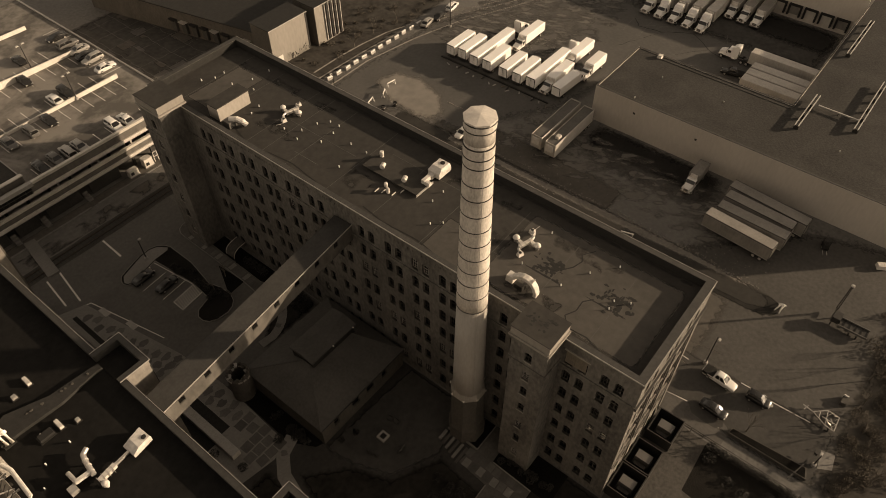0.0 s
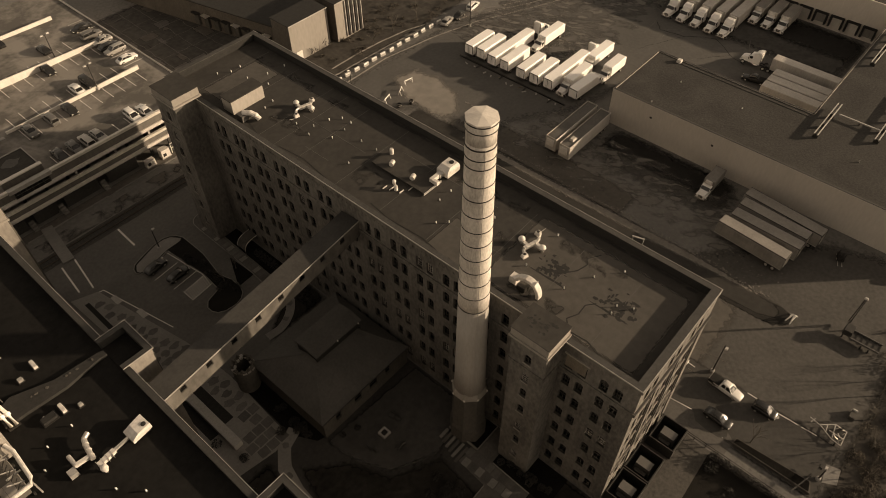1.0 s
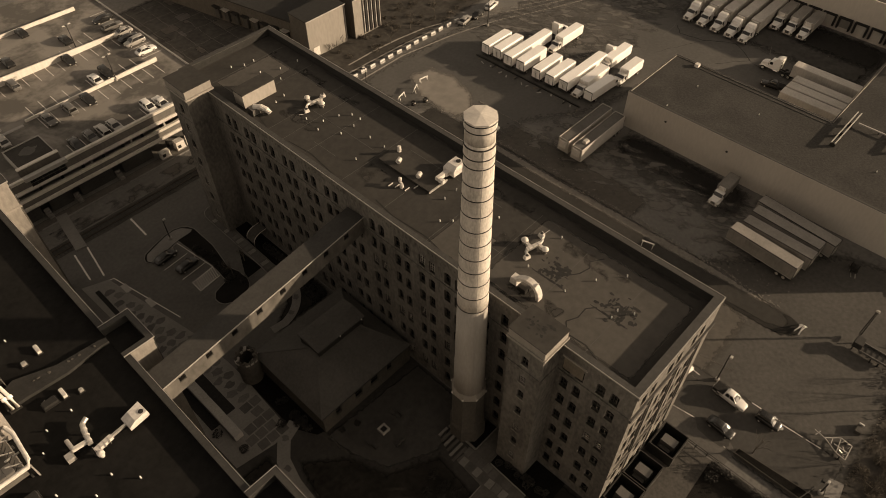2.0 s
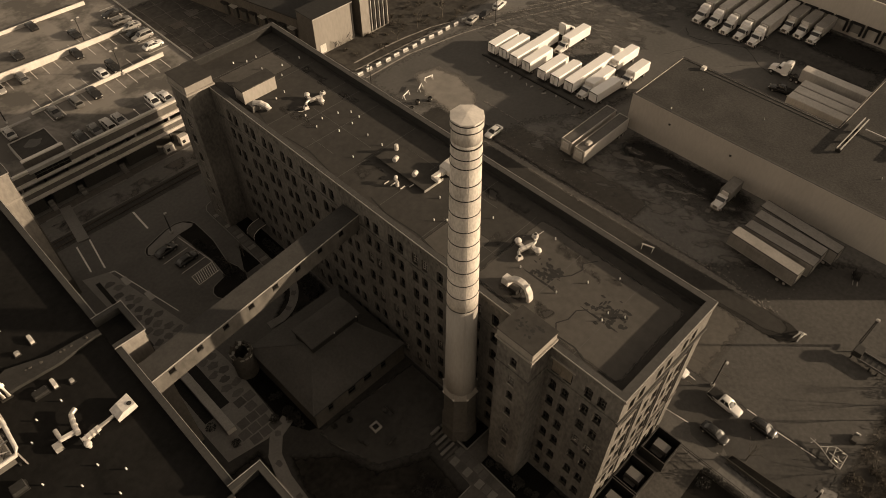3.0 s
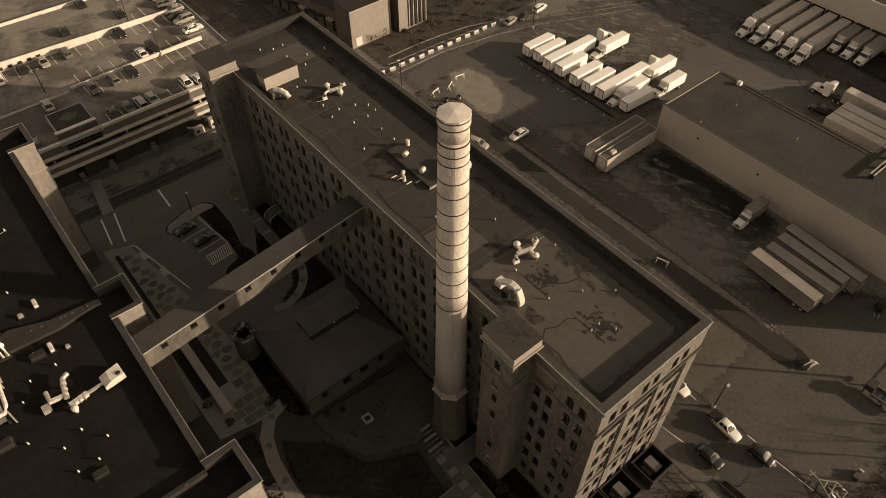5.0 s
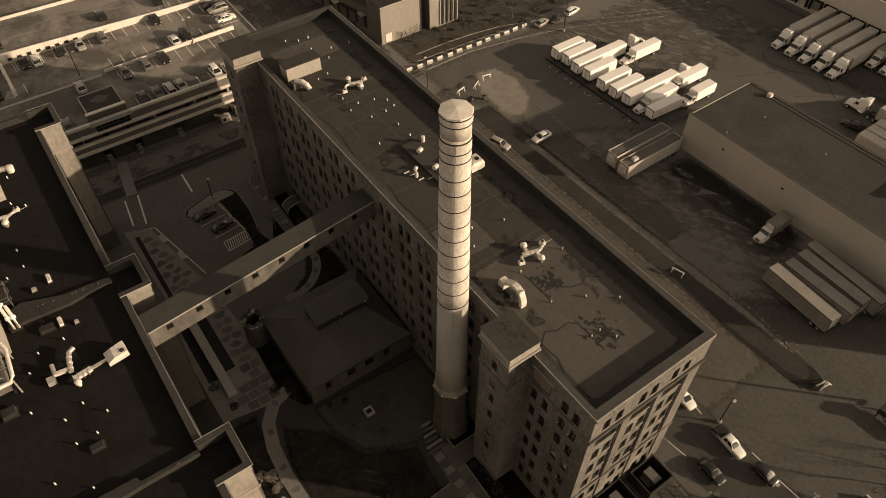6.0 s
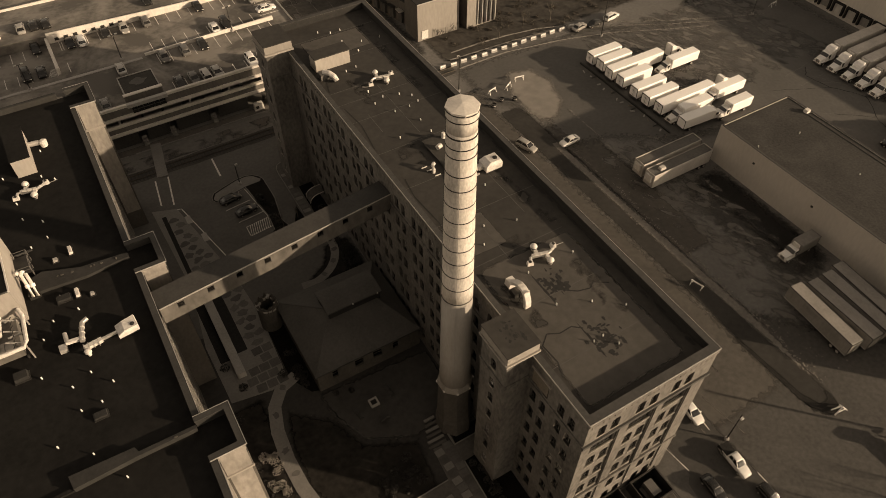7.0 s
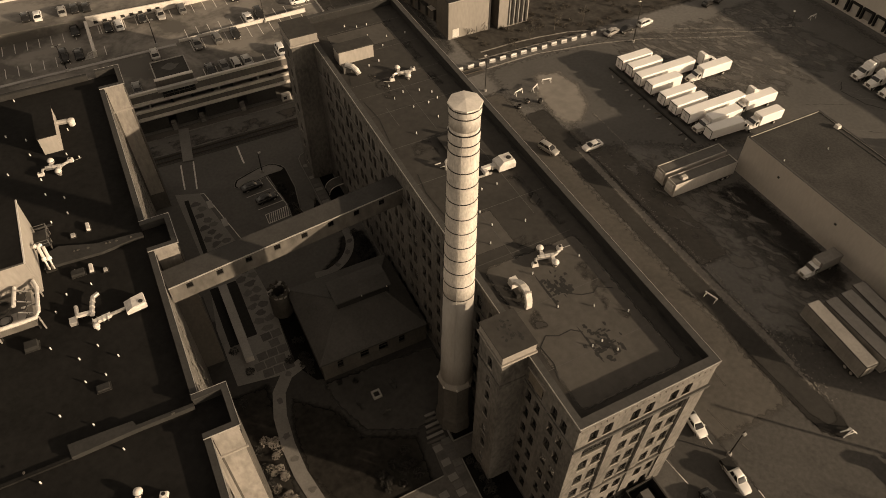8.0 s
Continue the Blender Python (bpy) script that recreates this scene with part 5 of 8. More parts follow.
# Lower columns and walls take a near-black tone that paints deep shade.
for i in range(12):
    x = -33 + i * 4.3
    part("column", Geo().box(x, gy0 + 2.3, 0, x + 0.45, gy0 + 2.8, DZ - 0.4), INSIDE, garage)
for x in (-29, -14.5, -6, 1.5):
    part("column", Geo().box(x, gy0 + 0.26, 6.75, x + 0.4, gy0 + 0.7, 8.1), CONCRETE, garage)
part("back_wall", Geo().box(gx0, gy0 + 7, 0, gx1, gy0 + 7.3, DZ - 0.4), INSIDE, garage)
for x0, x1 in ((-33.2, -26.2), (-24.4, -20.2), (-18.2, -11.2), (-9.0, -2.4)):
    part("lower_wall", Geo().box(x0, gy0 + 1.6, 0, x1, gy0 + 2.0, 4.35), INSIDE, garage, "lower wall painted dark for shade")
# The glazed stair hall in the front and its stepped head above the deck.
part("stair_glass", Geo().box(-25.6, gy0 - 0.5, 8.8, -18.9, gy0 - 0.44, 10.2), CAR_GLASS, garage, "tall dark stair window")
for i in range(7):
    part("mullion", Geo().box(-25.65 + i * 1.1, gy0 - 0.56, 8.8, -25.57 + i * 1.1, gy0 - 0.5, 10.2), FRAME_DARK, garage)
for z in (9.5,):
    part("transom", Geo().box(-25.6, gy0 - 0.57, z, -18.9, gy0 - 0.5, z + 0.1), FRAME_DARK, garage)
part("stair_cap", Geo().box(-26.4, gy0 - 0.6, 10.2, -18.3, gy0 + 0.32, 10.96), CONCRETE, garage, "pale cap over the stair window")
part("stair_front", Geo().box(-26.2, gy0 + 2.4, DZ, -18.5, gy0 + 3.1, DZ + 1.45), SPANDREL, garage)
part("stair_coping", Geo().box(-26.3, gy0 + 2.3, DZ + 1.45, -18.4, gy0 + 3.1, DZ + 1.65), DECK_WALL, garage)
part("stair_head", Geo().box(-25.7, gy0 + 3.1, DZ, -18.9, gy0 + 9.5, DZ + 1.45), ROOF, garage, "low dark-roofed stair head")
g = Geo()
g.box(-25.9, gy0 + 3.1, DZ, -25.7, gy0 + 9.7, DZ + 1.62).box(-18.9, gy0 + 3.1, DZ, -18.7, gy0 + 9.7, DZ + 1.62).box(-25.7, gy0 + 9.5, DZ, -18.9, gy0 + 9.7, DZ + 1.62)
part("stair_parapet", g, CONCRETE, garage, "thin pale rim round the stair head")
part("roof_patch", Geo().prism(blob(-22.3, 115.6, 1.8, 1.2, 20, 0.5, 4), DZ + 1.45, DZ + 1.458), ROOF_SEAM, garage)
part("east_wall", Geo().box(gx1, gy0, 0, gx1 + 0.25, 175, DZ + 0.32), DECK_WALL, garage, "pale parapet wall along the deck's edge")
part("rail", Geo().box(gx1 + 0.02, gy0, DZ + 0.32, gx1 + 0.22, 175, DZ + 0.42), COPING_EDGE, garage)


def wedge(x0, x1, y, h0, h1, thick):
    """A retaining wall whose height runs from h0 to h1."""
    g = Geo()
    g.add([(x0, y, DZ), (x1, y, DZ), (x1, y + thick, DZ), (x0, y + thick, DZ), (x0, y, DZ + h0), (x1, y, DZ + h1), (x1, y + thick, DZ + h1), (x0, y + thick, DZ + h0)],
          [(3, 2, 1, 0), (4, 5, 6, 7), (0, 1, 5, 4), (1, 2, 6, 5), (2, 3, 7, 6), (3, 0, 4, 7)])
    return g


part("ramp_wall", wedge(-18.2, 11.5, 126.6, 0.55, 1.0, 0.3), DECK_WALL, garage, "bright low ramp wall")
part("ramp_wall", wedge(-35.4, 10.5, 142.2, 2.5, 0.95, 0.3), DECK_WALL, garage, "bright tapering ramp wall with small openings")
part("ramp_wall", wedge(-60, 9.5, 160.0, 1.8, 1.0, 0.3), DECK_WALL, garage)
g = Geo()
g.add([(-60, 142.5, DZ + 0.01), (10.5, 142.5, DZ + 0.01), (10.5, 160, DZ + 0.02), (-60, 160, DZ + 0.02), (-60, 142.5, DZ + 2.9), (10.5, 142.5, DZ + 0.3), (10.5, 160, DZ + 0.06), (-60, 160, DZ + 1.4)],
      [(4, 5, 6, 7), (0, 1, 5, 4), (1, 2, 6, 5), (2, 3, 7, 6), (3, 0, 4, 7)])
part("ramp", g, DECK, garage, "gently sloping parking ramp")
part("cross_wall", Geo().box(-36.0, 128.8, DZ, -35.4, 146.4, DZ + 1.5), DECK_WALL, garage)
part("kerb", Geo().box(-75, 125.6, DZ, -19, 126.4, DZ + 0.14), CONCRETE, garage)
part("kerb", Geo().box(-75, 142.6, DZ, -36, 143.6, DZ + 0.14), CONCRETE, garage)
# No holes are cut: dark plates paint the shade of small openings.
for i in range(8):
    x = -34 + i * 2.0
    part("opening", Geo().box(x, 142.12, DZ + 0.5, x + 0.9, 142.19, DZ + 1.15), IRON, garage, "dark plate painting a small shaded opening")
def bay_line(a, b, w, h):
    lg = Geo()
    lg.bar(a, b, w, h)
    part("bay_line", lg, LINE, garage)


for y0, y1, x0, x1 in ((121.6, 126.2, -16, 11), (127.2, 131.6, -16, 9), (138.0, 142.0, -33, 9), (109.6, 114.0, -16, 13)):
    k = x0
    while k < x1:
        bay_line((k, y0, DZ + 0.012), (k, y1, DZ + 0.012), 0.15, 0.012)
        k += 2.62
for k in range(11):
    bay_line((-59 + k * 2.55, 128.5, DZ + 0.012), (-59 + k * 2.55, 132.5, DZ + 0.012), 0.15, 0.012)
    bay_line((-59 + k * 2.55, 138.0, DZ + 0.012), (-59 + k * 2.55, 142.0, DZ + 0.012), 0.15, 0.012)
    bay_line((-38 + k * 0.18, 128.6, DZ + 0.013), (-37 + k * 0.18, 131.6, DZ + 0.013), 0.07, 0.012)
    bay_line((9.6, 129.8 + k * 2.5, DZ + 0.012), (14.6, 129.8 + k * 2.5, DZ + 0.012), 0.15, 0.012)
for k in range(26):
    x = -58 + k * 2.55
    z = DZ + 2.9 + (x + 60) / 70.5 * -2.6 - 0.02
    ends = []
    for y in (143.2, 148.6):
        a0, a1 = 2.9 - 2.6 * (x + 60) / 70.5, 1.4 - 1.34 * (x + 60) / 70.5
        ends.append((x, y, DZ + a0 + (a1 - a0) * (y - 142.5) / 17.5 + 0.02))
    bay_line(ends[0], ends[1], 0.15, 0.02)
# Door steps, kerb and equipment along the garage's foot.
for x in (-10.3, -19.3, -25.4):
    st_ = thing("door_steps", "small flight of concrete door steps", "steps", "door steps of the garage")
    for i in range(4):
        part("step", Geo().box(x - 0.5, 109.0 + i * 0.55, 0, x + 0.5, 109.3 + i * 0.55, 0.2 + 0.42 * i), PAVING, st_)
g = Geo()
random.seed(61)
x = -40.0
while x < 14:
    n = random.uniform(2.5, 7.0)
    g.box(x, 107.2 + random.uniform(-0.06, 0.06), 0, x + n, 107.5, random.uniform(0.1, 0.16))
    x += n + random.choice((0.05, 0.1, 1.6, 3.0))
sheet("track_kerb", g, PAVING, "broken concrete kerb beside the tracks", "kerb")
film("garage_pavement", -60, 107.4, 20, 109.6, 0.3, DIRT_TRACK, "narrow worn pavement below the garage", 0.02)
for x0, x1, y0, y1, h_ in ((-1.6, 0.5, 108.4, 109.6, 1.6), (2.2, 4.2, 108.6, 110.2, 2.0)):
    eq = thing("equipment_cabinet", "white equipment cabinet standing below the garage", "cabinet", "cabinets below the garage")
    part("body", Geo().box(x0, y0, 0.15, x1, y1, h_, 0.06), WHITE_METAL, eq)
    part("plinth", Geo().box(x0 - 0.1, y0 - 0.1, 0, x1 + 0.1, y1 + 0.1, 0.15), CONCRETE, eq)
    part("louvre", Geo().box(x0 + 0.3, y0 - 0.04, 0.5, x0 + 1.0, y0 + 0.01, 1.2), IRON, eq)
rl = thing("bike_rack", "white pipe rack beside the cabinets", "rack")
for x in (4.7, 5.6, 6.5):
    part("post", Geo().box(x, 109.0, 0, x + 0.12, 109.12, 2.4), WHITE_METAL, rl)
for z in (1.2, 2.3):
    part("bar", Geo().box(4.7, 108.98, z, 6.6, 109.14, z + 0.12), WHITE_METAL, rl)


# ---- the L-shaped warehouse east of the yard ----
ware = thing("warehouse", "flat-roofed warehouse with blank panel walls and loading docks", "warehouse")
wz = 8.6
part("west_wall", Geo().box(74.0, -22.8, 0, 74.4, 45.3, wz + 0.1), PANEL, ware, "blank light panel wall")
part("south_wall", Geo().box(74.4, -22.8, 0, 170, -22.4, wz + 0.1), PANEL, ware)
part("north_wall", Geo().box(74.4, 44.9, 0, 93.2, 45.3, wz + 0.1), PANEL, ware)
part("court_wall", Geo().box(92.8, 9.9, 0, 93.2, 44.9, wz + 0.1), PANEL, ware)
part("wing_wall", Geo().box(93.2, 9.5, 0, 143.6, 9.9, wz + 0.1), PANEL, ware)
part("gravel_roof", Geo().prism([(74.4, -22.4), (170, -22.4), (170, 9.5), (92.8, 9.5), (92.8, 44.9), (74.4, 44.9)], wz - 0.3, wz), GRAVEL_ROOF, ware, "grey gravel roof")
g = Geo()
for a_, b_ in (((74.2, -22.6), (74.2, 45.1)), ((74.2, 45.1), (93.0, 45.1)), ((93.0, 45.1), (93.0, 9.7)), ((93.0, 9.7), (143.8, 9.7))):
    g.bar((*a_, wz + 0.14), (*b_, wz + 0.14), 0.42 if a_[0] == 74.2 and b_[0] == 74.2 else 0.24, 0.1)
part("edge_trim", g, COPING, ware, "dull metal roof edge")
for i in range(24):
    part("roof_conduit", Geo().bar((91.6, 39 - i * 1.23, wz + 0.05), (91.6, 38.0 - i * 1.23, wz + 0.05), 0.16, 0.1), COPING, ware)
part("dock_wall", Geo().box(143.6, 9.9, 3.6, 144.0, 95, 10.2), PANEL, ware, "light wall over the loading dock")
part("dock_roof", Geo().box(144.0, 9.9, 9.6, 175, 95, 9.9), GRAVEL_ROOF, ware)
part("dock_base", Geo().box(143.7, 9.9, 0, 144.0, 95, 3.6), PANEL, ware)
for i in range(20):
    y = 12.3 + i * 4.0
    d = part("dock_door", Geo().box(143.55, y, 1.2, 143.7, y + 2.5, 3.6), TRAILER_PALE if i % 3 else TRAILER_GREY, ware, "dock door with a black rubber shelter")
    g = Geo()
    g.box(142.9, y - 0.45, 1.0, 143.68, y - 0.02, 4.0).box(142.9, y + 2.52, 1.0, 143.68, y + 2.95, 4.0).box(142.9, y - 0.02, 3.62, 143.68, y + 2.52, 4.0)
    part("dock_shelter", g, RUBBER, d)
for x, y in ((74, 35.4), (74, 21.5)):
    part("wall_vent", Geo().box(73.9, y, 5.6, 74.0, y + 0.45, 6.0), IRON, ware)
tagged(part("roof_vent_box", Geo().box(91.5, 39.0, wz, 92.6, 40.0, wz + 0.7, 0.08), WHITE_METAL), "small white vent box on the gravel roof", "vent")
for x0, x1, y in ((85.4, 98.3, 6.7), (117.9, 135.5, 6.8), (91.4, 111.5, -2.9)):
    rk = thing("roof_pipe_rack", "pair of pale steel beams on posts above the roof", "pipe rack", "roof pipe racks")
    for dy in (-0.35, 0.35):
        part("beam", Geo().box(x0, y + dy - 0.1, wz + 0.85, x1, y + dy + 0.1, wz + 1.15), STEEL, rk)
    k = x0 + 0.3
    while k < x1:
        part("post", Geo().box(k, y - 0.5, wz, k + 0.15, y + 0.5, wz + 0.85), IRON, rk)
        k += 4.2
cr = thing("roof_pipe_rack", "pale steel cross beam on the gravel roof", "pipe rack", "roof pipe racks")
part("beam", Geo().box(95.2, -2.4, wz + 0.5, 95.5, 5.6, wz + 0.75), STEEL, cr)
part("post", Geo().box(95.25, 1.4, wz, 95.45, 1.6, wz + 0.5), IRON, cr)

# ---- the storage shed north-east of the mill ----
shed = thing("storage_shed", "big plain metal shed with pale sheet walls", "shed")
part("block", Geo().box(43.5, 114.6, 0, 55.3, 121, 9.9), STUCCO, shed, "pale flat end wall")
# Thin dark skins on both blocks paint the shade of their west sides.
part("west_shade_skin", Geo().box(43.44, 114.62, 0, 43.497, 121, 9.88), BRICK_SHADE, shed, "dark skin painting the shaded side")
part("block_roof", Geo().box(43.3, 114.4, 9.9, 55.5, 121.2, 10.08), ROOF_PATCH, shed, "dark flat roof")
part("edge_trim", Geo().box(43.3, 114.33, 9.86, 55.5, 114.4, 10.1), COPING_EDGE, shed)
part("corner_post", Geo().box(54.9, 114.52, 0, 55.34, 114.6, 9.86), IRON, shed)
part("bay", Geo().box(57.2, 113.6, 0, 66, 121, 10.2), STUCCO, shed)
part("west_shade_skin", Geo().box(57.14, 113.62, 0, 57.197, 121, 10.18), BRICK_SHADE, shed)
part("block_roof", Geo().box(57.0, 113.4, 10.2, 66.2, 121.2, 10.38), ROOF_PATCH, shed)
part("edge_trim", Geo().box(57.0, 113.33, 10.16, 66.2, 113.4, 10.4), COPING_EDGE, shed)
for i in range(9):
    x = 60.2 + i * 0.66
    part("rib", Geo().box(x, 113.3, 0.4, x + (0.3 if i % 2 else 0.2), 113.6, 10.1), IRON if i % 2 else CONCRETE, shed)
part("hall", Geo().prism([(45.0, 121.2), (66, 121.2), (66, 175), (33, 175), (38.6, 150)], 0, 6.6), BRICK_SHADE, shed)
part("hall_roof", Geo().prism([(44.4, 121.2), (66.3, 121.2), (66.3, 175), (32.4, 175), (38.0, 150)], 6.6, 6.9), ROOF_PATCH, shed, "dark flat shed roof")
for i in range(8):
    # Dark boxes paint shaded openings under small canopies on the hall's west wall.
    y = 123.5 + i * 3.2
    x = 45.0 - 6.4 * (y - 121.2) / 28.8
    part("loading_door", Geo().box(x - 0.75, y, 0.6, x - 0.1, y + 1.9, 3.6), INSIDE, shed)
    part("canopy", Geo().box(x - 1.5, y - 0.2, 3.7, x - 0.1, y + 2.1, 3.85), STEEL if i % 3 == 0 else IRON, shed)
part("sill_panel", Geo().box(44.6, 114.5, 0.4, 46.4, 114.6, 2.6), WHITE_METAL, shed, "pale service door")
pal = thing("pallet_stack", "tangle of stacked metal racks against the shed", "rack")
random.seed(21)
g = Geo()
for i in range(26):
    x, z = random.uniform(48, 54.5), random.uniform(0.2, 2.2)
    g.bar((x, 113.6 + random.random() * 0.6, z), (x + random.uniform(-1, 1), 113.6 + random.random() * 0.6, random.uniform(0.1, 2.8)), 0.08, 0.08)
part("bar", g, IRON, pal)


# ---- vehicles ----
def wheel_mesh(r, w, n=16):
    """Tyre and rim, with the axle along y."""
    t, h = Geo(), Geo()
    ring = lambda rad, y: [(rad * math.cos(2 * math.pi * i / n), y, rad * math.sin(2 * math.pi * i / n)) for i in range(n)]
    t.rings([ring(r * 0.62, -w / 2), ring(r * 0.93, -w / 2), ring(r, -w * 0.3), ring(r, w * 0.3), ring(r * 0.93, w / 2), ring(r * 0.62, w / 2)])
    h.rings([ring(r * 0.6, -w / 2 - 0.012), ring(r * 0.3, -w / 2 + 0.03), ring(r * 0.3, w / 2 - 0.03), ring(r * 0.6, w / 2 + 0.012)])
    return t.mesh("tyre", RUBBER), h.mesh("rim", STEEL)


BIG, SMALL = wheel_mesh(0.52, 0.55), wheel_mesh(0.33, 0.22)


def put_wheel(parent, meshes, x, y, z):
    w = part("wheel", meshes[0], None, parent)
    w.matrix_basis = pose(x, y, z)
    part("rim", meshes[1], None, w)


def trailer(length, sides, roof, label, group, reefer=True, ribbed=False, sunk=False):
    """A box trailer: rear doors at x = 0, nose towards +x."""
    t = thing("box_trailer", label, "trailer", group)
    part("body", Geo().box(0, -1.3, 1.15, length, 1.3, 3.95), sides, t, bevel=0.05)
    part("roof_skin", Geo().box(0.06, -1.24, 3.94, length - 0.06, 1.24, 4.02, 0.05), roof, t)
    if sunk:
        for s in (-1.27, 1.19):
            part("top_rail", Geo().box(0.0, s, 3.94, length, s + 0.08, 4.22), sides, t)
        for x in (0.0, length - 0.1):
            part("top_rail", Geo().box(x, -1.19, 3.94, x + 0.1, 1.19, 4.22), sides, t)
    elif roof is not sides:
        for s in (-1.3, 1.2):
            part("top_rail", Geo().box(0.0, s, 3.92, length, s + 0.1, 4.05), IRON, t)
    for s in (-1, 1):
        d = part("rear_door", Geo().box(-0.05, 0.03 if s > 0 else -1.22, 1.25, 0.0, 1.22 if s > 0 else -0.03, 3.85), sides, t)
        part("lock_rod", Geo().tube([(-0.08, s * 0.35, 1.3), (-0.08, s * 0.35, 3.8)], 0.03, 5), STEEL, d)
    g = Geo()
    g.box(-0.07, -1.3, 3.78, 0.0, 1.3, 3.97).box(-0.07, -1.3, 1.1, 0, 1.3, 1.3).box(-0.07, -1.3, 1.2, 0, -1.16, 3.9).box(-0.07, 1.16, 1.2, 0, 1.3, 3.9).box(-0.07, -0.04, 1.2, 0, 0.04, 3.9)
    part("door_frame", g, IRON, t)
    part("side_rail", Geo().box(0.02, -1.32, 1.08, length, 1.32, 1.2), STEEL, t)
    g = Geo()
    for s in (-0.5, 0.5):
        g.box(0.3, s - 0.06, 0.75, length - 0.5, s + 0.06, 1.1)
    part("chassis", g, IRON, t)
    if reefer:
        part("cooling_unit", Geo().box(length, -0.85, 2.3, length + 0.45, 0.85, 3.8, 0.06), WHITE_METAL, t, "white cooling unit on the nose")
    if ribbed:
        for k in range(9):
            part("roof_bow", Geo().box(length * (k + 0.5) / 9, -1.22, 4.02, length * (k + 0.5) / 9 + 0.07, 1.22, 4.05), sides, t)
    for s in (-0.8, 0.8):
        part("landing_leg", Geo().box(length * 0.8, s - 0.08, 0, length * 0.8 + 0.16, s + 0.08, 1.1), IRON, t)
    for x in (1.3, 2.6) if length > 11 else (1.3,):
        for s in (-1.0, 1.0):
            put_wheel(t, BIG, x, s, 0.52)
    g = Geo()
    g.box(-0.02, -1.1, 0.45, 0.06, 1.1, 0.58)
    part("bumper", g, IRON, t)
    return t


def cab_shape(t, x, paint, sleeper=True):
    """A bonneted cab whose back stands at x, nose towards +x."""
    back = x if not sleeper else x + 1.6
    if sleeper:
        part("sleeper", Geo().rings([[(px, -1.2, z0), (px, 1.2, z0), (px, 1.1, z1), (px, -1.1, z1)] for px, z0, z1 in ((x, 0.95, 3.55), (x + 0.8, 0.95, 3.75), (x + 1.6, 0.95, 3.35))]), paint, t, bevel=0.06)
    part("cab", Geo().rings([[(px, -w, z0), (px, w, z0), (px, w - 0.12, z1), (px, -w + 0.12, z1)] for px, z0, z1, w in ((back, 0.85, 2.75, 1.15), (back + 0.9, 0.85, 2.7, 1.15), (back + 1.45, 0.85, 1.95, 1.1))]), paint, t, bevel=0.05)
    g = Geo()
    g.add([(back + 0.98, -0.95, 2.62), (back + 0.98, 0.95, 2.62), (back + 1.46, 0.98, 1.98), (back + 1.46, -0.98, 1.98), (back + 0.93, -0.95, 2.6), (back + 0.93, 0.95, 2.6), (back + 1.41, 0.98, 1.95), (back + 1.41, -0.98, 1.95)],
          [(0, 1, 2, 3), (7, 6, 5, 4), (0, 4, 5, 1), (1, 5, 6, 2), (2, 6, 7, 3), (3, 7, 4, 0)])
    part("windscreen", g, CAR_GLASS, t)
    for s in (-1, 1):
        part("side_window", Geo().box(back + 0.25, s * 1.1 - 0.05, 1.9, back + 0.95, s * 1.1 + 0.05, 2.5), CAR_GLASS, t)
    part("bonnet", Geo().rings([[(px, -w, z0), (px, w, z0), (px, w * 0.85, z1), (px, -w * 0.85, z1)] for px, z0, z1, w in ((back + 1.4, 0.8, 1.95, 1.05), (back + 2.4, 0.75, 1.8, 0.95), (back + 2.95, 0.7, 1.55, 0.85))]), paint, t, bevel=0.06)
    part("grille", Geo().box(back + 2.93, -0.5, 0.8, back + 3.02, 0.5, 1.45), CHROME, t)
    part("front_bumper", Geo().box(back + 2.75, -1.15, 0.4, back + 3.15, 1.15, 0.75), CHROME, t, bevel=0.05)
    for s in (-1, 1):
        part("headlight", Geo().box(back + 2.9, s * 0.78 - 0.15, 0.95, back + 3.0, s * 0.78 + 0.15, 1.25), LAMP_GLASS, t)
        part("mirror", Geo().box(back + 1.05, s * 1.42 - 0.08, 1.75, back + 1.15, s * 1.42 + 0.08, 2.35), IRON, t)
        part("mudguard", Geo().box(back + 1.5, s * 1.0 - 0.2, 0.95, back + 2.75, s * 1.0 + 0.2, 1.15, 0.08), paint, t)
        put_wheel(t, BIG, back + 2.2, s * 1.0, 0.52)


def tractor(paint, label, group):
    t = thing("truck_tractor", label, "truck", group)
    g = Geo()
    for s in (-0.45, 0.45):
        g.box(-2.9, s - 0.08, 0.65, 4.0, s + 0.08, 0.9)
    part("chassis", g, IRON, t)
    cab_shape(t, 0.2, paint)
    part("fairing", Geo().rings([[(px, -1.05, z0), (px, 1.05, z0), (px, 0.95, z1), (px, -0.95, z1)] for px, z0, z1 in ((0.25, 3.5, 3.95), (1.1, 3.4, 3.85), (1.9, 2.75, 3.0))]), paint, t, bevel=0.05)
    for s in (-1, 1):
        g = Geo()
        g.tube([(0.4, s * 1.05, 0.75), (1.7, s * 1.05, 0.75)], 0.28, 10)
        part("fuel_tank", g, CHROME, t)
        g = Geo()
        g.tube([(0.1, s * 0.95, 0.9), (0.1, s * 0.95, 3.9)], 0.08, 8)
        part("exhaust_pipe", g, CHROME, t)
        for x in (-1.0, -2.3):
            put_wheel(t, BIG, x, s * 0.95, 0.52)
    part("fifth_wheel", Geo().lathe(-1.6, 0, [(0.5, 0.9), (0.5, 1.05)], 12), IRON, t)
    return t


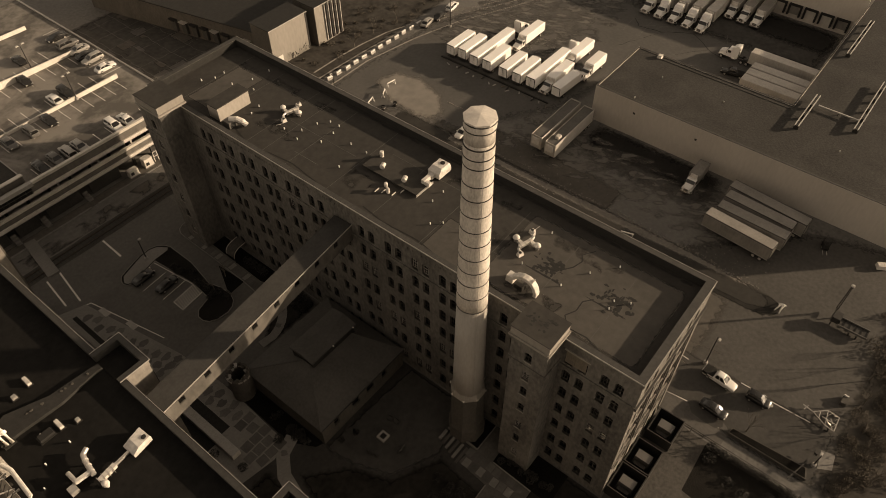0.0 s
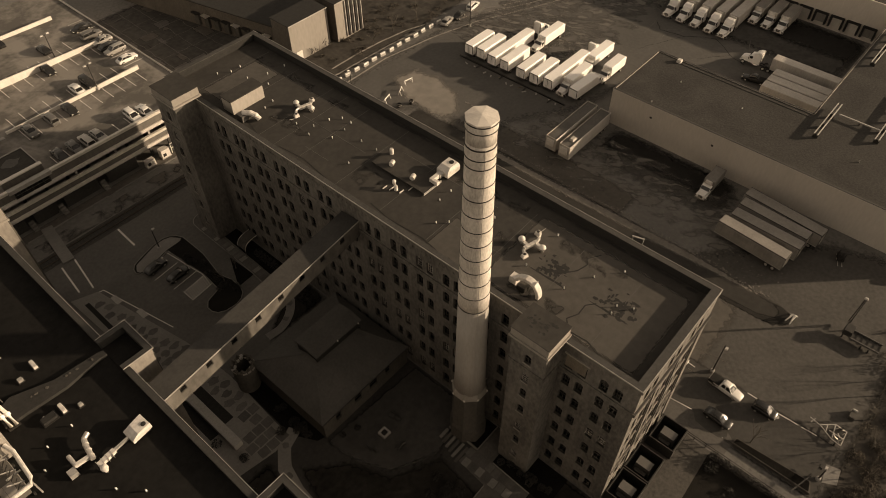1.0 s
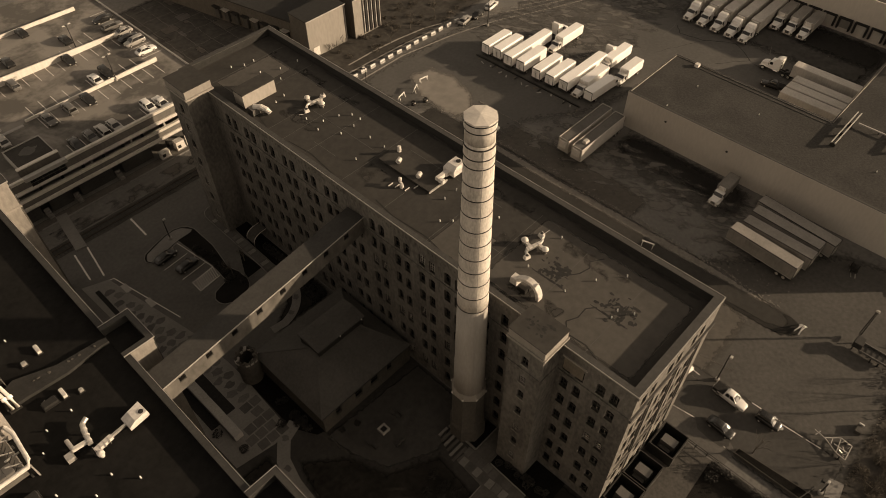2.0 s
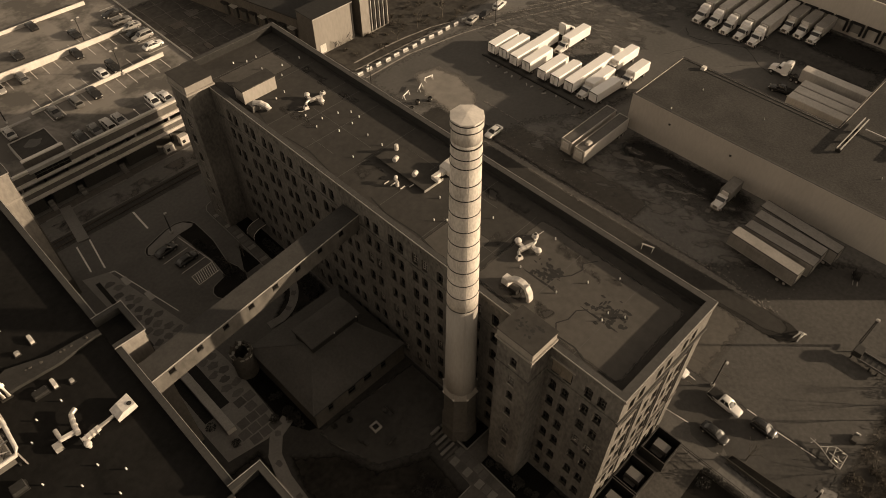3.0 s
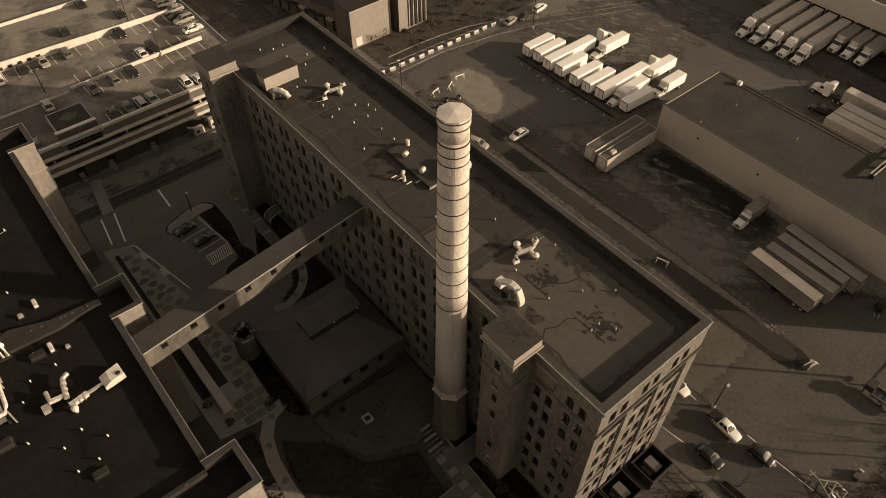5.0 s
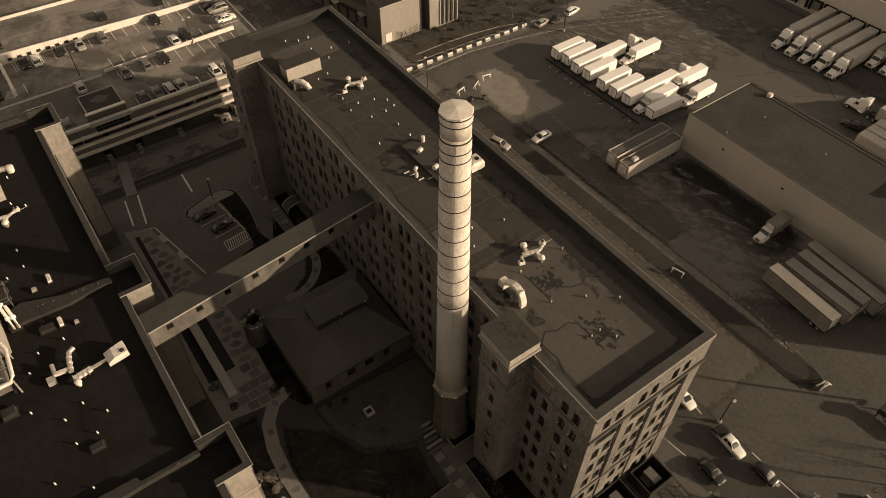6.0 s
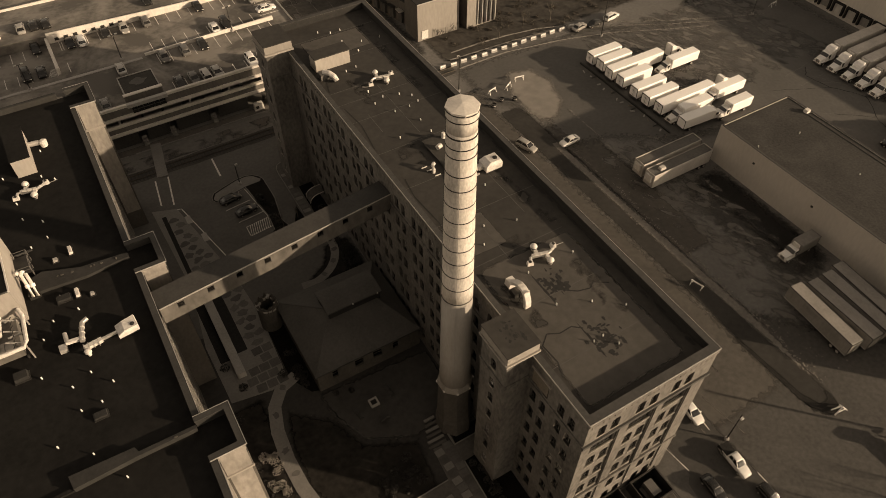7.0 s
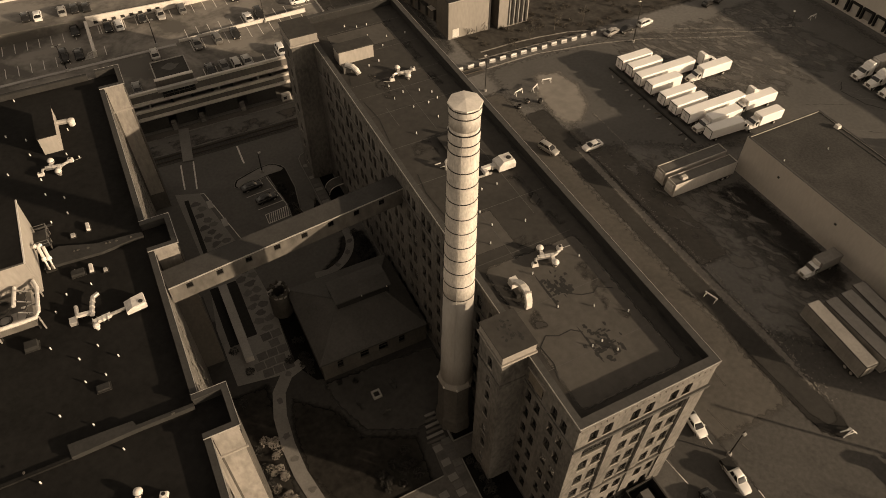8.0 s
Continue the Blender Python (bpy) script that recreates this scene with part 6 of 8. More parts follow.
def straight_truck(box_len, sides, roof, label, group, reefer=True):
    """A rigid truck: cargo box behind, nose towards +x; the box begins at x = 0."""
    t = thing("box_truck", label, "truck", group)
    part("cargo_box", Geo().box(0, -1.25, 1.1, box_len, 1.25, 3.7), sides, t, bevel=0.05)
    part("roof_skin", Geo().box(0.06, -1.19, 3.69, box_len - 0.06, 1.19, 3.77, 0.05), roof, t)
    d = part("rear_door", Geo().box(-0.05, -1.1, 1.2, 0, 1.1, 3.5), sides, t)
    g = Geo()
    g.box(-0.045, -1.25, 3.5, 0.0, 1.25, 3.7).box(-0.045, -1.25, 1.1, 0, -1.1, 3.5).box(-0.045, 1.1, 1.1, 0, 1.25, 3.5)
    part("door_frame", g, IRON, t)
    if reefer:
        part("cooling_unit", Geo().box(box_len, -0.8, 2.85, box_len + 0.5, 0.8, 3.65, 0.08), WHITE_METAL, t)
    g = Geo()
    for s in (-0.45, 0.45):
        g.box(0.2, s - 0.08, 0.65, box_len + 3.2, s + 0.08, 0.95)
    part("chassis", g, IRON, t)
    cab_shape(t, box_len + 0.25, PAINT_WHITE, sleeper=False)
    for s in (-1, 1):
        put_wheel(t, BIG, 1.9, s * 0.95, 0.52)
    return t


def car(paint, label, group="", kind_="sedan"):
    """A car, nose towards +x, standing on z = 0."""
    t = thing("car" if kind_ != "pickup" else "pickup_truck", label, "car" if kind_ != "pickup" else "pickup", group)
    tall = {"sedan": 0.0, "suv": 0.28, "pickup": 0.3}[kind_]
    k = 1.22 if kind_ == "pickup" else 1.0 if kind_ == "sedan" else 1.02

    def ring(x, w, z0, z1):
        return [(x * k, -w * 0.93, z0), (x * k, w * 0.93, z0), (x * k, w, z0 + 0.18), (x * k, w * 0.98, z1 - 0.12), (x * k, w * 0.86, z1), (x * k, -w * 0.86, z1), (x * k, -w * 0.98, z1 - 0.12), (x * k, -w, z0 + 0.18)]

    h = tall * 0.55
    part("body", Geo().rings([ring(-2.35, 0.72, 0.42, 0.78 + h), ring(-2.2, 0.86, 0.3, 0.92 + h), ring(-1.5, 0.92, 0.24, 0.98 + h), ring(0, 0.93, 0.24, 0.97 + h), ring(0.95, 0.92, 0.24, 0.95 + h), ring(1.75, 0.9, 0.26, 0.86 + h), ring(2.2, 0.8, 0.3, 0.74 + h), ring(2.36, 0.62, 0.36, 0.62 + h)]), paint, t, smooth=True, bevel=0.05)
    if kind_ == "pickup":
        lo, hi, top = (-0.75, 1.35), (-0.55, 0.6), 1.85
    elif kind_ == "suv":
        lo, hi, top = (-2.25, 1.2), (-1.95, 0.35), 1.72
    else:
        lo, hi, top = (-1.85, 1.15), (-1.05, 0.3), 1.42
    zb = 0.93 + h

    def hoop(x, w, z):
        """A cross-section of the cabin, from the waist up to height z."""
        return [(x, -0.80, zb - 0.05), (x, 0.80, zb - 0.05), (x, 0.80 - (0.80 - w) * 0.55, zb + (z - zb) * 0.62), (x, w - 0.06, z - 0.03), (x, w - 0.26, z), (x, -w + 0.26, z), (x, -w + 0.06, z - 0.03), (x, -0.80 + (0.80 - w) * 0.55, zb + (z - zb) * 0.62)]

    m0, m1 = (lo[0] * 0.45 + hi[0] * 0.55), (lo[1] * 0.45 + hi[1] * 0.55)
    part("glasshouse", Geo().rings([hoop(lo[0], 0.72, zb), hoop(m0, 0.68, zb + (top - zb) * 0.62), hoop(hi[0], 0.64, top - 0.03), hoop((hi[0] + hi[1]) / 2, 0.64, top), hoop(hi[1], 0.64, top - 0.04), hoop(m1, 0.68, zb + (top - zb) * 0.6), hoop(lo[1], 0.72, zb)]), CAR_GLASS, t, "dark tinted glass")
    rc = (hi[0] + hi[1]) / 2
    part("roof_panel", Geo().rings([[(x, -w, z - 0.05), (x, w, z - 0.05), (x, w - 0.03, z + 0.005), (x, w - 0.2, z + 0.03), (x, -w + 0.2, z + 0.03), (x, -w + 0.03, z + 0.005)] for x, w, z in ((hi[0] - 0.1, 0.58, top - 0.07), (hi[0] + 0.12, 0.63, top - 0.01), (rc, 0.65, top + 0.01), (hi[1] - 0.1, 0.63, top - 0.01), (hi[1] + 0.1, 0.57, top - 0.07))]), paint, t, smooth=True)
    for s in (-1, 1):
        for a_, b_ in ((lo[0], hi[0]), ((lo[0] + lo[1]) / 2 - 0.15, (hi[0] + hi[1]) / 2), (lo[1], hi[1])):
            g = Geo()
            g.bar((a_, s * 0.82, zb), (b_, s * 0.635, top), 0.09, 0.07)
            part("pillar", g, paint, t)
        for x in (-1.42 * k, 1.45 * k):
            put_wheel(t, SMALL, x, s * 0.84, 0.33)
        part("headlight", Geo().box(2.12 * k, s * 0.6 - 0.17, 0.58 + h * 0.8, 2.3 * k, s * 0.6 + 0.17, 0.74 + h * 0.8), LAMP_GLASS, t)
        part("tail_light", Geo().box(-2.32 * k, s * 0.66 - 0.13, 0.66 + h * 0.8, -2.2 * k, s * 0.66 + 0.13, 0.84 + h * 0.8), PAINT_GREY, t)
        part("wing_mirror", Geo().box(0.75, s * 0.98 - 0.09, zb, 0.92, s * 0.98 + 0.09, zb + 0.14), paint, t)
    if kind_ == "pickup":
        g = Geo()
        g.box(-2.84, -0.93, 0.62, -0.85, 0.93, 1.2, 0.06)
        part("load_bed", g, RUBBER, t, "dark load bed")
    return t


CARS = {}
for name, paint, word in (("black", PAINT_BLACK, "black"), ("grey", PAINT_GREY, "dark grey"), ("silver", PAINT_SILVER, "silver"), ("white", PAINT_WHITE, "white")):
    for kind_ in ("sedan", "suv"):
        CARS[name, kind_] = (paint, word, kind_)
made = {}


def park(name, kind_, x, y, z, heading, label, group=""):
    """Parks a car of a paint and shape, nose towards heading degrees from +x."""
    key = (name, kind_, group)
    m = pose(x, y, z, 0, 0, heading)
    if key in made:
        c = copy_thing(made[key], m)
    else:
        c = made[key] = car(CARS[name, kind_][0], label, group, kind_)
        c.matrix_basis = m
    c["label"] = label
    return c


# The white reefer trailers standing in a row.
G1 = "white trailers in the row"
long_t = trailer(16.2, TRAILER_WHITE, TRAILER_WHITE, "long white refrigerated trailer parked in a row", G1)
long_t.matrix_basis = pose(73.3, 77.4, 0) @ Matrix.Diagonal((0.97, 0.95, 0.87, 1))
copy_thing(long_t, pose(74.2, 61.7, 0))
short_t = trailer(8.9, TRAILER_WHITE, TRAILER_WHITE, "short white refrigerated trailer parked in a row", G1)
short_t.matrix_basis = pose(73.4, 84.5, 0) @ Matrix.Diagonal((0.97, 0.95, 0.87, 1))
for x, y in ((73.8, 81.2), (73.6, 73.8), (73.5, 69.0), (73.7, 65.3)):
    copy_thing(short_t, pose(x, y, 0))
G2 = "white box trucks in the yard"
bt = straight_truck(8.8, TRAILER_WHITE, TRAILER_WHITE, "white refrigerated box truck parked among trailers", G2)
bt.matrix_basis = pose(97.0, 73.6, 0, 0, 0, 180) @ Matrix.Diagonal((0.97, 0.95, 0.87, 1))
copy_thing(bt, pose(97.6, 59.6, 0, 0, 0, 180))
bt2 = straight_truck(6.6, TRAILER_WHITE, TRAILER_WHITE, "short white box truck parked among trailers", G2)
bt2.matrix_basis = pose(94.2, 54.2, 0, 0, 0, 180) @ Matrix.Diagonal((0.97, 0.95, 0.87, 1))
copy_thing(bt, pose(75.0, 55.3, 0, 0, 0, -3))
copy_thing(bt, pose(86.2, 58.4, 0, 0, 0, 180))
G3 = "white tractors"
tr = tractor(PAINT_WHITE, "white bonneted road tractor with a sleeper cab", G3)
tr.matrix_basis = pose(91.6, 77.4, 0)
copy_thing(tr, pose(92.3, 61.7, 0))
# Tractors and trailers backed up to the dock.
G4 = "trailers at the loading dock"
dock_t = trailer(16.0, TRAILER_PALE, TRAILER_PALE, "long pale trailer backed up to the dock", G4, reefer=True)
dock_t.matrix_basis = pose(143.0, 57.0, 0, 0, 0, 180)
copy_thing(tr, pose(125.9, 57.0, 0, 0, 0, 180))
for y in (53.1, 49.2, 45.3, 41.6):
    copy_thing(dock_t, pose(142.9, y, 0, 0, 0, 180))
    copy_thing(tr, pose(125.8, y, 0, 0, 0, 180))
bt3 = straight_truck(7.4, TRAILER_PALE, TRAILER_GREY, "pale box truck backed up to the dock", "box trucks at the dock")
bt3.matrix_basis = pose(143.0, 38.6, 0, 0, 0, 180)
copy_thing(bt3, pose(143.0, 35.1, 0, 0, 0, 180))
copy_thing(bt3, pose(143.0, 31.6, 0, 0, 0, 180))
# Trailers in the warehouse court.
G5 = "trailers in the warehouse court"
ct = trailer(15.8, TRAILER_PALE, TRAILER_PALE, "dull pale trailer parked in the warehouse court", G5, reefer=False)
ct.matrix_basis = pose(116.0, 10.3, 0, 0, 0, 90)
copy_thing(tr, pose(116.0, 28.6, 0, 0, 0, 90))
ct2 = trailer(13.4, TRAILER_PALE, TRAILER_PALE, "dull pale trailer parked in the warehouse court", G5, reefer=False)
ct2.matrix_basis = pose(110.2, 10.4, 0, 0, 0, 90)
for x in (107.2, 104.2):
    copy_thing(ct2, pose(x, 10.4, 0, 0, 0, 90))
yt = car(PAINT_BLACK, "black pickup truck parked beside the trailers", "", "pickup")
yt.matrix_basis = pose(109.4, 27.2, 0, 0, 0, 100)
# Two trailers nosing out from the warehouse corner.
G6 = "open-topped trailers at the warehouse corner"
ft = trailer(15.6, TRAILER_PALE, OPEN_TOP, "pale trailer with a dark sunken top beside the warehouse", G6, reefer=True, sunk=True)
ft.matrix_basis = pose(72.4, 48.6, 0, 0, 0, 180)
ft2 = copy_thing(ft, pose(72.0, 45.0, 0, 0, 0, 180))
part("roof_hatch", Geo().box(12.0, -0.4, 4.02, 13.4, 0.6, 4.55, 0.15), TRAILER_PALE, ft2, "raised pale roof hatch")
# Four trailers side by side below the warehouse wall.
G7 = "trailers along the warehouse wall"
st = trailer(13.3, TRAILER_GREY, TRAILER_ROOF, "weathered grey trailer standing side by side with others", G7, reefer=False)
st.matrix_basis = pose(57.6, -1.8, 0, 0, 0, 85.2)
for k, (x0, x1) in enumerate(((2.4, 4.6), (5.2, 5.9), (6.3, 9.8))):
    part("side_patch", Geo().box(x0, 1.3, 2.5, x1, 1.315, 3.5), TRAILER_GREY, st, "dull painted-over patch")
for x, y, a_ in ((61.4, -2.7, 87.9), (64.6, -2.7, 86.3)):
    copy_thing(st, pose(x, y, 0, 0, 0, a_))
st4 = trailer(15.5, TRAILER_GREY, TRAILER_ROOF, "longer weathered grey trailer against the warehouse wall", G7, reefer=False)
st4.matrix_basis = pose(67.2, -4.5, 0, 0, 0, 84.7)
# A forklift and a crate by the wall.
fk = thing("forklift", "dark forklift parked in the warehouse's shade", "forklift")
part("body", Geo().box(-1.1, -0.55, 0.35, 0.5, 0.55, 1.1, 0.08), IRON, fk)
part("counterweight", Geo().box(-1.4, -0.5, 0.4, -1.1, 0.5, 1.0, 0.08), PAINT_GREY, fk)
part("overhead_guard", Geo().box(-0.8, -0.5, 2.0, 0.3, 0.5, 2.08), IRON, fk)
for x in (-0.75, 0.25):
    for y in (-0.45, 0.45):
        part("guard_post", Geo().box(x - 0.04, y - 0.04, 1.1, x + 0.04, y + 0.04, 2.0), IRON, fk)
for y in (-0.35, 0.35):
    part("mast_rail", Geo().box(0.55, y - 0.06, 0.1, 0.7, y + 0.06, 2.3), IRON, fk)
    part("fork", Geo().box(0.7, y - 0.06, 0.08, 1.8, y + 0.06, 0.13), STEEL, fk)
for x in (-0.9, 0.25):
    for y in (-0.5, 0.5):
        put_wheel(fk, SMALL, x, y, 0.33)
fk.matrix_basis = pose(67.0, -8.8, 0, 0, 0, 200)
cb = thing("utility_box", "white utility box at the yard's corner", "box")
part("body", Geo().box(-0.9, -0.6, 0.1, 0.9, 0.6, 1.0, 0.05), WHITE_METAL, cb)
part("base", Geo().box(-0.8, -0.5, 0, 0.8, 0.5, 0.1), CONCRETE, cb)
cb.matrix_basis = pose(68.5, -18.4, 0, 0, 0, -60)
bt4 = straight_truck(5.4, TRAILER_GREY, TRAILER_ROOF, "small grey box truck by the warehouse wall", "")
bt4.matrix_basis = pose(72.2, 18.0, 0, 0, 0, 180) @ Matrix.Diagonal((0.9, 0.9, 0.88, 1))

# Cars about the yard and the street.
pk = car(PAINT_WHITE, "two-tone pickup truck with a pale cab", "", "pickup")
pk.matrix_basis = pose(28.2, -5.25, 0, 0, 0, -95) @ Matrix.Diagonal((0.97, 0.92, 0.95, 1))
sd_ = park("black", "sedan", 22.6, -6.75, 0, -94, "black sedan standing on the asphalt drive")
sd_.matrix_basis = sd_.matrix_basis @ Matrix.Diagonal((0.92, 0.93, 0.95, 1))
hb_ = park("black", "suv", 28.45, -11.5, 0, -90, "small black hatchback with a glinting windscreen")
hb_.matrix_basis = hb_.matrix_basis @ Matrix.Diagonal((0.78, 0.92, 0.9, 1))
park("white", "sedan", 28.5, 3.8, 0, -97, "white sedan beside the mill's end")
park("white", "sedan", 51.9, 64.1, 0, 183, "white sedan driving along the dirt strip")
park("silver", "suv", 43.0, 67.3, 0, -73, "silver estate car in the lane by the mill")
park("white", "suv", 92.2, 98.6, 0, 10, "white estate car near the barriers")
park("black", "sedan", 86.2, 98.4, 0, 190, "dark car parked beyond the barriers")
park("silver", "sedan", 82.0, 98.9, 0, 12, "silver car at the end of the barriers")
park("black", "suv", 113.4, 99.2, 0, 20, "dark car at the far edge of the yard")
park("black", "suv", 117.5, 99.4, 0, 25, "dark car at the far edge of the yard")
park("black", "sedan", -16.0, 83.9, 0, 6, "dark sedan in a courtyard bay")
park("black", "sedan", -14.4, 79.3, 0, 6, "dark sedan in a courtyard bay")
G8 = "cars on the parking deck"
DECKCARS = [(11.7, 150.6, 0, "black"), (11.6, 145.9, 0, "grey"), (12.0, 142.1, 0, "silver"), (11.7, 138.8, 0, "black"), (11.8, 136.3, 0, "silver"), (11.7, 131.4, 0, "white"),
            (-2.0, 140.4, 90, "black"), (-14.5, 140.0, 90, "grey"), (-19.5, 139.6, 90, "silver"), (-23.7, 140.0, 90, "black"), (1.2, 129.6, 90, "black"), (-1.6, 129.3, 90, "white"),
            (-6.1, 123.9, 90, "black"), (-10.3, 123.7, 90, "grey"), (-14.8, 123.4, 90, "grey"), (-24.1, 123.4, 90, "silver"), (1.0, 112.2, 90, "white"), (3.6, 112.2, 90, "white"),
            (-6.8, 111.9, 90, "silver"), (-9.2, 112.0, 90, "silver"), (-11.7, 112.2, 90, "grey"), (-14.7, 112.4, 90, "black"), (-41.9, 130.9, 90, "black"), (-38.9, 130.7, 90, "black"),
            (-31.4, 139.4, 90, "black"), (-29.0, 139.0, 90, "white"), (-38.4, 141.0, 90, "black"), (-29.9, 112.2, 90, "grey")]
for i, (x, y, a_, n_) in enumerate(DECKCARS):
    park(n_, ("sedan", "suv")[i % 3 == 1], x, y, DZ, a_ if i % 2 else a_ + 180, {"black": "black", "grey": "dark grey", "silver": "silver", "white": "white"}[n_] + " car parked on the concrete deck", G8)
for x, y, n_ in ((1.1, 147.6, "black"), (-11.9, 147.5, "black"), (-47.4, 148, "black"), (-44.9, 147.5, "white"), (-39.7, 147.6, "silver"), (-37, 147.8, "black"), (-34.5, 147.4, "black"), (-4.3, 158, "black")):
    f_ = (y - 142.5) / 17.5
    z0_, z1_ = 2.9 + (x + 60) / 70.5 * (0.3 - 2.9), 1.4 + (x + 60) / 70.5 * (0.06 - 1.4)
    park(n_, "sedan", x, y, DZ + z0_ + (z1_ - z0_) * f_, 90, n_ + " car parked on the concrete ramp", G8)


# ---- rooftop equipment ----
def vent_pipe():
    """A white plastic soil pipe with an open end, standing in a low lead collar."""
    t = thing("vent_pipe", "short white plastic vent pipe standing on the roof", "vent", "roof vents")
    part("pipe", Geo().lathe(0, 0, [(0.085, 0), (0.085, 0.43), (0.07, 0.45), (0.06, 0.38)], 12), PIPE_WHITE, t, smooth=True)
    part("flashing", Geo().lathe(0, 0, [(0.16, 0.0), (0.10, 0.05)], 10), FLASHING, t)
    return t


first = vent_pipe()
first.matrix_basis = pose(7.2, 85.3, RZ)
MILL_VENTS = [(9.1, 84.1), (11.0, 84.1), (9.7, 80.5), (12.7, 78.9), (10.9, 76.5), (16.1, 78.6), (8.4, 72.4), (6.4, 71.9), (7.0, 65.0), (8.4, 62.6), (6.5, 61.6), (11.0, 61.9), (8.3, 58.3),
              (12.6, 60.6), (10.9, 58.3), (12.7, 58.8), (10.7, 54.4), (10.7, 51.2), (5.9, 52.2), (7.1, 20.8), (7.1, 15.0), (11.1, 13.2), (14.3, 10.7), (7.6, 8.5), (9.0, 8.6), (9.9, 6.8), (14.0, 20.7), (11.2, 37.0), (8.8, 37.0), (6.4, 33.2), (11.1, 29.1), (4.9, 27.6), (6.7, 30.4), (5.2, 34.5)]
for x, y in MILL_VENTS:
    copy_thing(first, pose(x, y, RZ))
WEST_VENTS = [(-44.3, 51.0), (-42.7, 45.3), (-45.7, 44.9), (-47.2, 42.6), (-45.6, 40.5), (-48.4, 37.3), (-45.6, 34.3), (-43.4, 35.3), (-41.5, 32.8), (-43.2, 30.8), (-45.4, 30.8), (-48.5, 27.6),
              (-43.0, 20.6), (-45.4, 24.9), (-51.2, 20.6), (-44.2, 48.4), (-44.7, 86.1), (-50.0, 81.2), (-47.3, 79.0), (-47.1, 75.1), (-42.2, 72.9), (-41.3, 78.9), (-40.6, 71.3), (-46.2, 68.6), (-50.4, 71.8), (-46.0, 65.0), (-43.7, 63.2), (-43.7, 59.8), (-45.9, 58.9), (-48.1, 90.5)]
for x, y in WEST_VENTS:
    copy_thing(first, pose(x, y, LZ))


def mushroom(x, y, r, h, parent):
    """A round fan head on a short neck."""
    prof = [(r * 0.5, 0), (r * 0.5, h - r * 1.6)] + [(r * math.cos(radians(k)), h - r + r * 0.95 * math.sin(radians(k))) for k in (-52, -30, -8, 8, 30, 55, 78)]
    m = part("fan_head", Geo().lathe(x, y, prof, 16), WHITE_METAL, parent, "pale ball-shaped fan head", smooth=True)
    part("waist_band", Geo().lathe(x, y, [(r * 1.0, h - r - 0.06), (r * 1.05, h - r - 0.05), (r * 1.05, h - r + 0.05), (r * 1.0, h - r + 0.06)], 16), IRON, m)
    return m


def duct_cluster(label, group):
    """Branching sheet-metal ducts with fan hoods, about six metres across, centred on the origin."""
    t = thing("duct_cluster", label, "ductwork", group)
    part("trunk_duct", Geo().box(-1.9, -0.3, 0.35, 1.2, 0.35, 1.0, 0.03), WHITE_METAL, t)
    part("branch_duct", Geo().box(-1.2, 0.35, 0.3, -0.55, 1.4, 0.9, 0.03), WHITE_METAL, t)
    part("branch_duct", Geo().box(0.45, -1.4, 0.3, 1.1, -0.3, 0.9, 0.03), WHITE_METAL, t)
    g = Geo()
    g.tube([(1.1, 0.0, 0.7), (1.7, 0.2, 0.85), (2.3, 0.7, 0.8), (2.6, 1.3, 0.7)], 0.30, 12)
    part("elbow", g, STEEL, t)
    g = Geo()
    g.tube([(-1.8, 0.0, 0.7), (-2.3, -0.3, 0.8), (-2.5, -1.0, 0.6)], 0.27, 12)
    part("elbow", g, STEEL, t)
    mushroom(-0.9, 1.9, 0.68, 1.6, t)
    mushroom(0.8, -1.9, 0.68, 1.6, t)
    part("fan_box", Geo().box(-3.3, -1.7, 0.2, -2.1, -0.8, 0.9, 0.12), WHITE_METAL, t)
    part("fan_grille", Geo().lathe(-2.7, -1.25, [(0.3, 0.9), (0.28, 0.96)], 12), IRON, t)
    part("fan_box", Geo().box(2.2, 1.2, 0.2, 3.3, 2.1, 0.95, 0.12), WHITE_METAL, t)
    part("fan_grille", Geo().lathe(2.75, 1.65, [(0.3, 0.95), (0.28, 1.01)], 12), IRON, t)
    for x, y in ((-3.1, -1.5), (-2.3, -1.0), (-1.2, 0), (0, 0), (0.9, 0), (2.4, 1.4), (3.1, 1.9), (0.8, -1.2), (-0.9, 1.2)):
        part("support", Geo().box(x - 0.06, y - 0.06, 0, x + 0.06, y + 0.06, 0.4), IRON, t)
    for x in (-1.5, -0.5, 0.5):
        part("flange", Geo().box(x, -0.35, 0.3, x + 0.07, 0.4, 1.05), STEEL, t)
    for y in (0.8, 1.3):
        part("flange", Geo().box(-1.25, y, 0.25, -0.5, y + 0.06, 0.94), STEEL, t)
    g = Geo()
    g.tube([(3.2, 1.8, 0.1), (3.9, 1.9, 0.15), (4.8, 1.9, 0.4)], 0.06, 6)
    part("conduit", g, STEEL, t)
    return t


dc = duct_cluster("pale branching sheet-metal ducts on the bitumen roof", "roof duct clusters")
dc.matrix_basis = pose(10.2, 22.2, RZ, 0, 0, -15) @ Matrix.Diagonal((0.72, 0.72, 0.72, 1))
copy_thing(dc, pose(10.4, 67.1, RZ, 0, 0, 168))
d2 = copy_thing(dc, pose(-44.0, 70.2, LZ, 0, 0, -10))
d2["label"] = "pale branching sheet-metal ducts on the black roof"

d3 = copy_thing(dc, pose(-42.4, 13.5, LZ, 0, 0, 160))
d3["label"] = "pale branching sheet-metal ducts on the black roof"

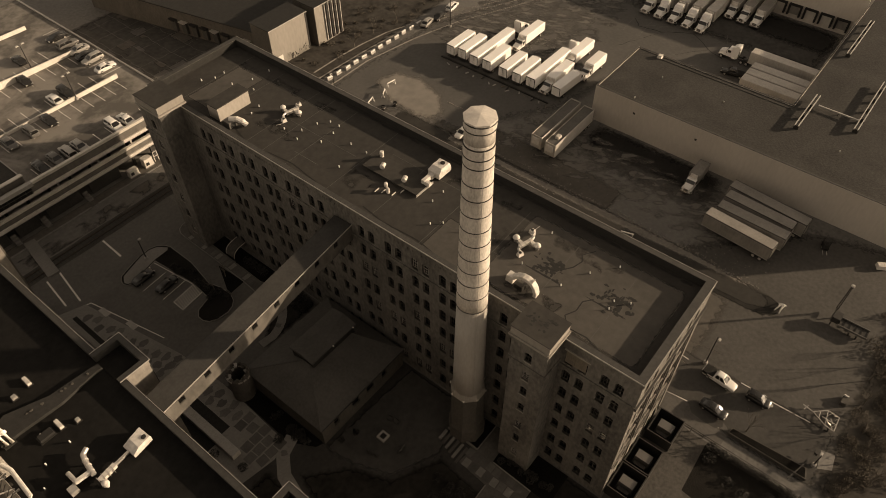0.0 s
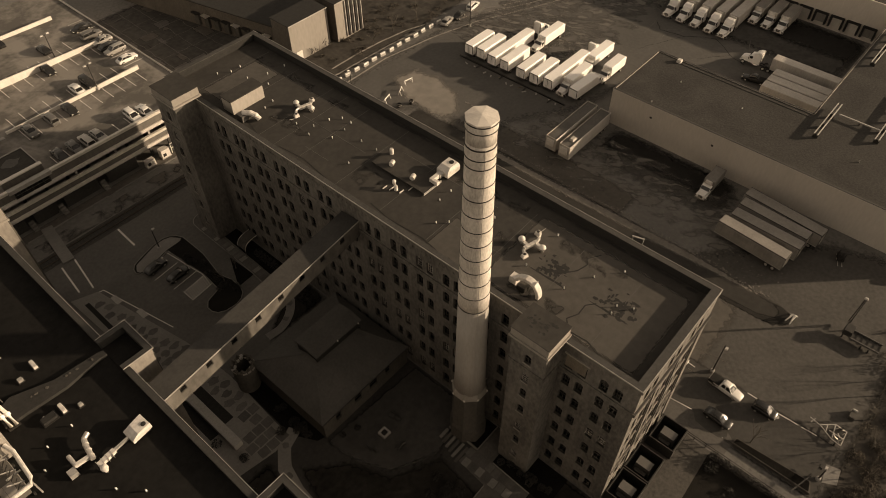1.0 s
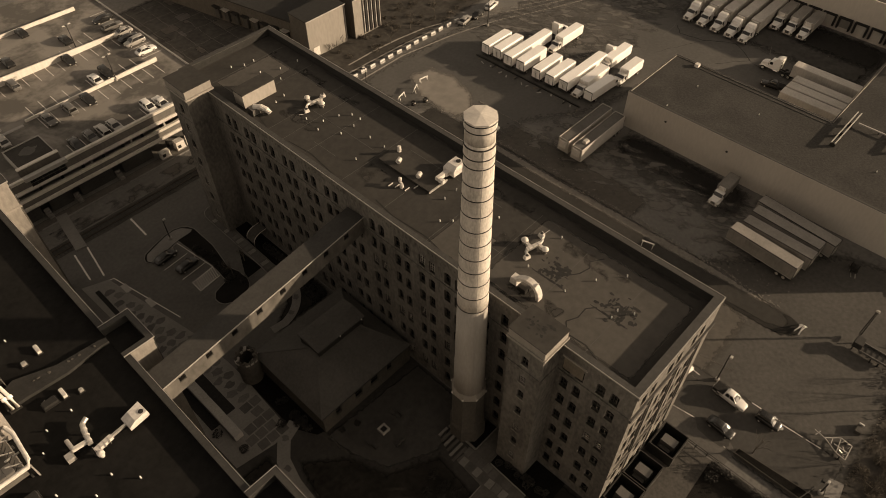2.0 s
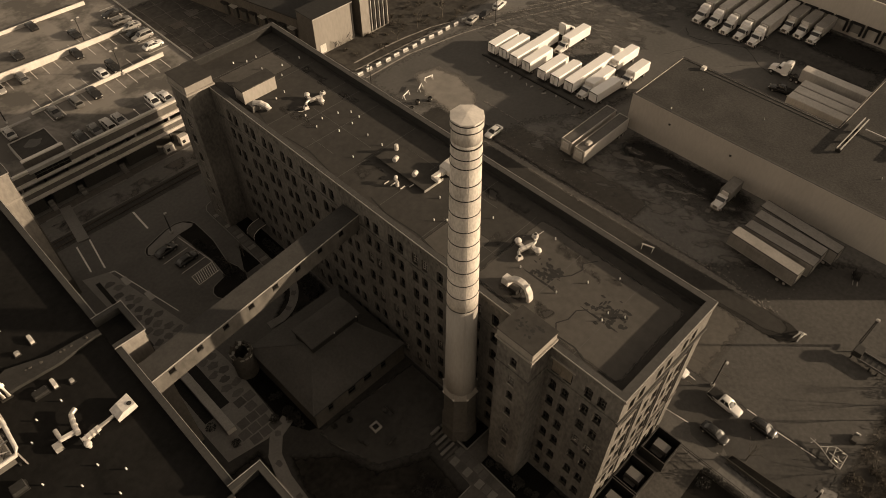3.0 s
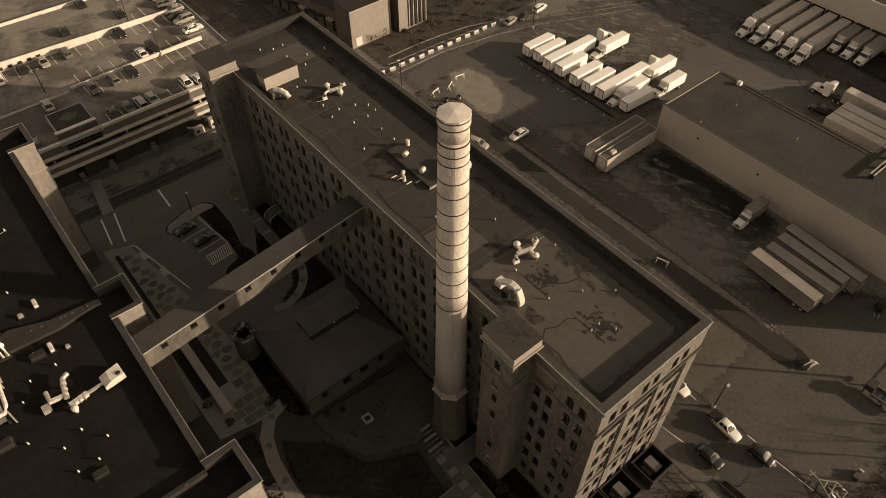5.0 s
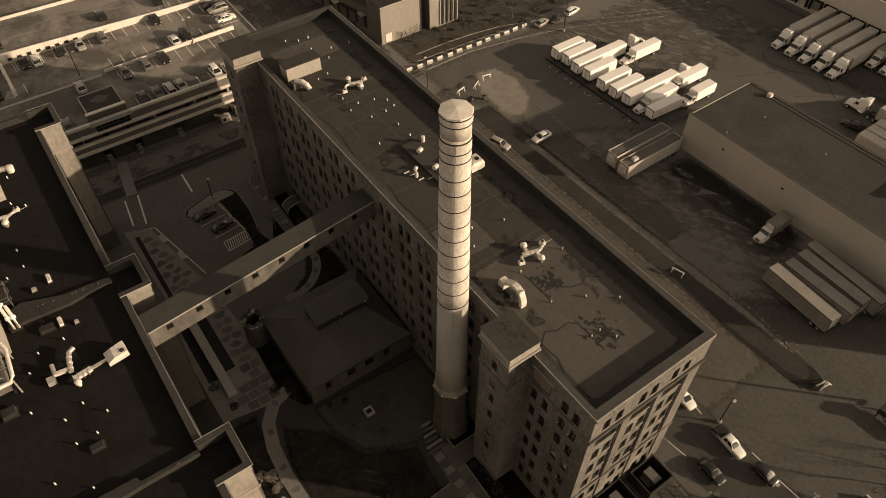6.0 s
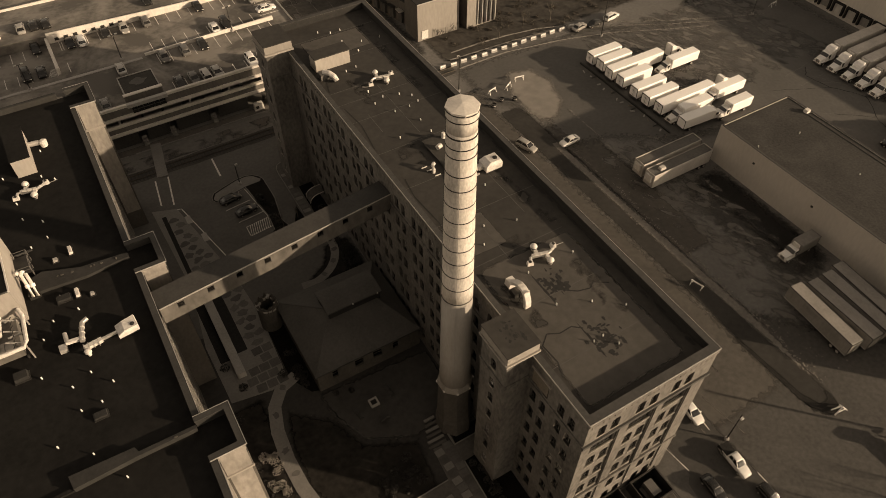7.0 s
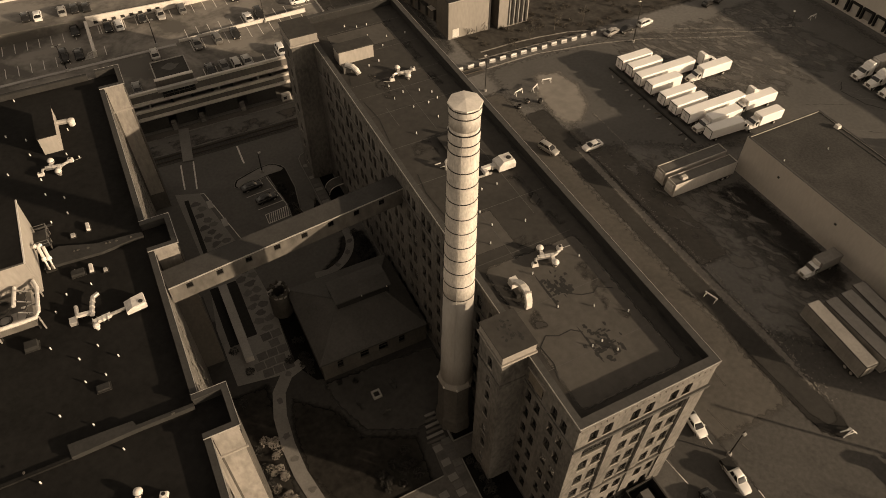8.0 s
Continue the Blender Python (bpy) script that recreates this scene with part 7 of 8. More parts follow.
# The looped duct by the near tower.
lp = thing("looped_duct", "bent white duct looping down onto the roof", "ductwork")
g = Geo()
run = [(4.15, 20.2, 0.75), (4.25, 19.6, 1.3), (4.3, 18.9, 1.6), (4.3, 18.1, 1.65), (4.2, 17.4, 1.5), (4.05, 16.9, 1.1), (3.95, 16.65, 0.6), (3.9, 16.6, 0.0)]
rows = []
for k, (x, y, z) in enumerate(run):
    y0, z0, y1, z1 = run[max(k - 1, 0)][1], run[max(k - 1, 0)][2], run[min(k + 1, 7)][1], run[min(k + 1, 7)][2]
    d = math.hypot(y1 - y0, z1 - z0)
    ny, nz = -(z1 - z0) / d * 0.25, (y1 - y0) / d * 0.25
    rows.append([(x - 0.42, y + ny, RZ + z + nz), (x + 0.42, y + ny, RZ + z + nz), (x + 0.42, y - ny, RZ + z - nz), (x - 0.42, y - ny, RZ + z - nz)])
g.rings(rows)
part("duct", g, WHITE_METAL, lp, bevel=0.06)
part("base_box", Geo().box(3.6, 19.9, RZ, 4.7, 21.0, RZ + 1.05, 0.08), WHITE_METAL, lp)
part("motor", Geo().box(3.3, 18.3, RZ, 3.95, 19.5, RZ + 0.7, 0.04), IRON, lp)
part("motor", Geo().box(4.0, 18.2, RZ, 4.5, 18.8, RZ + 0.45, 0.04), IRON, lp)
for y in (17.3, 18.7):
    part("hoop", Geo().box(3.9, y, RZ + 1.25, 4.62, y + 0.06, RZ + 1.97), STEEL, lp)

# Penthouse and its unit at the far end of the mill roof.
ph = thing("roof_penthouse", "flat rooftop penthouse with a sunlit pale wall", "penthouse")
part("shell", Geo().box(2.1, 74.3, RZ, 8.3, 76.8, RZ + 2.4), CREAM, ph)
part("roof_slab", Geo().box(1.95, 74.15, RZ + 2.4, 8.45, 76.95, RZ + 2.55), ROOF, ph)
un = thing("rooftop_unit", "bulky pale fan unit with a curved intake", "air handler")
part("casing", Geo().box(1.8, 71.6, RZ, 3.2, 73.2, RZ + 1.0, 0.05), PAINT_GREY, un)
g = Geo()
g.tube([(2.6, 72.4, RZ + 1.1), (3.3, 71.4, RZ + 1.2), (3.7, 70.6, RZ + 0.9), (3.9, 70.1, RZ + 0.3)], 0.45, 10)
part("intake", g, WHITE_METAL, un)

# The raised platform with drum fans in the middle of the roof.
pf = thing("fan_platform", "low dark timber fan platform on the roof", "platform")
part("deck", Geo().box(8.1, 39.3, RZ + 0.3, 11.6, 49.6, RZ + 0.45), ROOF, pf)
for y in (39.8, 42.8, 45.8, 48.8):
    for x in (8.4, 11.2):
        part("post", Geo().box(x - 0.1, y - 0.1, RZ, x + 0.1, y + 0.1, RZ + 0.3), WOOD, pf)
part("fascia", Geo().box(8.0, 39.2, RZ + 0.1, 11.7, 39.3, RZ + 0.48), STEEL, pf)
for x, y, rot, z in ((11.3, 48.6, 0, 0.45), (9.5, 46.8, 90, 0.45), (9.3, 42.5, 90, 0.45)):
    dr = thing("drum_fan", "white ribbed drum fan on the platform", "fan", "drum fans on the platform")
    if rot:
        g = Geo()
        g.tube([(-0.55, 0, 0.55), (0.55, 0, 0.55)], 0.5, 14)
        part("drum", g, WHITE_METAL, dr)
        for k in (-0.35, 0, 0.35):
            g = Geo()
            g.tube([(k - 0.03, 0, 0.55), (k + 0.03, 0, 0.55)], 0.53, 14)
            part("hoop", g, STEEL, dr)
        part("cradle", Geo().box(-0.4, -0.35, 0, 0.4, 0.35, 0.25), IRON, dr)
    else:
        part("drum", Geo().lathe(0, 0, [(0.42, 0), (0.42, 1.2), (0.3, 1.3)], 14), WHITE_METAL, dr)
        part("hoop", Geo().lathe(0, 0, [(0.45, 0.5), (0.45, 0.6)], 14), STEEL, dr)
    dr.matrix_basis = pose(x, y, RZ + z, 0, 0, 20) @ Matrix.Diagonal((0.72, 0.72, 0.75, 1))
sm = thing("exhaust_fan", "small white elbow exhaust on the roof", "fan")
g = Geo()
g.tube([(6.4, 43.1, RZ), (6.4, 43.1, RZ + 0.7), (6.5, 43.5, RZ + 1.0), (6.9, 43.9, RZ + 0.9)], 0.28, 10)
part("elbow", g, WHITE_METAL, sm)
for i, (x, y) in enumerate(((5.3, 44.6), (5.7, 43.7), (6.2, 42.2), (7.4, 41.6))):
    tagged(part("timber_offcut", Geo().box(x, y, RZ + 0.004, x + 0.9, y + 0.12, RZ + 0.12), WHITE_METAL), "pale batten lying on the roof", "batten", "battens on the roof")
hu = thing("hooded_unit", "cream hooded air unit near the east parapet", "air handler")
hb = Geo()
hb.rings([[(12.7, 38.9, RZ + z), (15.4, 38.9, RZ + z), (15.4, 41.0, RZ + z), (12.7, 41.0, RZ + z)] for z in (0.25, 1.15)] + [[(13.5, 39.1, RZ + 1.65), (15.2, 39.1, RZ + 1.65), (15.2, 40.8, RZ + 1.65), (13.5, 40.8, RZ + 1.65)]])
part("casing", hb, WHITE_METAL, hu)
part("fan_grille", Geo().lathe(14.6, 39.8, [(0.36, RZ + 1.65), (0.36, RZ + 1.74), (0.2, RZ + 1.78)], 16), IRON, hu)
part("skid", Geo().box(12.7, 39.0, RZ, 15.3, 40.9, RZ + 0.25), IRON, hu)
part("side_duct", Geo().box(11.9, 39.6, RZ + 0.45, 12.7, 40.5, RZ + 1.0, 0.03), STEEL, hu)
part("elbow_duct", Geo().box(10.4, 39.75, RZ + 0.5, 11.9, 40.4, RZ + 1.1, 0.05), WHITE_METAL, hu)
part("elbow_duct", Geo().box(10.4, 38.9, RZ + 0.46, 11.0, 39.75, RZ + 1.05, 0.05), WHITE_METAL, hu)

# ---- equipment on the west mill's roof ----
xu = thing("hooded_unit", "cream hooded air unit with long ducts on a black roof", "air handler")
g = Geo()
g.rings([[(-39.4, 38.1, LZ + z), (-37.0, 38.4, LZ + z), (-37.1, 40.3, LZ + z), (-39.5, 39.9, LZ + z)] for z in (0.3, 0.85)] + [[(-38.6, 38.25, LZ + 1.2), (-37.05, 38.45, LZ + 1.2), (-37.15, 40.2, LZ + 1.2), (-38.6, 39.9, LZ + 1.2)]])
part("casing", g, WHITE_METAL, xu)
part("fan_grille", Geo().lathe(-37.55, 38.85, [(0.27, LZ + 1.19), (0.27, LZ + 1.28), (0.12, LZ + 1.32)], 16), IRON, xu)
part("skid", Geo().box(-39.2, 38.4, LZ, -37.2, 39.9, LZ + 0.3), IRON, xu)
g = Geo()
g.bar((-39.4, 39.0, LZ + 0.7), (-41.3, 38.9, LZ + 0.6), 0.26, 0.34)
part("flexible_duct", g, STEEL, xu)
g = Geo()
g.bar((-41.2, 38.9, LZ + 0.6), (-43.2, 38.6, LZ + 0.6), 0.58, 0.45)
part("trunk_duct", g, WHITE_METAL, xu)
part("fan_hood", Geo().lathe(-43.0, 37.9, [(0.22, LZ), (0.22, LZ + 0.5), (0.4, LZ + 0.55), (0.38, LZ + 0.85), (0.1, LZ + 1.0)], 16), WHITE_METAL, xu)
g = Geo()
g.tube([(-43.2, 39.6, LZ + 0.8), (-43.0, 41.2, LZ + 0.8), (-42.7, 42.4, LZ + 0.8)], 0.29, 12)
part("round_duct", g, STEEL, xu)
g = Geo()
g.bar((-43.1, 40.1, LZ + 0.8), (-44.9, 40.3, LZ + 0.8), 0.42, 0.4)
part("branch_duct", g, WHITE_METAL, xu)
g = Geo()
g.tube([(-44.8, 40.2, LZ + 0.8), (-44.8, 41.8, LZ + 0.8)], 0.25, 12)
part("round_duct", g, STEEL, xu)
g = Geo()
g.tube([(-42.7, 42.4, LZ + 0.8), (-42.0, 42.7, LZ + 0.9)], 0.28, 12)
part("round_duct", g, STEEL, xu)
for k in range(4):
    part("flange", Geo().box(-43.3 + k * 0.55, 38.3, LZ + 0.34, -43.24 + k * 0.55, 39.1, LZ + 0.86), STEEL, xu)
for k in range(3):
    g = Geo()
    g.tube([(-43.15 + 0.13 * k, 40.0 + 0.8 * k, LZ + 0.8), (-43.14 + 0.13 * k, 40.07 + 0.8 * k, LZ + 0.8)], 0.34, 12)
    part("flange", g, WHITE_METAL, xu)
part("motor", Geo().box(-45.9, 39.6, LZ, -45.0, 40.6, LZ + 0.6, 0.05), STEEL, xu)
g = Geo()
for x, y in ((-43.5, 38.5), (-41.8, 38.9), (-44.5, 40.2), (-43.0, 41.5)):
    g.box(x - 0.06, y - 0.06, LZ, x + 0.06, y + 0.06, LZ + 0.6)
part("support", g, IRON, xu)
# The last box is a stand-in for a shapeless dark heap.
for x, y, w, d, h, mt, lab in ((-42.3, 48.0, 0.5, 1.4, 0.5, WHITE_METAL, "small white vent box on the black roof"), (-41.6, 55.8, 0.5, 1.4, 0.5, WHITE_METAL, "small white vent box on the black roof"),
                               (-43.9, 47.9, 1.6, 1.0, 0.5, ROOF_PATCH, "dark roof hatch on the black roof"), (-43.7, 29.2, 1.4, 0.9, 0.4, ROOF_PATCH, "dark roof hatch on the black roof"), (-40.7, 46.9, 0.5, 0.5, 0.45, STEEL, "small steel roof fan"),
                               (-43.6, 55.0, 0.6, 0.6, 0.45, STEEL, "small steel roof fan"), (-50.3, 38.6, 1.5, 1.2, 0.7, ROOF_PATCH, "dark low box standing for a roof heap")):
    b = thing("roof_box", lab, "vent", "small boxes on the black roof")
    part("box", Geo().box(x - w / 2, y - d / 2, LZ, x + w / 2, y + d / 2, LZ + h, 0.06), mt, b)
    part("kerb", Geo().box(x - w / 2 - 0.1, y - d / 2 - 0.1, LZ, x + w / 2 + 0.1, y + d / 2 + 0.1, LZ + 0.12), IRON, b)
p2 = thing("roof_penthouse", "rooftop penthouse with sunlit cream walls", "penthouse")
part("shell", Geo().box(-54.5, 46.9, LZ, -48.2, 58.6, LZ + 5.5), CREAM, p2)
part("roof_slab", Geo().box(-54.6, 46.95, LZ + 5.5, -48.3, 58.7, LZ + 5.56), ROOF_L, p2)
part("roof_edge", Geo().box(-48.3, 46.8, LZ + 5.45, -48.12, 58.75, LZ + 5.62), WHITE_METAL, p2, "thin white roof edge")
part("roof_edge", Geo().box(-54.6, 46.8, LZ + 5.45, -48.3, 46.95, LZ + 5.62), COPING, p2)
# A small steel service gantry and a pair of lagged pipes on the penthouse's east wall.
ga = thing("service_gantry", "open steel service platform against the penthouse wall", "platform")
part("grating", Geo().box(-48.2, 53.6, LZ + 0.95, -46.2, 57.0, LZ + 1.02), IRON, ga)
for x, y in ((-46.3, 53.7), (-46.3, 55.3), (-46.3, 56.9), (-48.0, 53.7), (-48.0, 56.9)):
    part("post", Geo().box(x - 0.05, y - 0.05, LZ, x + 0.05, y + 0.05, LZ + 2.0), PAINT_GREY, ga)
for z in (1.5, 2.0):
    part("rail", Geo().bar((-46.3, 53.7, LZ + z), (-46.3, 56.9, LZ + z), 0.06, 0.06), PAINT_GREY, ga)
    for y in (53.7, 56.9):
        part("rail", Geo().bar((-48.0, y, LZ + z), (-46.3, y, LZ + z), 0.06, 0.06), PAINT_GREY, ga)
for y0, y1 in ((53.7, 55.3), (56.9, 55.3)):
    part("brace", Geo().bar((-46.3, y0, LZ + 0.1), (-46.3, y1, LZ + 0.95), 0.06, 0.06), PAINT_GREY, ga)
part("step_rail", Geo().bar((-47.7, 57.2, LZ + 1.2), (-46.0, 58.6, LZ + 0.1), 0.5, 0.08), IRON, ga)
lp2 = thing("lagged_pipes", "pair of thick white lagged pipes bending down to the roof", "pipes")
for k in (0.0, 0.55):
    part("pipe", Geo().tube([(-48.25 + k * 0.1, 52.6 - k * 0.15, LZ + 2.5), (-47.7 + k, 52.55 - k * 0.2, LZ + 2.55), (-47.35 + k, 52.2 - k * 0.2, LZ + 2.4), (-47.15 + k, 51.0 - k * 0.2, LZ + 1.4), (-47.1 + k, 50.0 - k * 0.2, LZ + 0.25)], 0.21, 12), WHITE_METAL, lp2, smooth=True)
    part("flange", Geo().tube([(-47.16 + k, 51.12 - k * 0.2, LZ + 1.5), (-47.14 + k, 50.82 - k * 0.2, LZ + 1.25)], 0.31, 12), PIPE_WHITE, lp2)
    part("flange", Geo().tube([(-47.75 + k, 52.57 - k * 0.2, LZ + 2.55), (-47.55 + k, 52.42 - k * 0.2, LZ + 2.5)], 0.28, 12), PIPE_WHITE, lp2)
part("saddle", Geo().box(-47.5, 49.75, LZ, -46.2, 50.2, LZ + 0.3), IRON, lp2)
p3 = thing("roof_penthouse", "narrow rooftop penthouse with sunlit cream walls", "penthouse")
part("shell", Geo().box(-45.1, 74.4, LZ, -42.5, 82.5, LZ + 2.9), CREAM, p3)
part("roof_slab", Geo().box(-45.2, 74.3, LZ + 2.9, -42.4, 82.7, LZ + 3.02), ROOF_L, p3)
fh = thing("exhaust_fan", "pale drum exhaust beside the penthouse", "fan")
g = Geo()
g.tube([(-42.5, 80.6, LZ + 0.7), (-41.0, 80.4, LZ + 0.7)], 0.4, 12)
part("drum", g, STEEL, fh)
part("hood", Geo().lathe(-40.5, 80.2, [(0.5, LZ), (0.6, LZ + 0.9), (0.3, LZ + 1.1)], 14), WHITE_METAL, fh)
tw = thing("cooling_tower", "cooling unit in a steel frame with thick white pipes", "cooling tower")
# The dark tone paints the shaded inside of the open frame.
part("tank", Geo().box(-53.6, 41.2, LZ + 0.5, -49.2, 46.0, LZ + 1.7), SPANDREL, tw)
for x, y in ((-53.5, 40.7), (-48.6, 40.7), (-48.4, 46.0), (-50.4, 46.0)):
    part("post", Geo().box(x, y, LZ, x + 0.15, y + 0.15, LZ + 2.4), STEEL, tw)
for x, y in ((-53.4, 41.0), (-53.4, 45.6), (-49.2, 41.0), (-49.2, 45.6)):
    part("leg", Geo().box(x, y, LZ, x + 0.2, y + 0.2, LZ + 0.5), IRON, tw)
for y in (42.2, 44.4):
    part("fan", Geo().lathe(-52.2, y, [(0.85, LZ + 1.7), (0.85, LZ + 2.1), (0.7, LZ + 2.1), (0.7, LZ + 1.8)], 20), IRON, tw)
for run in (((-53.6, 40.6, 2.5), (-48.7, 40.6, 2.5), (-48.4, 41.4, 2.5), (-48.2, 45.4, 2.5), (-48.5, 46.6, 2.6)), ((-50.6, 46.4, 2.6), (-50.8, 44.6, 2.6), (-50.9, 43.4, 2.6))):
    g = Geo()
    g.tube([(x, y, LZ + z) for x, y, z in run], 0.24, 10)
    part("pipe", g, WHITE_METAL, tw)
for y in (41.6, 43.4, 45.2):
    g = Geo()
    g.bar((-49.0, y, LZ + 2.3), (-50.4, y + 0.3, LZ + 2.9), 0.1, 0.12)
    part("strut", g, STEEL, tw)
g = Geo()
for i in range(7):
    g.bar((-49.9 + 0.1 * (i % 2), 41.2 + i * 0.7, LZ + 2.25), (-49.3, 41.2 + i * 0.7, LZ + 3.0), 0.08, 0.08)
part("lattice", g, IRON, tw)
for k in range(4):
    part("deck_panel", Geo().box(-53.6 + k * 0.92, 40.9, LZ + 1.75, -52.72 + k * 0.92, 43.0, LZ + 1.85), CREAM, tw)
for y in (41.0, 43.0, 45.6):
    part("rung", Geo().bar((-50.2, y, LZ + 2.3), (-48.7, y, LZ + 2.3), 0.14, 0.2), STEEL, tw)
# ---- street furniture and yard clutter ----
def lamp_post(x, y, h, z=0.0, arm=(0, 0), label="tall street lamp on a dark steel pole", heads=1):
    t = thing("street_lamp", label, "lamp", "lamp posts")
    part("pole", Geo().lathe(0, 0, [(0.13, 0), (0.1, h * 0.5), (0.07, h)], 8), IRON, t)
    part("base", Geo().lathe(0, 0, [(0.35, 0), (0.35, 0.5), (0.2, 0.55)], 10), CONCRETE, t)
    for k in range(heads):
        a_ = arm[1] + k * 180
        dx, dy = math.cos(radians(a_)) * arm[0], math.sin(radians(a_)) * arm[0]
        g = Geo()
        g.bar((0, 0, h - 0.05), (dx, dy, h + 0.1), 0.08, 0.08)
        part("arm", g, IRON, t)
        part("head", Geo().box(dx - 0.3, dy - 0.2, h, dx + 0.3, dy + 0.2, h + 0.18, 0.05), STEEL, t)
    t.matrix_basis = pose(x, y, z)
    return t


lamp_post(29.9, -2.2, 7.4, arm=(0.6, -140))
lamp_post(84.6, 93.3, 10.5, arm=(0.8, 90), label="tall utility lamp at the yard's edge")
lamp_post(41.3, 91.7, 9.0, arm=(0.6, 90), label="slim lamp post behind the mill")
lamp_post(125.6, 81.3, 4.0, arm=(0.5, 90), label="short lamp post in the yard")
lamp_post(-12.8, 87.6, 5.0, arm=(0.3, 0), label="small lamp post on the parking island")
for x, y in ((1.6, 126.6), (1.6, 144.0), (-23.0, 127.7), (-42.0, 126.0)):
    lamp_post(x, y, 6.0, DZ, (0.7, 10), "thin lamp post on the parking deck", 2)

barrier = thing("concrete_barrier", "white-topped concrete barrier in a curving row", "barrier", "barriers along the yard")
g = Geo()
g.rings([[(x, -0.3, 0), (x, 0.3, 0), (x, 0.28, 0.12), (x, 0.12, 0.35), (x, 0.1, 0.85), (x, -0.1, 0.85), (x, -0.12, 0.35), (x, -0.28, 0.12)] for x in (-0.78, 0.78)])
part("block", g, CONCRETE, barrier)
part("painted_top", Geo().box(-0.76, -0.13, 0.5, 0.76, 0.13, 0.87), PAINT_WHITE, barrier, "white painted upper half")
barrier.matrix_basis = pose(39.9, 101.4, 0)
for i in range(1, 15):
    x = 39.9 + i * 2.9
    copy_thing(barrier, pose(x, 101.4 - 0.06 * i + 0.12 * math.sin(i * 2.2), 0, 0, 0, -2 + 5 * math.sin(i * 1.7)))


def trestle(x, y, a_, w=2.4):
    t = thing("barricade", "white A-frame barricade on the asphalt", "barricade", "A-frame barricades")
    for z in (1.0,):
        part("board", Geo().box(-w / 2, -0.05, z - 0.14, w / 2, 0.05, z + 0.14), PAINT_WHITE, t)
    for s in (-1, 1):
        for d in (-1, 1):
            g = Geo()
            g.bar((s * (w / 2 - 0.2), d * 0.4, 0), (s * (w / 2 - 0.2), 0.05 * d, 1.1), 0.1, 0.1)
            part("leg", g, PAINT_WHITE, t)
    t.matrix_basis = pose(x, y, 0, 0, 0, a_)
    return t


for x, y, a_ in ((47.6, 87.3, 15), (51.8, 87.0, 30), (55.8, 88.3, -10), (46.9, 21.4, -74), (133.6, 81.6, 5)):
    trestle(x, y, a_)
af = thing("barricade", "folding white A-frame barricade at the lane's end", "barricade")
for (ax, ay), (bx, by) in (((47.0, -7.8), (48.2, -7.7)), ((49.4, -8.2), (48.3, -7.7)), ((47.3, -6.9), (48.2, -7.5)), ((49.2, -7.0), (48.3, -7.5))):
    part("leg", Geo().bar((ax, ay, 0.05), (bx, by, 1.25), 0.17, 0.12), PAINT_WHITE, af)
part("cross_bar", Geo().bar((47.5, -7.8, 0.5), (48.95, -8.0, 0.5), 0.1, 0.2), PAINT_WHITE, af)
part("cross_bar", Geo().bar((47.7, -7.15, 0.5), (48.8, -7.2, 0.5), 0.1, 0.2), PAINT_WHITE, af)
for x, y in ((50.4, 82.4), (47.7, 83.6), (45.0, 82.7)):
    dm = thing("oil_drum", "dark open steel drum on the ground", "drum", "drums by the sand")
    part("drum", Geo().lathe(0, 0, [(0.5, 0), (0.5, 0.9), (0.46, 0.9), (0.46, 0.2)], 16), IRON, dm)
    part("hoop", Geo().lathe(0, 0, [(0.52, 0.5), (0.54, 0.53), (0.52, 0.56)], 16), STEEL, dm)
    dm.matrix_basis = pose(x, y, 0)
bm_ = thing("trailer_stop_beam", "long low steel beam behind the parked trailers", "beam")
part("beam", Geo().box(72.4, 55.5, 0, 72.7, 86.5, 0.35), IRON, bm_)
for y in (59, 66, 73, 80):
    part("brace", Geo().box(71.0, y, 0, 72.4, y + 0.2, 0.2), IRON, bm_)

random.seed(41)
for i in range(16):
    x, y = random.uniform(70.6, 72.2), 55.5 + i * 1.95 + random.uniform(-0.5, 0.5)
    w, d = random.uniform(0.15, 0.4), random.uniform(0.3, 1.1)
    s_ = tagged(part("timber_scrap", Geo().box(-w / 2, -d / 2, 0, w / 2, d / 2, random.uniform(0.06, 0.25)), CONCRETE if i % 3 else WOOD), "pale scrap lying behind the parked trailers", "scrap", "scraps behind the trailers")
    s_.matrix_basis = pose(x, y, 0, 0, 0, random.uniform(0, 180))
for x, y in ((75.0, 36.7), (85.2, 35.5), (85.1, 21.5), (84.0, -2.5)):
    copy_thing(first, pose(x, y, wz))

# Street side at the mill's end: fence, planter wall, lines, plant enclosures.
g = Geo()
for (ax, ay), (bx, by) in (((29.1, 2.6), (28.9, 0.2)), ((30.0, -8.2), (30.0, -10.0)), ((29.7, -13.1), (29.8, -16.4)), ((29.8, -16.9), (29.9, -19.2)), ((21.2, 1.2), (21.7, -3.0)), ((20.4, -8.6), (20.3, -10.0))):
    g.bar((ax, ay, 0.016), (bx, by, 0.016), 0.14, 0.008)
sheet("kerb_line", g, LINE, "pale broken lines painted on the asphalt", "marking")
patch("old_kerb", [(17.6, 0), (21.6, 1.2), (21.4, -3.4), (20.3, -4.3), (20.0, -6.2), (20.0, -8.1), (20.4, -8.8), (21.0, -9.1), (21.7, -8.9), (21.3, -9.6), (20.5, -10.3), (17.4, -10)], WORN_WALK, "worn pale concrete pavement", 0.02)
patch("yard_floor", ragged(-6, -30, 17.2, -0.2, 0.3, 2, 31), STAINED, "stained concrete behind the mill's end", 0.012)
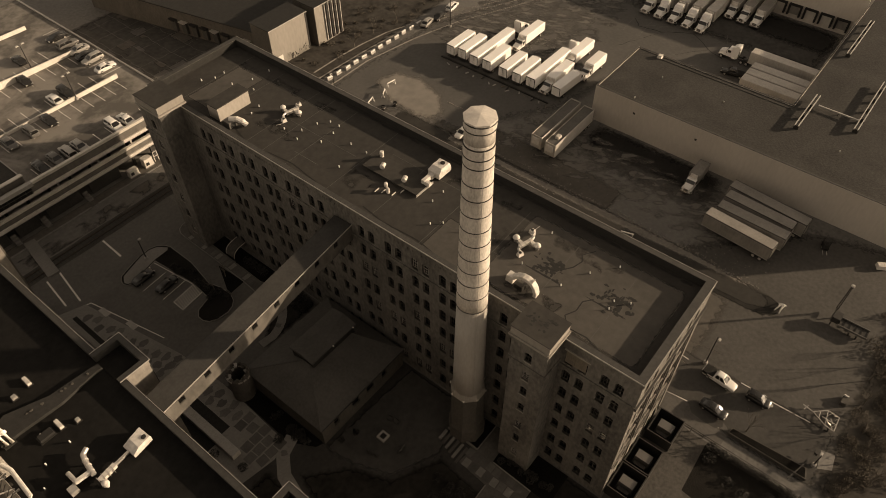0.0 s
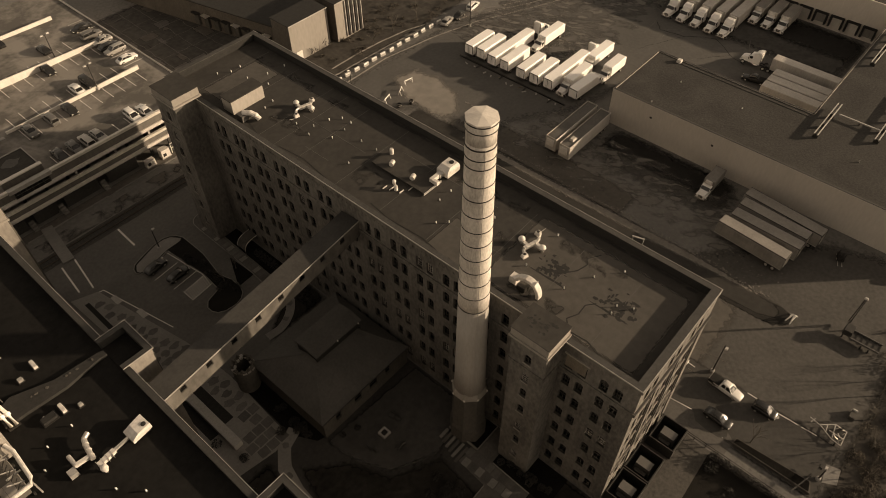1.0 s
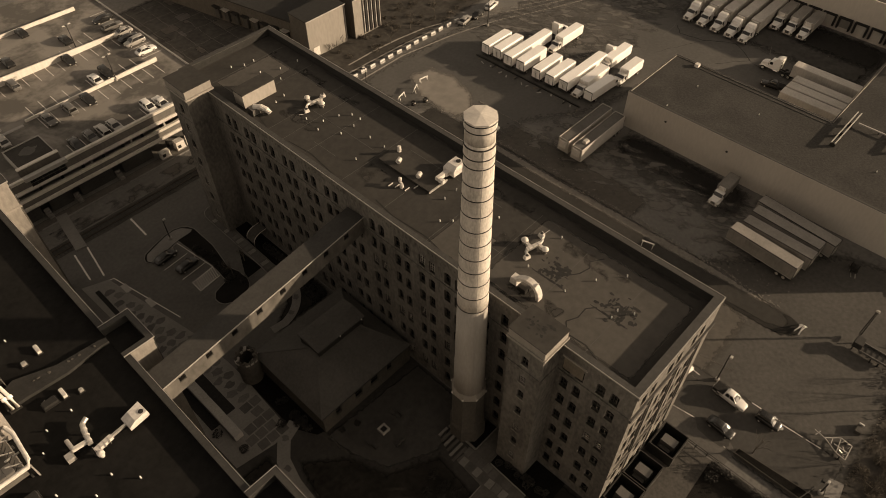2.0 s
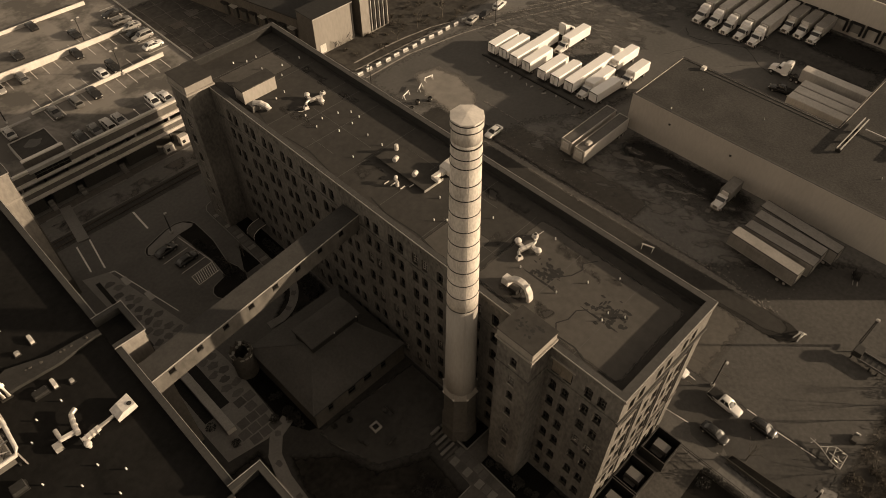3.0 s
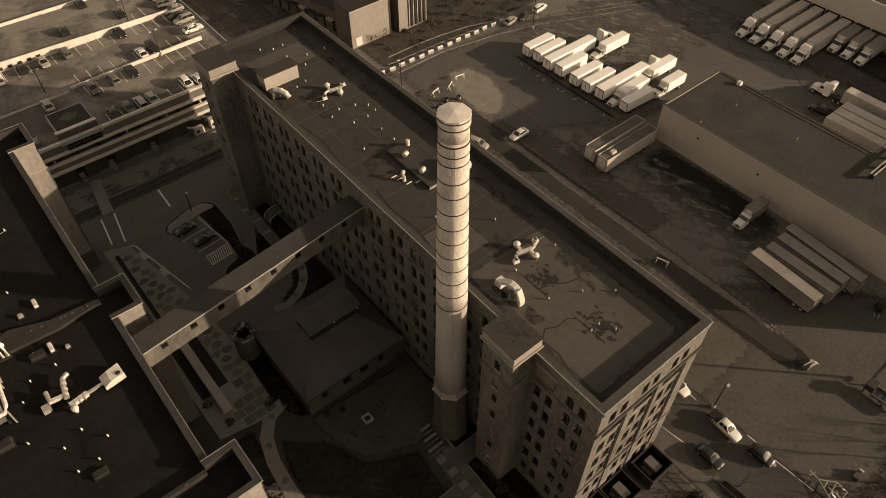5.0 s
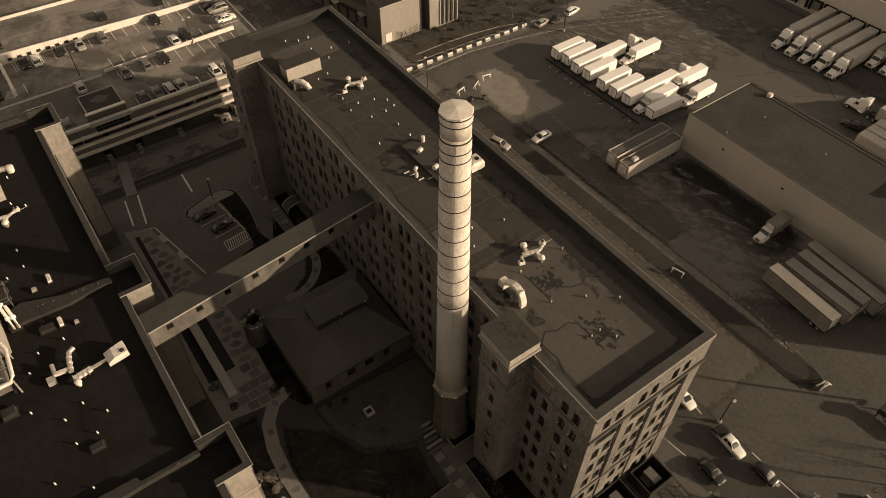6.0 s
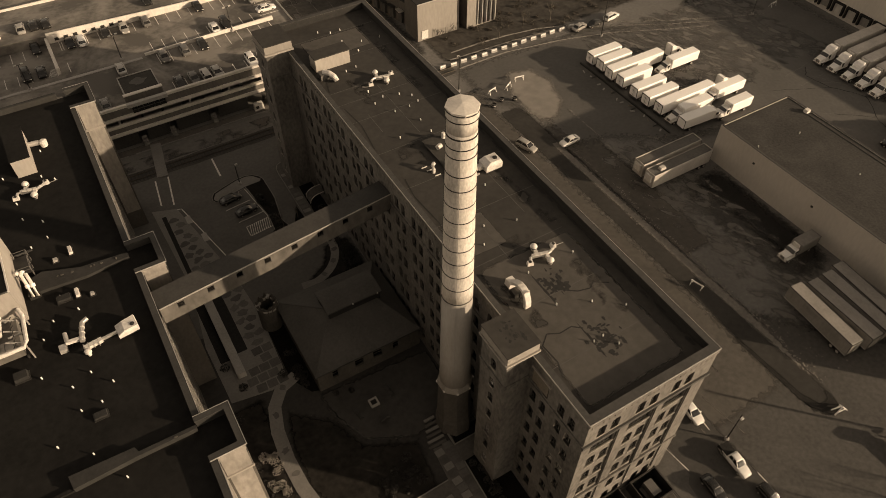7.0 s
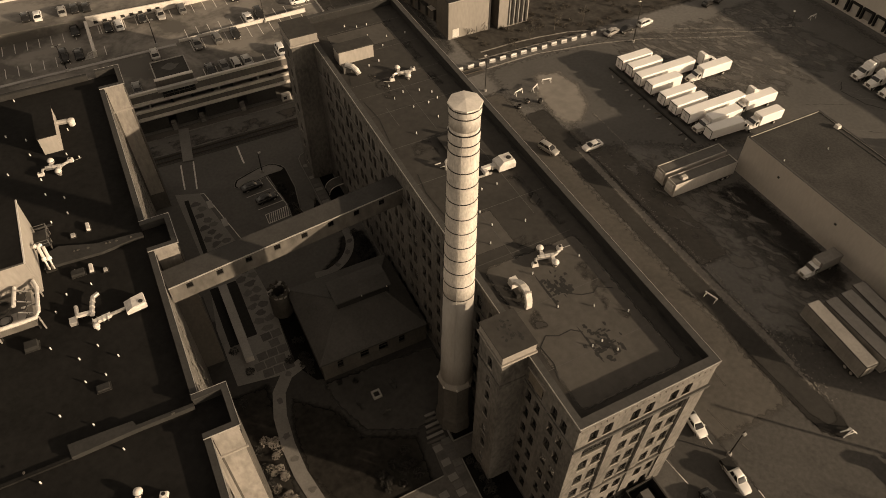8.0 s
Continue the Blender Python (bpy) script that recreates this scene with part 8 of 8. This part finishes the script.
# Flat sheet, coloured dark in place of a sunken, shadowed hollow.
patch("flat_dark_hollow", [(8, -8.6), (16.6, -8.3), (16.8, -26), (6, -28)], GRASS, "flat dark sheet for the shaded hollow behind the fence", 0.016)
fn = thing("pipe_fence", "low dark pipe fence along the pavement", "fence")
g = Geo()
for z in (0.55, 1.05):
    g.bar((17.4, 0.2, z), (17.0, -21, z), 0.07, 0.07)
part("rail", g, IRON, fn)
for i in range(12):
    part("post", Geo().box(17.33 - 0.035 * i, -0.1 - i * 1.85, 0, 17.43 - 0.035 * i, 0.0 - i * 1.85, 1.1), IRON, fn)
pl = thing("planter_wall", "long low dark brick planter box", "planter")
part("wall", Geo().prism([(20.3, -10.1), (21.4, -10.3), (22.0, -21.3), (20.2, -21.8)], 0, 0.5), BRICK_SHADE, pl)
part("soil", Geo().prism([(20.44, -10.25), (21.3, -10.42), (21.86, -21.1), (20.36, -21.55)], 0.5, 0.53), SOIL_SHADE, pl)
for x, y in ((14.4, -2.2), (8.0, -1.9), (3.2, -1.9)):
    ge = thing("generator_enclosure", "pale generator inside a dark steel enclosure", "generator", "plant enclosures at the mill's end")
    for a_ in ((-2.3, -2.2, 2.3, -2.05), (-2.3, 1.6, 2.3, 1.75), (-2.3, -2.05, -2.15, 1.6), (2.15, -2.05, 2.3, 1.6)):
        part("screen", Geo().box(a_[0], a_[1], 0, a_[2], a_[3], 2.4), IRON, ge)
    part("plinth", Geo().box(-2.1, -2.0, 0.0, 2.1, 1.55, 0.1), RUBBER, ge)
    part("housing", Geo().box(-0.6, -1.5, 0.1, 1.0, 0.9, 2.0, 0.1), PAINT_GREY, ge, "pale sheet-steel generator housing")
    part("radiator", Geo().box(-1.4, -1.2, 0.1, -0.7, 0.6, 1.4, 0.05), IRON, ge)
    ge.matrix_basis = pose(x, y, 0.02, 0, 0, 0)

# The low-loader trailer with a mast, and the scaffold heap.
fl = thing("lattice_trailer", "flat yard trailer carrying a raised lattice mast", "trailer")
part("bed", Geo().box(50.0, -21.0, 0.7, 51.9, -16.2, 0.9), IRON, fl)
for x in (49.92, 51.92):
    part("side_rail", Geo().box(x - 0.07, -21.0, 0.75, x + 0.07, -16.2, 1.15), PAINT_GREY, fl)
for i in range(6):
    part("cross_member", Geo().box(50.0, -20.95 + i * 0.92, 0.9, 51.84, -20.8 + i * 0.92, 0.98), RUBBER, fl)
part("cabinet", Geo().box(50.0, -16.5, 1.0, 52.0, -15.0, 2.0, 0.1), IRON, fl)
g = Geo()
for dx, dy in ((-0.16, -0.16), (0.16, -0.16), (0, 0.18)):
    g.bar((53.4 + dx, -15.2 + dy, 0.9), (53.6 + dx * 0.6, -15.3 + dy * 0.6, 6.9), 0.1, 0.1)
for i in range(12):
    z = 1.0 + i * 0.48
    g.bar((53.24, -15.36, z), (53.56, -15.36, z + 0.4), 0.07, 0.07)
    g.bar((53.56, -15.36, z), (53.4, -15.02, z + 0.4), 0.07, 0.07)
part("lamp_head", Geo().box(53.4, -15.6, 6.8, 53.9, -15.0, 7.05, 0.1), STEEL, fl)
part("drawbar", Geo().box(52.3, -15.4, 0.75, 53.7, -15.1, 0.95), IRON, fl)
part("mast", g, IRON, fl)
for y in (-19.6, -18.4):
    for x in (49.7, 52.2):
        put_wheel(fl, SMALL, x, y, 0.33)
for x in (50.2, 51.8):
    g = Geo()
    g.box(x - 0.08, -15.4, 0, x + 0.08, -15.2, 0.7)
    part("stand", g, IRON, fl)
sc = thing("boat_trailer", "bare galvanised tubular trailer frame", "trailer")
random.seed(31)
g = Geo()
g.bar((31.9, -17.2, 0.5), (31.6, -18.8, 0.5), 0.12, 0.12)
g.bar((31.2, -17.6, 0.5), (32.2, -17.9, 0.5), 0.1, 0.1)
for a_, b_ in (((31.6, -18.8), (30.4, -21.0)), ((31.6, -18.8), (33.2, -20.6)), ((30.4, -21.0), (30.2, -22.4)), ((33.2, -20.6), (33.0, -22.3)), ((30.2, -22.4), (33.0, -22.3)), ((30.4, -21.0), (33.2, -20.6)), ((31.0, -19.9), (32.4, -19.7)), ((31.6, -20.2), (31.5, -22.4))):
    g.bar((*a_, 0.55), (*b_, 0.55), 0.1, 0.1)
for i in range(8):
    x, y = random.uniform(30.4, 33.0), random.uniform(-22.2, -20.6)
    g.bar((x, y, 0.6), (x + random.uniform(-0.6, 0.6), y + random.uniform(-0.6, 0.6), random.uniform(0.9, 1.4)), 0.08, 0.08)
part("tube", g, STEEL, sc)
for x in (30.0, 33.3):
    put_wheel(sc, SMALL, x, -21.6, 0.33)
bx = thing("utility_cabinet", "pale metal cabinet among the bushes", "cabinet")
part("body", Geo().box(35.7, -22.4, 0, 37.2, -21.5, 0.7, 0.05), STAINED, bx)
part("lid", Geo().box(37.2, -22.35, 0.1, 37.45, -21.55, 0.9, 0.05), PAINT_WHITE, bx)
tagged(part("manhole_cover", Geo().lathe(29.0, -13.4, [(0.35, 0), (0.35, 0.03)], 16), STEEL), "round steel manhole cover in the asphalt", "manhole")

# The gate boom and slab at the planter's end.
gb = thing("gate_boom", "dark counterweighted gate boom on a post", "barrier")
part("boom", Geo().bar((18.4, -19.6, 1.0), (24.9, -21.5, 1.15), 0.16, 0.14), COPING, gb)
part("post", Geo().box(22.6, -20.95, 0, 22.9, -20.65, 1.1), IRON, gb)
part("counterweight", Geo().box(24.4, -21.7, 0.9, 25.1, -21.2, 1.35, 0.05), IRON, gb)
patch("pale_slab", [(26.4, -22.0), (23.2, -22.5), (24.2, -24.3), (26.9, -23.9)], PAVING, "pale concrete slab beside the scrub", 0.02, "slab")
lamp_post(23.3, -21.9, 3.2, arm=(0.2, 30), label="short lamp post beside the gate boom")

# Terrace furniture.
ft_ = thing("fire_pit", "square pale stone fire pit on the terrace", "fire pit")
g = Geo()
g.box(-12.9, 29.2, 0, -11.5, 29.45, 0.5).box(-12.9, 30.35, 0, -11.5, 30.6, 0.5).box(-12.9, 29.45, 0, -12.65, 30.35, 0.5).box(-11.75, 29.45, 0, -11.5, 30.35, 0.5)
part("rim", g, CONCRETE, ft_)
part("ash_bed", Geo().box(-12.65, 29.45, 0, -11.75, 30.35, 0.25), ROOF_PATCH, ft_)
bn = thing("garden_chair", "dark slatted garden chair on the terrace", "chair", "chairs round the fire pit")
part("seat", Geo().box(-0.35, -0.3, 0.38, 0.35, 0.3, 0.44), COPING, bn)
part("backrest", Geo().box(-0.35, 0.26, 0.44, 0.35, 0.34, 0.95), COPING, bn)
for x in (-0.3, 0.3):
    for y in (-0.25, 0.25):
        part("leg", Geo().box(x - 0.03, y - 0.03, 0, x + 0.03, y + 0.03, 0.38), IRON, bn)
bn.matrix_basis = pose(-15.2, 29.8, 0.016, 0, 0, 80)
for x, y, a_ in ((-15.0, 28.8, 95), (-12.5, 26.6, 180), (-11.6, 26.7, 170), (-9.4, 31.0, -80), (-9.2, 29.9, -95)):
    copy_thing(bn, pose(x, y, 0.016, 0, 0, a_))


# ---- trees, shrubs and scrub ----
def grow(g, p, d, length, r, depth, rng):
    """A branching limb."""
    q = p + d * length
    g.tube([p, p + d * length * 0.5 + Vector((rng.uniform(-1, 1), rng.uniform(-1, 1), 0)) * length * 0.06, q], r, 5, r * 0.6)
    if depth == 0:
        return
    for k in range(rng.choice((2, 3))):
        nd = (d + Vector((rng.uniform(-0.8, 0.8), rng.uniform(-0.8, 0.8), rng.uniform(-0.1, 0.5)))).normalized()
        grow(g, q, nd, length * rng.uniform(0.6, 0.8), r * 0.55, depth - 1, rng)


def bare_tree(x, y, h, seed, label="leafless small tree beside the planter"):
    rng = random.Random(seed)
    t = thing("bare_tree", label, "tree", "leafless trees")
    g = Geo()
    g.tube([(0, 0, 0), (0.05, 0.02, h * 0.3)], 0.11, 7, 0.08)
    part("trunk", g, BARK, t)
    g = Geo()
    for k in range(5):
        d = Vector((rng.uniform(-0.7, 0.7), rng.uniform(-0.7, 0.7), 1)).normalized()
        grow(g, Vector((0.05, 0.02, h * 0.3 - 0.04 * k)), d, h * 0.24, 0.05, 3, rng)
    part("crown", g, BARK, t)
    t.matrix_basis = pose(x, y, 0)


bare_tree(22.4, -12.2, 4.5, 2)
for i, (x, y, h) in enumerate(((38, -24.5, 5), (43, -24, 6), (48, -25.5, 6), (33, -26, 5), (28, -27, 5), (53, -26, 6), (25, -29, 5), (70, 107, 5), (62, 106, 5), (78, 106, 6), (-6.5, 73, 4), (-9.8, 72, 4))):
    bare_tree(x, y, h, 40 + i, "leafless scrub tree at the yard's edge" if y < 0 or y > 100 else "small leafless courtyard tree")


def leaf_heap(name, spots, label, material=None, size=0.16, seed=5):
    """Shrubs as heaps of small leaves: spots are (x, y, radius, height, leaves)."""
    rng = random.Random(seed)
    g = Geo()
    for x, y, r, h, n in spots:
        for k in range(n):
            a_, e = rng.uniform(0, 6.283), rng.random() ** 0.5
            z = h * rng.uniform(0.1, 1.0) * (1 - 0.6 * e * e)
            c = Vector((x + r * e * math.cos(a_), y + r * e * math.sin(a_), z))
            u_ = Vector((rng.uniform(-1, 1), rng.uniform(-1, 1), rng.uniform(-0.6, 0.6))).normalized() * size * rng.uniform(0.6, 1.4)
            v_ = u_.cross(Vector((rng.uniform(-1, 1), rng.uniform(-1, 1), rng.uniform(0.2, 1)))).normalized() * size * 0.55
            g.add([c - u_, c + v_, c + u_, c - v_], [(0, 1, 2, 3)])
    tagged(part(name, g, material or LEAF), label, "shrub", kind="stuff")


random.seed(77)
veg = []
for i in range(90):
    s = i / 89
    x = 20 + 42 * s + random.gauss(0, 0.8)
    y = -27.0 - 1.0 * math.sin(s * 5) + random.gauss(0, 1.6)
    veg.append((x, y, random.uniform(0.6, 1.5), random.uniform(0.6, 2.0), 150))
leaf_heap("scrub_hedge", veg, "tangled winter scrub along the yard's edge", SCRUB, 0.13, 6)
bed = [(-29.4 + random.gauss(0, 0.7), random.uniform(12, 31), random.uniform(0.5, 0.9), random.uniform(0.5, 1.0), 110) for i in range(30)]
leaf_heap("shrub_bed", bed, "pale frosted shrubs along the west mill's wall", STONE, 0.12, 7)
dark = [(random.uniform(-33.5, -31), random.uniform(8, 39), random.uniform(0.6, 1.1), random.uniform(0.6, 1.4), 110) for i in range(26)]
dark += [(random.uniform(-17, -9.5), random.uniform(14.5, 20), random.uniform(0.5, 1.0), random.uniform(0.4, 0.9), 90) for i in range(16)]
dark += [(random.uniform(-11.3, -9.2), random.uniform(68, 86), 0.7, 1.1, 110) for i in range(14)]
# Several clumps here are unseen, added to deepen the areaways' shade.
dark += [(random.uniform(-4, -1), random.uniform(56, 64), 0.8, 1.3, 120) for i in range(14)] + [(-1.6, 72.6 - i * 0.9, 0.8, 1.3, 130) for i in range(6)] + [(-20.0 + random.uniform(-0.8, 0.8), random.uniform(38, 50), 0.6, 0.9, 90) for i in range(12)] + [(random.uniform(-4.4, -3.2), random.uniform(6, 14), 0.6, 0.9, 90) for i in range(12)]
dark += [(-22.2, 41.8, 0.8, 1.2, 140), (-28.5, 42.6, 0.7, 1.0, 120), (-29.8, 47.5, 0.8, 1.1, 120), (-16.5, 34.4, 0.5, 0.8, 80), (-14.2, 33.6, 0.5, 0.9, 80)]
# Clumps added over the flat hollow to darken it, and the fence hedge.
dark += [(random.uniform(8, 16.4), random.uniform(-26, -8.9), 0.9, random.uniform(0.8, 1.5), 110) for i in range(14)] + [(16.5, -8.8 - 0.62 * i, 0.4, 1.7, 90) for i in range(28)]
leaf_heap("evergreen_shrubs", dark, "dark evergreen shrubs, some added to deepen shade", size=0.15, seed=8)
scrub = [(random.uniform(50, 115), random.uniform(103.5, 118), random.uniform(0.5, 1.3), random.uniform(0.3, 1.2), 60) for i in range(70)]
leaf_heap("scrub_patch", scrub, "low winter scrub beyond the barriers", SCRUB, 0.16, 9)
